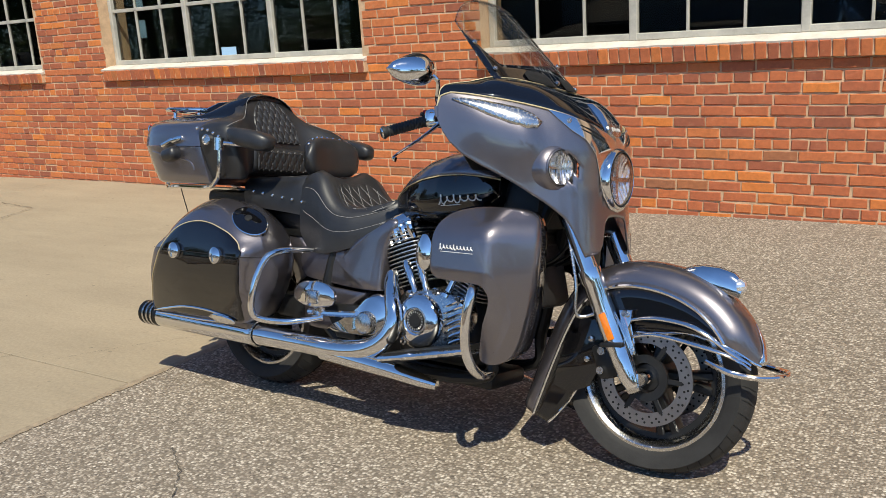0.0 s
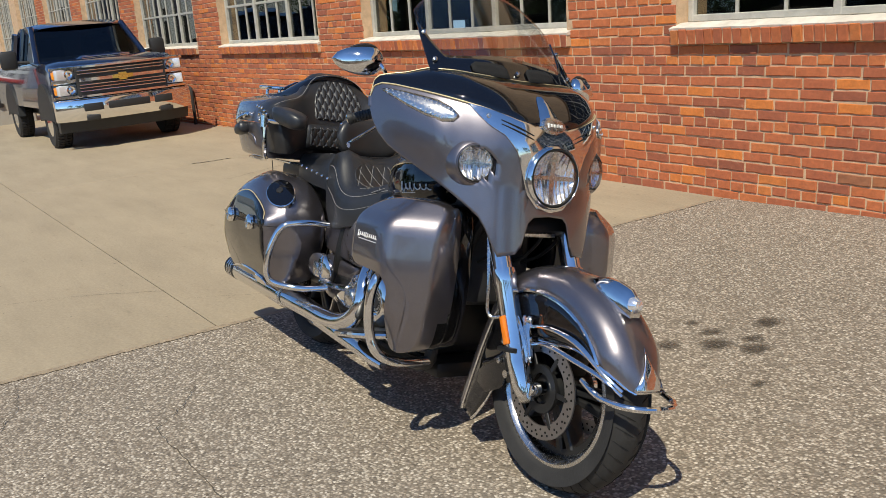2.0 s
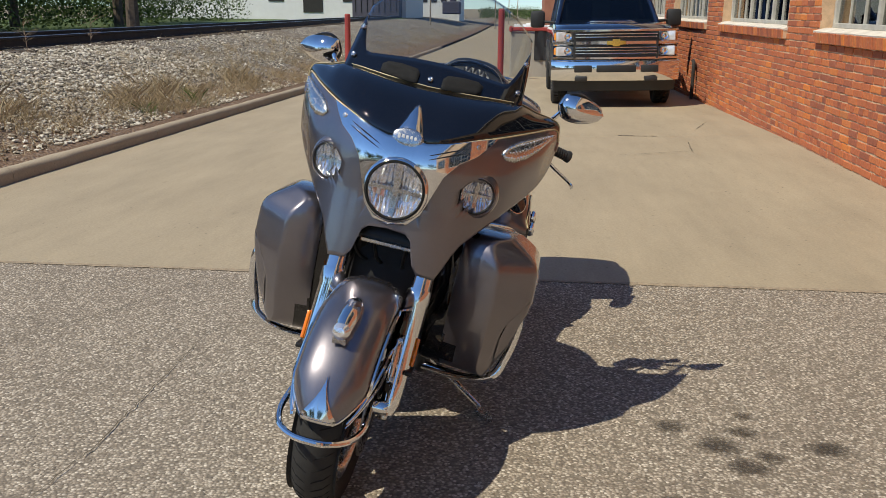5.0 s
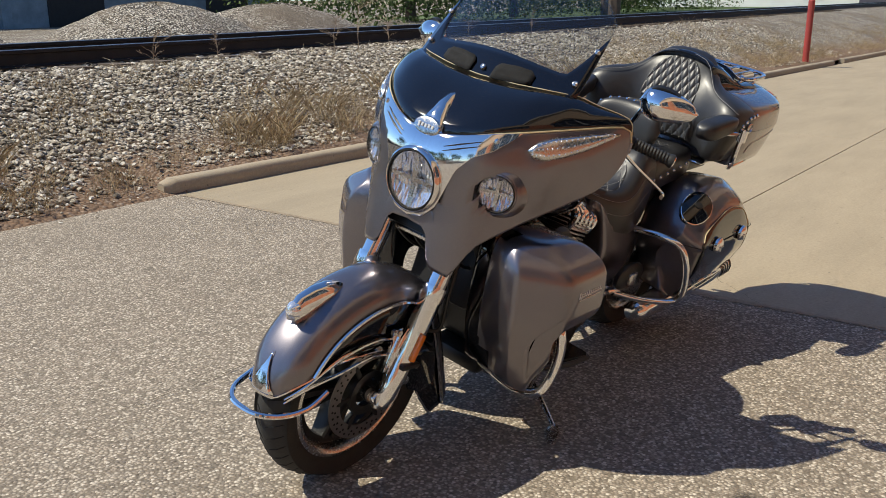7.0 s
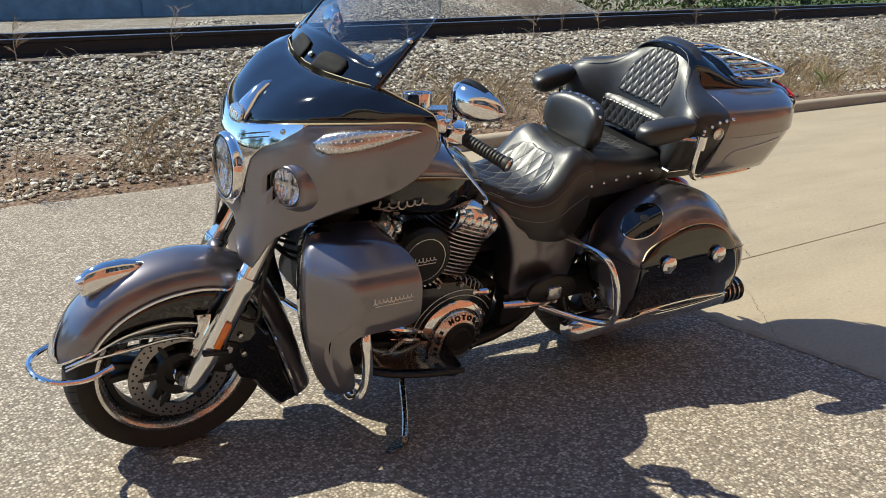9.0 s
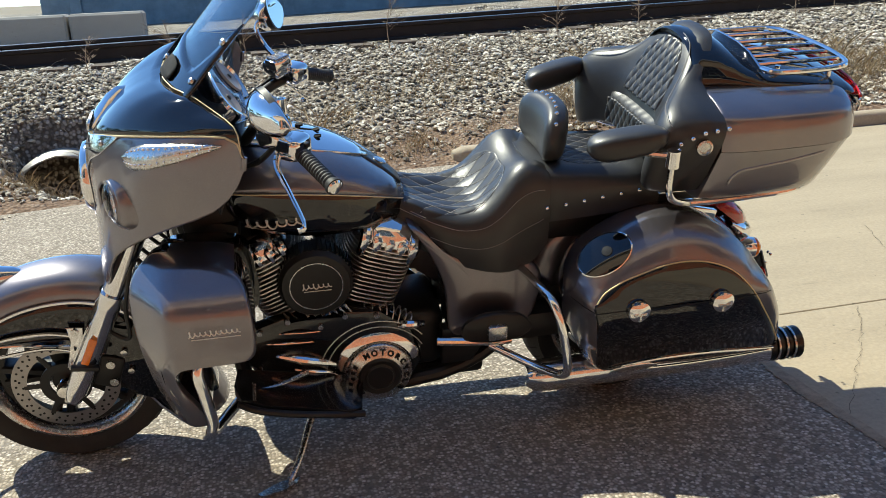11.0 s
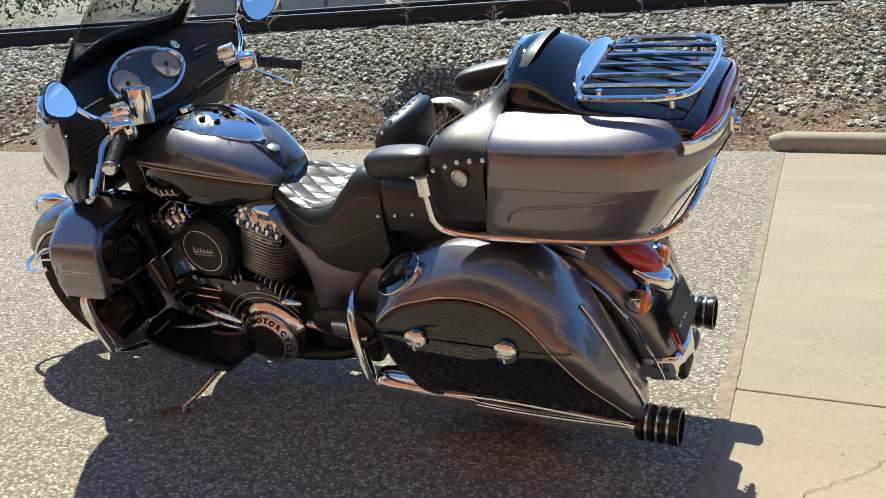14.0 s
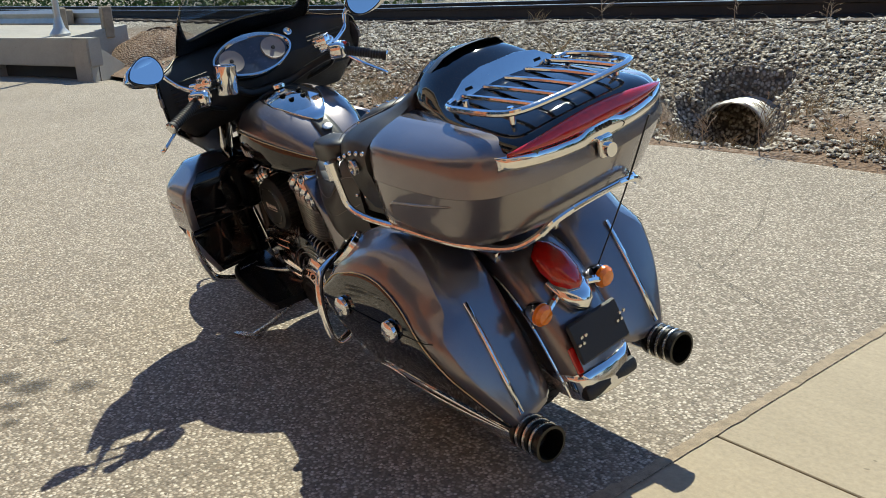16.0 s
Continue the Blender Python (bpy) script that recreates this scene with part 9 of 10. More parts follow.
# steel windows: three lights wide, three panes to each, four rows
window_proto = None
pane_me = None
for number, x in enumerate(lefts):
    win = thing("window_%d" % (number + 1), "tall grey steel factory window with small dark panes", "window", TILT @ pose(x, 0, SILL_Z), kind="structure")
    near = -8 < x < 4
    bm = bmesh.new()
    h = HEAD_Z - SILL_Z
    for k in range(4):
        box(bm, (0.03 + k * (OPEN_W - 0.06) / 3, 0.15, h / 2), (0.06 if 0 < k < 3 else 0.05, 0.055, h), 0.006)
    for z in (0.025, h - 0.025):
        box(bm, (OPEN_W / 2, 0.152, z), (OPEN_W, 0.05, 0.05), 0.005)
    part("window_frame", bm, M["steel_paint"], win, smooth=0)
    bm = bmesh.new()
    step = (OPEN_W - 0.06) / 9
    for k in range(1, 9):
        if k % 3:
            box(bm, (0.03 + k * step, 0.156, h / 2), (0.018, 0.03, h - 0.06), 0.003)
    for r in range(1, 4):
        wide = 0.035 if r == 1 else 0.02
        box(bm, (OPEN_W / 2, 0.158, r * h / 4), (OPEN_W - 0.06, 0.034, wide), 0.003)
    part("glazing_bars", bm, M["steel_paint"], win, smooth=0)
    if pane_me is None:
        pane_me = bpy.data.meshes.new("pane")
        a, b = step / 2 - 0.004, h / 8 - 0.004
        pane_me.from_pydata([(-a, 0, -b), (a, 0, -b), (a, 0, b), (-a, 0, b), (-a, 0.004, -b), (a, 0.004, -b), (a, 0.004, b), (-a, 0.004, b)], [], [(0, 1, 2, 3), (7, 6, 5, 4), (0, 4, 5, 1), (1, 5, 6, 2), (2, 6, 7, 3), (3, 7, 4, 0)])
        pane_me.materials.append(M["glass"])
    if -16 < x < 4:
        for i in range(9):
            for j in range(4):
                o = new("pane", pane_me)
                o.parent, o.visible_shadow = win, False
                o.matrix_basis = pose(0.03 + (i + 0.5) * step, 0.160, (j + 0.5) * h / 4, 0.5 * ((i * 7 + j * 3) % 5 - 2), 0, 0.5 * ((i * 3 + j * 5) % 5 - 2))
    else:
        bm = bmesh.new()
        box(bm, (OPEN_W / 2, 0.163, h / 2), (OPEN_W - 0.06, 0.004, h - 0.06))
        part("glazing", bm, M["glass"], win, smooth=0).visible_shadow = False
    bm = bmesh.new()
    L = OPEN_W + 0.04
    loft(bm, [[(xx, y + 0.006 * noise.noise((xx * 4 + x, y * 9, 0)), z + 0.006 * noise.noise((xx * 5 + x, 2, y * 8))) for y, z in ((0.14, 0.0), (0.14, -0.04), (-0.050, -0.056), (-0.056, -0.036), (0.05, 0.0))] for xx in np.linspace(-0.02, L - 0.02, 40)], True, True)
    part("window_sill", bm, M["sillcap"], win, "chipped pale cement sill", smooth=0)
    if near and number != 8:
        bm = bmesh.new()
        for c, s in (((0.45, 0.172, 0.36), (0.14, 0.003, 0.18)), ((0.46, 0.172, 0.62), (0.12, 0.003, 0.16))) if number == 7 else ():
            box(bm, c, s)
        box(bm, (1.75 if number == 7 else 2.5, 0.14, 0.075), (0.2, 0.004, 0.10))
        part("notice", bm, M["blue_paper"] if number % 2 else M["paper"], win, "pale paper notice behind the glass", smooth=0)


# ---------------------------------------------------------------- parked pickup
TR = dict(
    body=surf("dark_blue_car_paint", (0.006, 0.011, 0.032), 0.14, 0.0, var=0.15, scale=3, coat=1.0, rvar=0.03),
    chrome=surf("truck_chrome", (0.85, 0.85, 0.85), 0.07, 1.0, var=0.03, rvar=0.03),
    black=surf("black_plastic", (0.02, 0.02, 0.02), 0.55, var=0.2),
    tyre=surf("tyre_rubber", (0.025, 0.024, 0.023), 0.85, var=0.3, scale=20, bump_s=0.3),
    lens=surf("clear_lamp_lens", (0.75, 0.76, 0.78), 0.12, 0.3, var=0.2, scale=40, coat=1.0),
    amber=surf("amber_lens", (0.75, 0.26, 0.02), 0.2, var=0.2, scale=40, coat=1.0),
    gold=surf("gold_badge", (0.75, 0.5, 0.12), 0.3, 0.8),
    glass=pane_mat("truck_glass", (0.22, 0.26, 0.28)),
    cloth=surf("dark_truck_cabin", (0.03, 0.03, 0.033), 0.9),
)


def pickup(m):
    root = thing("pickup_truck", "dark blue pickup truck with a large chrome grille by the wall", "truck", m)
    # local: x forward from the front bumper at 0, y to its left, half width 1.0
    prof = [(-6.0, 0.62), (-6.0, 1.32), (-3.9, 1.34), (-3.9, 1.34), (-2.05, 1.36), (-1.95, 1.36), (-0.75, 1.33), (-0.28, 1.26), (-0.12, 1.12), (-0.10, 0.70), (-0.55, 0.62), (-0.7, 0.62)]

    def side(width_low, width_top):
        out = []
        for y in (-1, -0.97, -0.8, 0.8, 0.97, 1):
            ring = []
            for x, z in prof:
                w = width_low if z < 1.2 else width_top
                drop = 0.10 if abs(y) == 1 and z > 1.2 else (0.03 if abs(y) == 0.97 and z > 1.2 else 0)
                back = 0.16 * abs(y) ** 6 if x > -0.4 else 0
                ring.append((x - back, y * w, z - drop))
            out.append(ring)
        return out

    bm = bmesh.new()
    loft(bm, side(0.99, 0.96), True, True)
    part("body", bm, TR["body"], root, smooth=40)
    for yy in (-0.99, 0.99):
        for xx in (-1.05, -4.45):
            bm = bmesh.new()
            loft(bm, [[(xx + 0.62 * math.cos(t), yy * k, 0.42 + 0.60 * math.sin(t)) for t in (math.pi * j / 16 for j in range(17))] + [(xx - 0.5, yy * k, 0.45), (xx + 0.5, yy * k, 0.45)] for k in (0.9, 1.015)], True, True)
            part("wheel_arch", bm, TR["black"], root)
    for s in (-1, 1):
        for a, b, r in (((-1.72, 0.88 * s, 1.3), (-2.42, 0.74 * s, 1.9), 0.045), ((-3.1, 0.9 * s, 1.3), (-3.05, 0.75 * s, 1.92), 0.05), ((-3.95, 0.88 * s, 1.3), (-3.8, 0.76 * s, 1.86), 0.08)):
            bm = bmesh.new()
            tube(bm, [a, b], r, 8, 1)
            part("pillar", bm, TR["body"], root)
    roof = [[(-2.35 - 0.04 * abs(y) ** 3, y * 0.76, 1.90 - 0.05 * abs(y) ** 4), (-2.7, y * 0.77, 1.985 - 0.05 * abs(y) ** 4), (-3.4, y * 0.77, 1.98 - 0.05 * abs(y) ** 4), (-3.85, y * 0.78, 1.86 - 0.05 * abs(y) ** 4), (-3.8, y * 0.76, 1.80), (-2.5, y * 0.75, 1.84)] for y in np.linspace(-1, 1, 9)]
    bm = bmesh.new()
    loft(bm, roof, True, True)
    part("cab_roof", bm, TR["body"], root)
    for nm, q in (("windscreen", [(-1.74, 0.86, 1.31), (-1.74, -0.86, 1.31), (-2.42, -0.72, 1.89), (-2.42, 0.72, 1.89)]), ("rear_window", [(-3.93, 0.84, 1.33), (-3.93, -0.84, 1.33), (-3.82, -0.72, 1.82), (-3.82, 0.72, 1.82)]), ("side_window", [(-1.8, -0.87, 1.33), (-3.05, -0.88, 1.33), (-3.02, -0.75, 1.85), (-2.45, -0.74, 1.85)]), ("side_window", [(-1.8, 0.87, 1.33), (-3.05, 0.88, 1.33), (-3.02, 0.75, 1.85), (-2.45, 0.74, 1.85)])):
        bm = bmesh.new()
        a = [Vector(p) for p in q]
        nrm = (a[1] - a[0]).cross(a[2] - a[0]).normalized() * 0.006
        plate_v = [bm.verts.new(p) for p in a] + [bm.verts.new(p + nrm) for p in a]
        bm.faces.new(plate_v[:4][::-1])
        bm.faces.new(plate_v[4:])
        for k in range(4):
            bm.faces.new((plate_v[k], plate_v[(k + 1) % 4], plate_v[4 + (k + 1) % 4], plate_v[4 + k]))
        part(nm, bm, TR["glass"], root, smooth=0).visible_shadow = False
    for y in (0.42, -0.42):
        bm = bmesh.new()
        box(bm, (-3.1, y, 1.35), (0.3, 0.5, 0.75), 0.06, 2)
        part("seat", bm, TR["cloth"], root)
    bm = bmesh.new()
    box(bm, (-2.1, 0, 1.33), (0.5, 1.6, 0.14), 0.05, 2)
    part("dashboard", bm, TR["cloth"], root)
    bm = bmesh.new()
    tube(bm, curve([(-2.35 + 0.0, 0.4 + 0.18 * math.cos(t), 1.42 + 0.18 * math.sin(t)) for t in (math.pi * j / 4 for j in range(8))], 3, True), 0.015, 6, 1, True)
    part("steering_wheel", bm, TR["black"], root)
    # bonnet scoop
    bm = bmesh.new()
    loft(bm, [[(-0.85, y, 1.33 + 0.055 * (1 - (y / 0.42) ** 4)), (-0.80, y, 1.33), (-1.6, y, 1.345), (-1.3, y, 1.36 + 0.06 * (1 - (y / 0.42) ** 4))] for y in np.linspace(-0.42, 0.42, 9)], True, True)
    part("hood_scoop", bm, TR["body"], root)
    for z in (1.335, 1.36):
        bm = bmesh.new()
        box(bm, (-0.8, 0, z), (0.02, 0.74, 0.012), 0.003)
        part("scoop_trim", bm, TR["chrome"], root)
    # grille: chrome surround, bars, badge
    bm = bmesh.new()
    box(bm, (-0.09, 0, 0.99), (0.08, 1.34, 0.42), 0.01)
    part("grille_mesh", bm, TR["black"], root)
    for z, t in ((1.22, 0.05), (1.03, 0.075), (0.79, 0.05)):
        bm = bmesh.new()
        loft(bm, [[(-0.03 - 0.15 * abs(y) ** 3 + dx, y * 0.99, z + dz * t) for dx, dz in ((0, -0.5), (0.02, -0.3), (0.02, 0.3), (0, 0.5), (-0.05, 0.5), (-0.05, -0.5))] for y in np.linspace(-1, 1, 15)], True, True)
        part("grille_bar", bm, TR["chrome"], root)
    for z in (1.165, 1.12, 0.955, 0.91, 0.865):
        bm = bmesh.new()
        box(bm, (-0.04, 0, z), (0.03, 1.28, 0.013), 0.004)
        part("grille_slat", bm, TR["chrome"], root)
    bm = bmesh.new()
    plate(bm, [(-0.15, -0.028), (-0.055, -0.028), (-0.055, -0.055), (0.055, -0.055), (0.055, -0.028), (0.15, -0.028), (0.15, 0.028), (0.055, 0.028), (0.055, 0.055), (-0.055, 0.055), (-0.055, 0.028), (-0.15, 0.028)], "x", -0.005, 0.022, 0.004)
    bmesh.ops.translate(bm, vec=(0, 0, 1.03), verts=bm.verts[:])
    part("badge", bm, TR["gold"], root)
    for s in (-1, 1):
        for z in (1.13, 0.90):
            bm = bmesh.new()
            box(bm, (-0.16, s * 0.80, z), (0.10, 0.30, 0.15), 0.02, 2, rot=(0, 0, -18 * s))
            lamp = part("headlight", bm, TR["lens"], root)
            bm = bmesh.new()
            lathe(bm, [(0.065, 0.0), (0.06, 0.03), (0.035, 0.015), (0.0, 0.02)], (-0.105, s * 0.76, z), (1, 0, 0), 16)
            part("projector", bm, TR["chrome"], lamp)
            bm = bmesh.new()
            box(bm, (-0.185, s * 0.925, z), (0.08, 0.10, 0.12), 0.02, 2, rot=(0, 0, -35 * s))
            part("turn_signal", bm, TR["amber"], lamp, "amber turn lens")
    bm = bmesh.new()
    loft(bm, [[(0.10 - 0.24 * abs(y) ** 3.5 + dx, y * 1.02, z) for dx, z in ((-0.04, 0.76), (0.0, 0.74), (0.02, 0.66), (0.01, 0.52), (-0.03, 0.44), (-0.12, 0.44), (-0.12, 0.76))] for y in np.linspace(-1, 1, 21)], True, True)
    part("front_bumper", bm, TR["chrome"], root, "large chrome bumper")
    for y, w, z, h, nm in ((0, 0.62, 0.63, 0.11, "bumper_vent"), (0.52, 0.28, 0.63, 0.11, "fog_lamp"), (-0.52, 0.28, 0.63, 0.11, "fog_lamp"), (0.55, 0.2, 0.47, 0.07, "tow_hook"), (-0.55, 0.2, 0.47, 0.07, "tow_hook")):
        bm = bmesh.new()
        box(bm, (0.105 - 0.03 * abs(y), y, z), (0.05, w, h), 0.012, 2)
        part(nm, bm, TR["black"], root)
    bm = bmesh.new()
    loft(bm, [[(0.0 - 0.22 * abs(y) ** 3.5 + dx, y * 0.98, z) for dx, z in ((0.0, 0.45), (-0.06, 0.27), (-0.2, 0.27), (-0.2, 0.45))] for y in np.linspace(-1, 1, 15)], True, True)
    part("air_dam", bm, TR["black"], root)
    for s in (-1, 1):
        bm = bmesh.new()
        box(bm, (-2.15, s * 1.22, 1.42), (0.14, 0.26, 0.30), 0.05, 2)
        tube(bm, [(-2.1, s * 0.92, 1.36), (-2.13, s * 1.15, 1.38)], 0.025, 8, 1)
        part("door_mirror", bm, TR["black"], root)
        for xx in (-1.05, -4.45):
            bm = bmesh.new()
            lathe(bm, [(0.21, -0.12), (0.36, -0.13), (0.395, -0.10), (0.40, 0.0), (0.395, 0.10), (0.36, 0.13), (0.21, 0.12)], (xx, s * 0.86, 0.40), (0, 1, 0), 40, True)
            wheel = part("wheel", bm, TR["tyre"], root, "black all-terrain tyre")
            bm = bmesh.new()
            for k in range(44):
                t = 2 * math.pi * k / 44
                for dy in (-0.06, 0.06):
                    box(bm, (xx + 0.40 * math.cos(t), s * 0.86 + dy, 0.40 + 0.40 * math.sin(t)), (0.022, 0.09, 0.03), 0, rot=(0, -math.degrees(t), 18 if dy > 0 else -18))
            part("tread", bm, TR["tyre"], wheel, smooth=0)
            bm = bmesh.new()
            lathe(bm, [(0.21, 0.12 * s), (0.19, 0.08 * s), (0.12, 0.05 * s), (0.06, 0.10 * s), (0.0, 0.10 * s)], (xx, s * 0.86, 0.40), (0, 1, 0), 24)
            part("rim", bm, TR["chrome"], wheel)
    bm = bmesh.new()
    box(bm, (-3.0, 0, 0.55), (5.4, 1.4, 0.25), 0.03)
    part("chassis", bm, TR["black"], root)
    return root


pickup(pose(-10.42, 1.86, 0.052, 1.32, 0, 0))

# ---------------------------------------------------------------- things along the drive
for x, y, h, lean in ((-19.0, -4.22, 1.58, -1.0), (-18.0, -0.20, 1.72, 1.0)):
    root = thing("bollard_post", "faded red painted steel pipe post", "post", pose(x, y, 0.0, 0, lean, 0), group="red posts by the drive")
    bm = bmesh.new()
    lathe(bm, [(0.075, -0.2), (0.075, h - 0.02), (0.06, h), (0.0, h + 0.008)], (0, 0, 0), (0, 0, 1), 16)
    part("pipe", bm, M["red_paint"], root)
blk = thing("concrete_bin", "weathered concrete block bay with red steel top and black tarp", "bin", pose(-20.2, 0.98, 0))
bm = bmesh.new()
box(bm, (0, 0, 0.58), (1.6, 1.95, 1.2), 0.03)
part("block", bm, M["headwall"], blk)
bm = bmesh.new()
for y in (-0.97, 0.97):
    box(bm, (0.02, y, 1.24), (1.7, 0.08, 0.14), 0.02)
for x in (-0.78, 0.80):
    box(bm, (x, 0, 1.24), (0.08, 1.86, 0.10), 0.02)
part("lid", bm, M["red_paint"], blk)
random.seed(18)
bm = bmesh.new()
for k in range(9):
    box(bm, (random.uniform(-0.6, 0.5), -0.8 + 0.2 * k, 1.24 + random.uniform(0.0, 0.08)), (random.uniform(0.4, 0.9), 0.22, 0.14), 0.03, 2, rot=(random.uniform(-6, 6), random.uniform(-6, 6), random.uniform(-25, 25)))
part("waste", bm, M["plastic_wrap"], blk, "pale wrapped waste heaped inside")
bm = bmesh.new()
loft(bm, [[(0.83 + 0.03 * math.sin(3 * a + z * 8), y, z) for y, a in zip(np.linspace(-0.35, 0.3, 9), np.linspace(0, 6, 9))] for z in (1.2, 1.0, 0.8, 0.6, 0.45)], False)
part("tarp", bm, M["tarp"], blk)
bm = bmesh.new()
tube(bm, [(-12.0, 3.36, -0.1), (-12.0, 3.36, 0.60), (-12.06, 3.37, 0.72), (-12.2, 3.38, 0.75)], 0.03, 8, 3)
tagged(part("wall_pipe", bm, M["dark_room"]), "thin dark pipe standing against the brick wall", "pipe")
random.seed(8)
for x, y, s in ((-35, 4.4, (1.4, 1.3, 3.0)), (-35.6, 6.0, (1.5, 1.6, 3.4)), (-36.2, 8.0, (1.4, 1.5, 3.2))):
    bm = bmesh.new()
    box(bm, (x, y, s[2] / 2), s, 0.18, 3)
    for v in bm.verts:
        v.co += Vector((random.uniform(-0.06, 0.06), random.uniform(-0.06, 0.06), random.uniform(-0.05, 0.05) if v.co.z > 0.3 else 0))
    tagged(part("wrapped_pallet", bm, M["plastic_wrap"]), "tall goods wrapped in crumpled white plastic sheet", "pallet", group="wrapped goods behind the truck")


def shed(name, x, y, z, sx, sy, sz, material, label, roof="flat", openings=(), extra=None):
    root = thing(name, label, "building", pose(x, y, z))
    bm = bmesh.new()
    box(bm, (0, 0, sz / 2 - 1), (sx, sy, sz + 2), 0.02)
    part("wall", bm, material, root, smooth=0)
    bm = bmesh.new()
    if roof == "gable":
        plate(bm, [(-sy / 2 - 0.3, sz), (sy / 2 + 0.3, sz), (0, sz + sy * 0.16)], "x", -sx / 2 - 0.3, sx / 2 + 0.3)
    else:
        box(bm, (0, 0, sz + 0.1), (sx + 0.3, sy + 0.3, 0.25), 0.03)
    part("roof", bm, M["zinc"], root, smooth=0)
    for nm, (oy, oz, ow, oh), mat in openings:
        bm = bmesh.new()
        box(bm, (sx / 2 + 0.02, oy, oz), (0.08, ow, oh), 0.01)
        part(nm, bm, mat, root, smooth=0)
    return root


works = thing("painted_works", "long blue-grey painted brick works wall with dark doors", "building", pose(-14, -42, 0.3))
bm = bmesh.new()
box(bm, (0, -3, 2.0), (46, 6, 6.0), 0.02)
part("wall", bm, M["works_wall"], works, smooth=0)
bm = bmesh.new()
box(bm, (0, -3, 5.1), (46.4, 6.4, 0.3), 0.03)
part("roof", bm, M["zinc"], works, smooth=0)
for k in range(2):
    bm = bmesh.new()
    box(bm, (-19 + 10.0 * k, 0.03, 1.2), (3.2, 0.1, 3.4), 0.01)
    part("door", bm, M["dark_room"], works, smooth=0)
for k in range(6):
    bm = bmesh.new()
    box(bm, (-22.2 + 8.5 * k if k < 5 else 21.5, 0.05, 1.2), (0.5, 0.14, 3.6), 0.01)
    part("pier", bm, M["works_wall"], works, smooth=0)
shed("factory", -88, -24, 2.3, 14, 26, 7.0, M["white_wall"], "white industrial shed with dark doors across the tracks", "gable", (("door", (4.0, 1.3, 1.9, 2.5), M["dark_room"]), ("window", (7.4, 1.7, 1.0, 1.3), M["dark_room"]), ("window", (0.4, 1.7, 1.5, 1.3), M["dark_room"]), ("window", (10.5, 1.9, 0.9, 1.0), M["dark_room"])))
shed("dark_shed", -82, -13.6, 2.4, 6, 4.4, 5.0, M["dark_wall"], "dark corrugated shed beside the tracks", "flat", tuple(("panel", (-1.9 + 0.55 * k, 2.4, 0.06, 4.8), M["dark_room"]) for k in range(8)))
shed("frame_building", -110, -11.5, 3.1, 8, 7.5, 6.5, M["white_wall"], "pale multi-storey plant building far along the line", "flat", tuple(("window", (-3.0 + 1.2 * k, 1.6 + 2.2 * j, 0.7, 1.5), M["dark_room"]) for k in range(6) for j in range(2)))
shed("end_building", -68, 8.2, 1.7, 10, 13, 6.0, M["brown_wall"], "brown brick warehouse with a dark loading door at the drive's end", "flat", (("door", (-3.4, 1.3, 3.6, 2.6), M["dark_room"]), ("door", (2.6, 1.3, 3.6, 2.6), M["white_wall"])))
car = thing("parked_car", "small red car parked far down the drive", "car", pose(-56, 2.9, slab_rise(-56, 2.9) + 0.01))
bm = bmesh.new()
loft(bm, [[(x, y * w, z) for x, z, w in ((-2, 0.3, 1), (-2, 0.85, 0.95), (-1.5, 0.95, 0.95), (-1.0, 1.4, 0.78), (0.5, 1.42, 0.78), (1.1, 0.95, 0.95), (2.0, 0.8, 0.95), (2.05, 0.3, 1))] for y in (-0.85, -0.8, 0.8, 0.85)], True, True)
part("body", bm, M["red_paint"], car)
for sx in (-1.25, 1.25):
    for sy in (-0.8, 0.8):
        bm = bmesh.new()
        cyl(bm, (sx, sy - 0.1, 0.3), (sx, sy + 0.1, 0.3), 0.32)
        part("wheel", bm, TR["tyre"], car)
crane = thing("crane", "dark lattice crane jib far along the railway", "crane", pose(-100, -8.2, 2.6))
bm = bmesh.new()
box(bm, (0, 0, 0.6), (2.5, 2.0, 1.4), 0.1)
tube(bm, [(0, 0, 1.2), (0, -1.6, 7.5)], 0.22, 6, 1)
part("jib", bm, M["dark_wall"], crane)
for x, y, h in ((-95, -3.0, 9), (-120, -2.0, 9), (-70, -7.5, 8.5), (-140, -1.0, 9)):
    pole = thing("signal_mast", "dark utility mast beside the railway", "mast", pose(x, y, bank(x, y) - 0.1), group="masts along the line")
    bm = bmesh.new()
    cyl(bm, (0, 0, -0.5), (0, 0, h * 0.5), 0.07, 0.04, 8)
    box(bm, (0, 0, h * 0.46), (0.2, 0.6, 0.1))
    part("mast", bm, M["wood"], pole)

# across the track
random.seed(31)
bm = bmesh.new()
for k, (cx, cy, r, h) in enumerate(((-7.2, -13.2, 3.2, 1.15), (-10.6, -13.6, 3.6, 1.15), (-3.6, -13.4, 2.4, 0.55), (13.2, -4.35, 1.25, 0.74))):
    rings = []
    for j in range(9):
        q = j / 8
        rings.append([(cx + r * (1 - q) * (1 + 0.18 * noise.noise((math.cos(t) * 2 + k, math.sin(t) * 2, q * 3))) * math.cos(t), cy + (1.1 if k == 3 else 0.75) * r * (1 - q) * math.sin(t), (-0.15 if k == 3 else 0.35) + h * (1 - (1 - q) ** 1.7) + 0.08 * noise.noise((math.cos(t) * 5, math.sin(t) * 5 + k, q * 6))) for t in (2 * math.pi * i / 40 for i in range(40))])
    loft(bm, rings, True, True)
tagged(part("gravel_heap", bm, M["ballast"]), "heaps of loose grey gravel beyond the track", "gravel", kind="stuff")
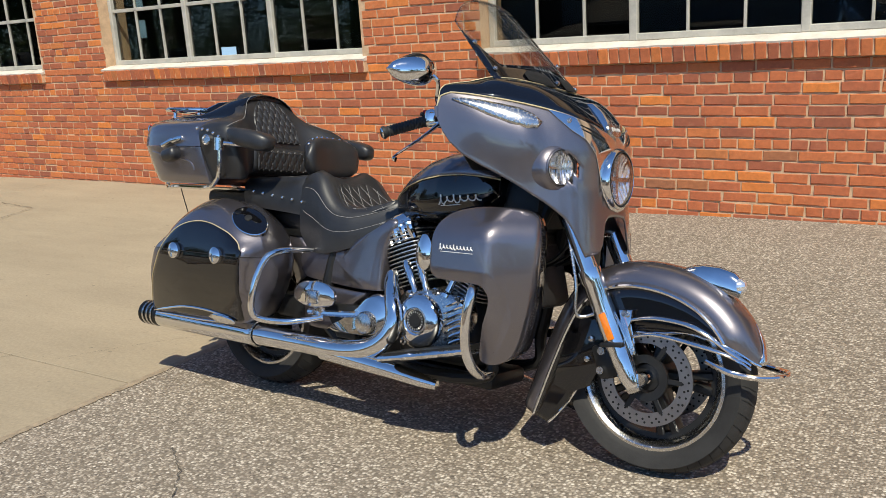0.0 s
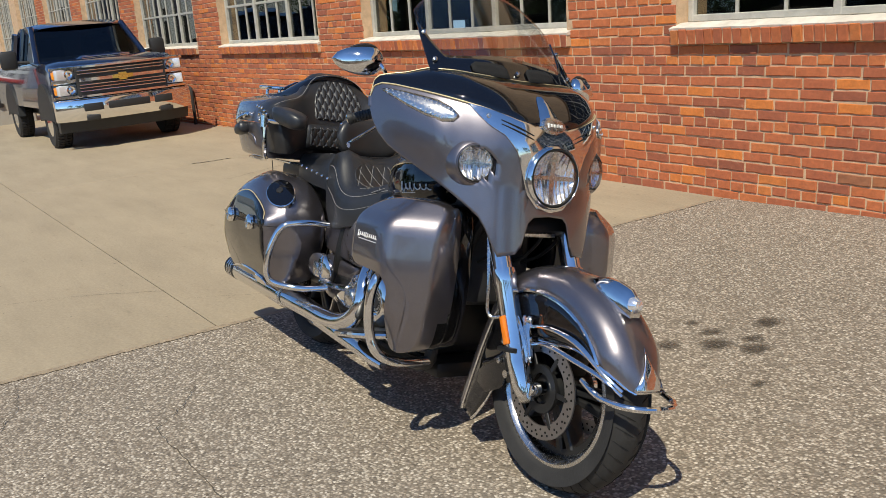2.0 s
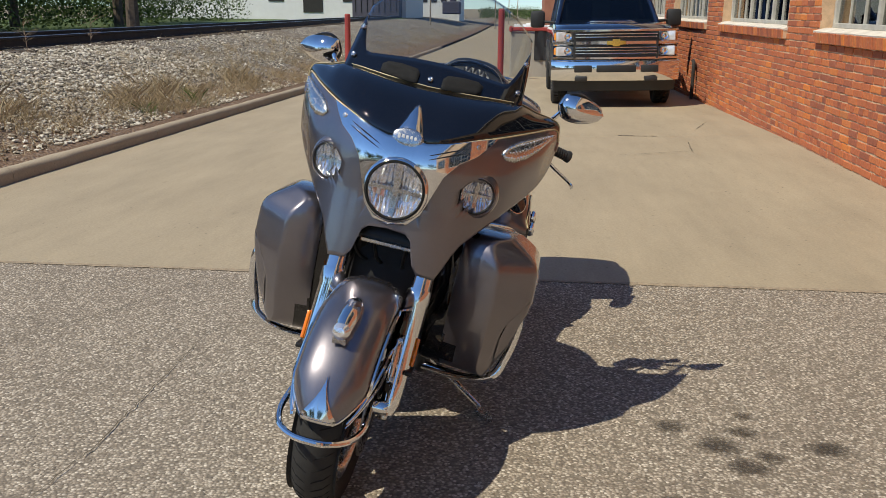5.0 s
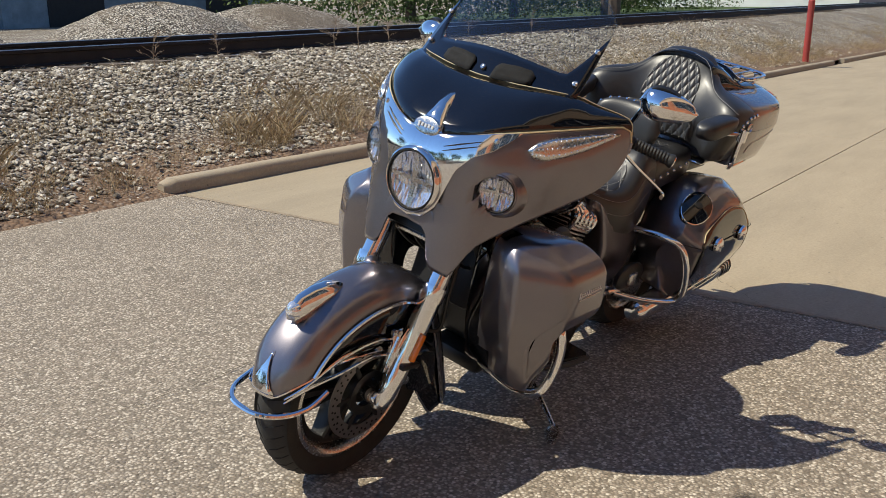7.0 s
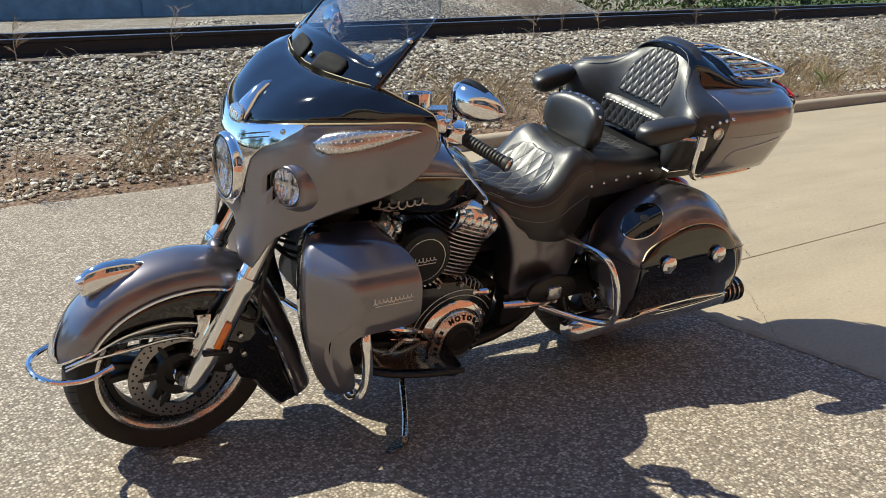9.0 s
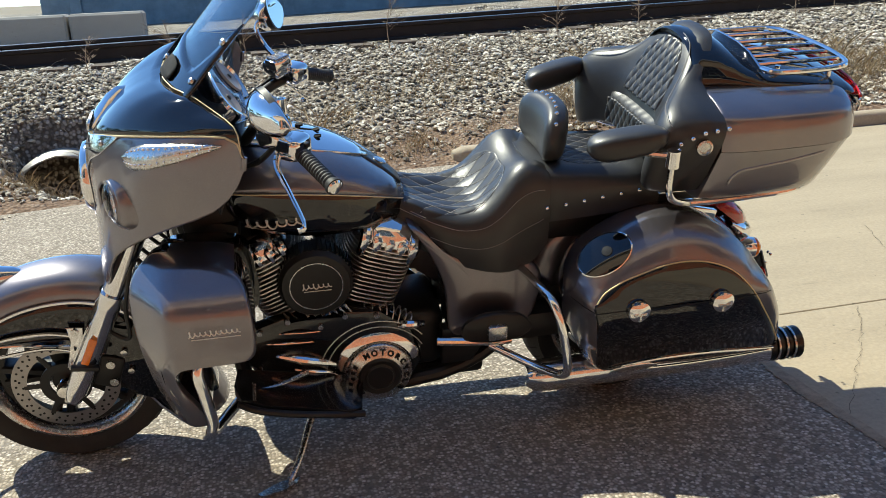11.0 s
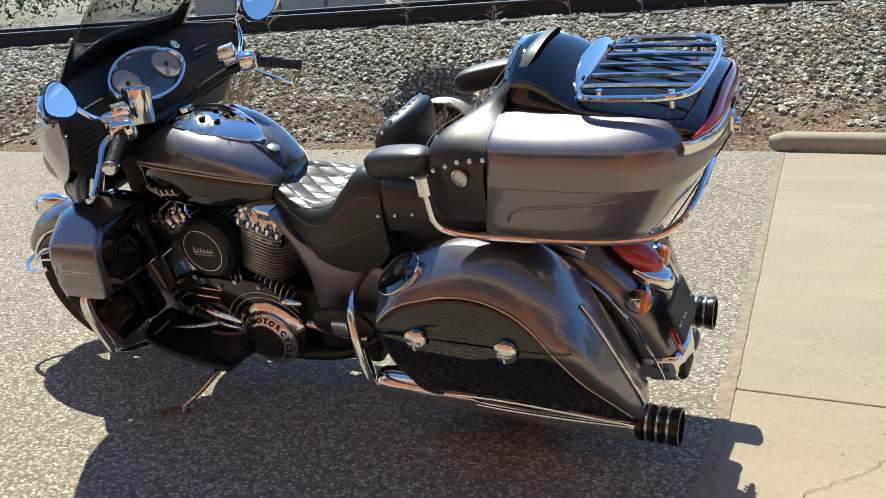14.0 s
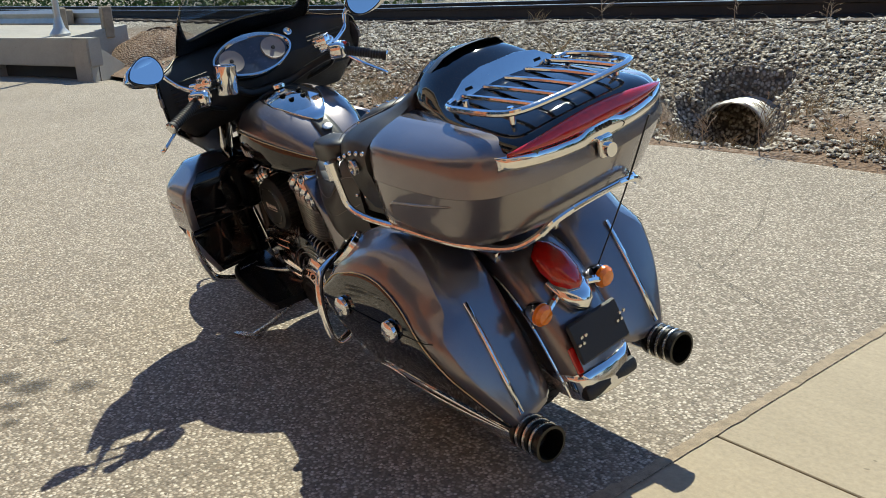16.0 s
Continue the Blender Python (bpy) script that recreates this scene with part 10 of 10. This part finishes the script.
for x, w in ((6.0, 6.5), (12.9, 5.8)):
    root = thing("block_wall", "low grey concrete retaining blocks beyond the track", "wall", pose(x, -19.0, 0.25), group="retaining blocks")
    for k in range(4):
        bm = bmesh.new()
        box(bm, ((k - 1.5) * w / 4, 0, 0.4), (w / 4 - 0.05, 0.8, 0.85), 0.05)
        part("block", bm, M["headwall"], root)
road = quad_sheet("road_beyond", list(np.linspace(-4, 60, 30)), [-17.5, -15.5, -13.5, -12.0], lambda x, y: bank(x, y) + 0.05, M["concrete"], "pale dusty service road beyond the track", "road")
for x, y, w, hgt in ((13.3, -2.75, 0.17, 0.44), (13.34, -3.5, 0.17, 0.42), (14.4, -1.95, 0.17, 0.50), (15.4, -3.45, 0.24, 0.35)):
    root = thing("guard_post", "short weathered wooden post beside the crossing road", "post", pose(x, y, 0.60), group="guard-rail posts")
    bm = bmesh.new()
    box(bm, (0, 0, hgt / 2 - 0.05), (w, w, hgt + 0.1), 0.02)
    part("post", bm, M["wood"], root)
mast = thing("crossing_mast", "pale metal crossing mast on a flared foot", "mast", pose(13.0, -2.62, 0.60))
bm = bmesh.new()
cyl(bm, (0, 0, 0.06), (0, 0, 3.6), 0.05, 0.05, 12)
part("pole", bm, M["zinc"], mast)
bm = bmesh.new()
lathe(bm, [(0.16, -0.05), (0.16, 0.05), (0.09, 0.14), (0.055, 0.30)], (0, 0, 0), (0, 0, 1), 16)
part("foot", bm, M["zinc"], mast)
guard = thing("guard_rail", "long galvanised road guard rail past the crossing", "guard rail", pose(20.9, -2.25, 0.24, 0, 0, 14))
bm = bmesh.new()
loft(bm, [[(x, u, 0.55 + v) for u, v in ((0, -0.15), (0.06, -0.09), (0.0, 0.0), (0.06, 0.09), (0, 0.15), (-0.02, 0.15), (-0.02, -0.15))] for x in (-6.6, -3, 3, 9)], True, True)
part("beam", bm, M["zinc"], guard)
for k in range(7):
    bm = bmesh.new()
    box(bm, (-6 + 2.3 * k, -0.08, 0.2), (0.15, 0.12, 0.9), 0.01)
    part("post", bm, M["wood"], guard)


def tree(x, y, z, h, seed, spread=1.0):
    rg = np.random.default_rng(seed)
    root = thing("tree", "leafy dark green tree beyond the railway", "tree", pose(x, y, z), group="trees beyond the track")
    bm = bmesh.new()
    tube(bm, [(0, 0, -0.5), (0.1, 0.05, h * 0.3), (0.0, 0.1, h * 0.6)], [h * 0.035, h * 0.028, h * 0.012], 8, 4)
    tips = []
    for k in range(9):
        a, zz = rg.random() * 6.283, h * rg.uniform(0.22, 0.55)
        e = Vector((math.cos(a) * h * 0.3 * spread, math.sin(a) * h * 0.3 * spread, zz + h * rg.uniform(0.1, 0.3)))
        tube(bm, [(0.05, 0.05, zz), Vector((0, 0, zz)).lerp(e, 0.5) + Vector((0, 0, 0.2)), e], [h * 0.014, h * 0.01, h * 0.004], 6, 3)
        tips.append(e)
    part("trunk", bm, M["bark"], root)
    verts, faces = [], []
    for k in range(6500 if x < -25 else 2600):
        c = tips[rg.integers(len(tips))] if rg.random() < 0.7 else Vector((0, 0, h * 0.7))
        p = np.array(c) + rg.normal(size=3) * h * np.array([0.12, 0.12, 0.10]) * (1.2 if rg.random() < 0.3 else 0.8)
        p[2] = max(p[2], h * 0.12)
        s = h * rg.uniform(0.012, 0.026)
        u, v = rg.normal(size=3), rg.normal(size=3)
        u, v = u / np.linalg.norm(u) * s, v / np.linalg.norm(v) * s
        b = len(verts)
        verts += [tuple(p - u), tuple(p + v * 0.6), tuple(p + u), tuple(p - v * 0.6)]
        faces.append((b, b + 1, b + 2, b + 3))
    me = bpy.data.meshes.new("crown")
    me.from_pydata(verts, [], faces)
    link_mesh("crown", me, M["leaves"], root)


for k, (x, y, h) in enumerate(((-40, -19.5, 10), (-48, -24, 9), (-55, -27, 10), (-42, -27, 8), (-36, -30, 9), (-29, -55, 8), (-22, -54, 9), (-15, -57, 9), (34, -24, 9), (42, -16, 10), (50, -8, 11), (26, -33, 10), (48, -28, 11), (60, -2, 10), (8, -58, 9), (-4, -56, 9), (60, 12, 11))):
    tree(x, y, 1.5 if x < -25 else 0.2, h, 60 + k)
def wooded_strip(name, x0, x1, y0, y1, h, count, seed, label):
    """Dense far bushes and trees as one mesh of small leaves, uneven along the top."""
    rg = np.random.default_rng(seed)
    verts, faces = [], []
    for _ in range(count):
        x, y = rg.uniform(x0, x1), rg.uniform(y0, y1)
        top = h * (0.55 + 0.55 * noise.noise((x * 0.16, y * 0.2, seed)) + 0.25 * noise.noise((x * 0.6, y * 0.5, seed)))
        z = bank(x, y) + max(0.3, top) * rg.random() ** 0.8
        if noise.noise((x * 0.8, z * 0.9, seed + y * 0.3)) < -0.28:
            continue
        s = rg.uniform(0.06, 0.15)
        u, v = rg.normal(size=3), rg.normal(size=3)
        u, v = u / np.linalg.norm(u) * s, v / np.linalg.norm(v) * s * 0.7
        p, b = np.array((x, y, z)), len(verts)
        verts += [tuple(p - u), tuple(p + v), tuple(p + u), tuple(p - v)]
        faces.append((b, b + 1, b + 2, b + 3))
    me = bpy.data.meshes.new(name)
    me.from_pydata(verts, [], faces)
    tagged(link_mesh(name, me, M["leaves"]), label, "woods", kind="stuff")


wooded_strip("woods", -75, -25, -34, -24, 6.5, 40000, 5, "dense dark green brush and trees beyond the railway")
wooded_strip("woods", -175, -150, -8, 14, 2.6, 15000, 11, "hazy brush at the far end of the drive")
wooded_strip("woods", 20, 62, -17, -9.8, 5.5, 16000, 14, "bright and dark green trees behind the guard rail")
wooded_strip("woods", 22, 60, -38, -26, 6.0, 9000, 8, "dark green trees beyond the road")
grass_bank = quad_sheet("grass_bank", list(np.linspace(-98, -40, 26)), list(np.linspace(-40, -10.5, 18)), lambda x, y: bank(x, y) + 0.03 + 0.25 * smooth_step((-12 - y) / 14) * smooth_step((-44 - x) / 26), surf("mown_grass", (0.085, 0.125, 0.035), 0.9, var=0.4, scale=0.6, bump_s=0.5), "green mown grass rising beyond the railway", "grass")
rng = np.random.default_rng(77)
bm = bmesh.new()
for _ in range(500):
    x, y = rng.uniform(-50, -14), rng.uniform(-24, -13)
    tuft(bm, rng, x, y, bank(x, y) - 0.02, rng.uniform(0.15, 0.4), 14, 0.5)
for _ in range(240):
    x, y = rng.uniform(24, 44), rng.uniform(-22, -8)
    tuft(bm, rng, x, y, bank(x, y) - 0.02, rng.uniform(0.2, 0.5), 14, 0.5)
tagged(part("far_grass", bm, M["green_grass"], smooth=0), "green grass beyond the railway", "grass", kind="stuff")
# ---------------------------------------------------------------- brick pieces, last of all
COURSE, JOINT = 0.0735, 0.0145
BRICK_L, BRICK_H = 0.214, 0.0605
piece_mesh = {}


def brick_mesh(l, h, k):
    key = (round(l, 3), round(h, 3), k)
    if key not in piece_mesh:
        rg = np.random.default_rng(k + int(l * 1000))
        b, d, n = 0.004, 0.02, 4 if l > 0.15 else 2
        us = [(k / (n - 1) - 0.5) for k in range(n)]
        loop = [(u, -1) for u in us] + [(u, 1) for u in us[::-1]]
        verts = [(u * 2 * (l / 2 - b), -0.0045, s * (h / 2 - b)) for u, s in loop] + [(u * l, 0.0, s * h / 2) for u, s in loop] + [(u * l, d, s * h / 2) for u, s in loop]
        m = 2 * n
        verts = [tuple(np.array(v) + rg.uniform(-0.0028, 0.0028, 3) * (1, 0.7, 1)) if q < 2 * m else v for q, v in enumerate(verts)]
        faces = [(k, k + 1, m - 2 - k, m - 1 - k) for k in range(n - 1)]
        faces += [(o + m + k, o + m + (k + 1) % m, o + (k + 1) % m, o + k) for o in (0, m) for k in range(m)]
        me = bpy.data.meshes.new("brick")
        me.from_pydata(verts, [], faces)
        piece_mesh[key] = (me, verts, faces)
    return piece_mesh[key]


rng = np.random.default_rng(9)
spots = []
top = SILL_Z - 0.15 - 0.006
rows = [(r, top - COURSE * (r + 0.5)) for r in range(-31, 21)]
for r, z in rows:
    if z > HEAD_Z + 0.25:
        continue
    header = r % 6 == 1
    l = 0.098 if header else BRICK_L
    x = -27.0 + (0.11 if r % 2 else 0.0) + (0.05 if header else 0) + rng.uniform(-0.02, 0.02)
    while x < 8.0:
        pl = l * rng.uniform(0.97, 1.03)
        x0, x1 = x, x + pl
        x += pl + JOINT
        if z > SILL_Z - 0.15 and z < HEAD_Z:
            for w in lefts:
                if x0 < w < x1:
                    x1 = w - 0.001
                elif x0 < w + OPEN_W < x1:
                    x0 = w + OPEN_W + 0.001
                elif w <= x0 and x1 <= w + OPEN_W:
                    x1 = x0
        c, pl = (x0 + x1) / 2, x1 - x0
        if pl < 0.03:
            continue
        spots.append((c, z + rng.uniform(-0.003, 0.003), pl, rng.uniform(-0.005, 0.0015), int(rng.integers(9))))
near = sorted(spots, key=lambda s: (s[0] + 0.2) ** 2 + 4 * (s[1] - 0.5) ** 2 + (100 if s[1] < -0.1 else 0))
own = set(id(s) for s in near[:300])
joined_v, joined_f = [], []
for s in spots:
    c, z, l, out, k = s
    if id(s) in own:
        me, _, _ = brick_mesh(round(l, 2) if l < 0.19 else BRICK_L, BRICK_H, k)
        if not me.materials:
            me.materials.append(M["brick"])
        o = new("brick", me)
        o.parent, o.matrix_basis = wall, pose(c, out, z, 0, rng.uniform(-0.4, 0.4), 0)
    else:
        _, v, f = brick_mesh(l, BRICK_H, k)
        b = len(joined_v)
        joined_v += [(x + c, y + out, zz + z) for x, y, zz in v]
        joined_f += [tuple(i + b for i in q) for q in f]
me = bpy.data.meshes.new("brickwork")
me.from_pydata(joined_v, [], joined_f)
tagged(link_mesh("brickwork", me, M["brick_far"], wall), kind="stuff")

# rowlock bricks under each sill
for number, x in enumerate(lefts):
    win = bpy.data.objects["window_%d" % (number + 1)]
    n = 46
    step = (OPEN_W + 0.02) / n
    jv, jf = [], []
    for k in range(n):
        me, v, f = brick_mesh(step - 0.011, 0.104, k % 7)
        tilt = pose((k + 0.5) * step - 0.01, -0.052 + rng.uniform(-0.005, 0.005), -0.099 + rng.uniform(-0.003, 0.003), 7, rng.uniform(-1.5, 1.5), 0)
        if number in (7, 8):
            if not me.materials:
                me.materials.append(M["brick"])
            o = new("brick", me)
            o.parent, o.matrix_basis = win, tilt
        else:
            b = len(jv)
            jv += [tuple(tilt @ Vector(q)) for q in v]
            jf += [tuple(i + b for i in q) for q in f]
    bm = bmesh.new()
    box(bm, (OPEN_W / 2, 0.018, -0.098), (OPEN_W + 0.03, 0.126, 0.096))
    part("rowlock_bed", bm, M["mortar"], win, smooth=0)
    if jv:
        me = bpy.data.meshes.new("rowlock_course")
        me.from_pydata(jv, [], jf)
        link_mesh("rowlock_course", me, M["brick_far"], win)
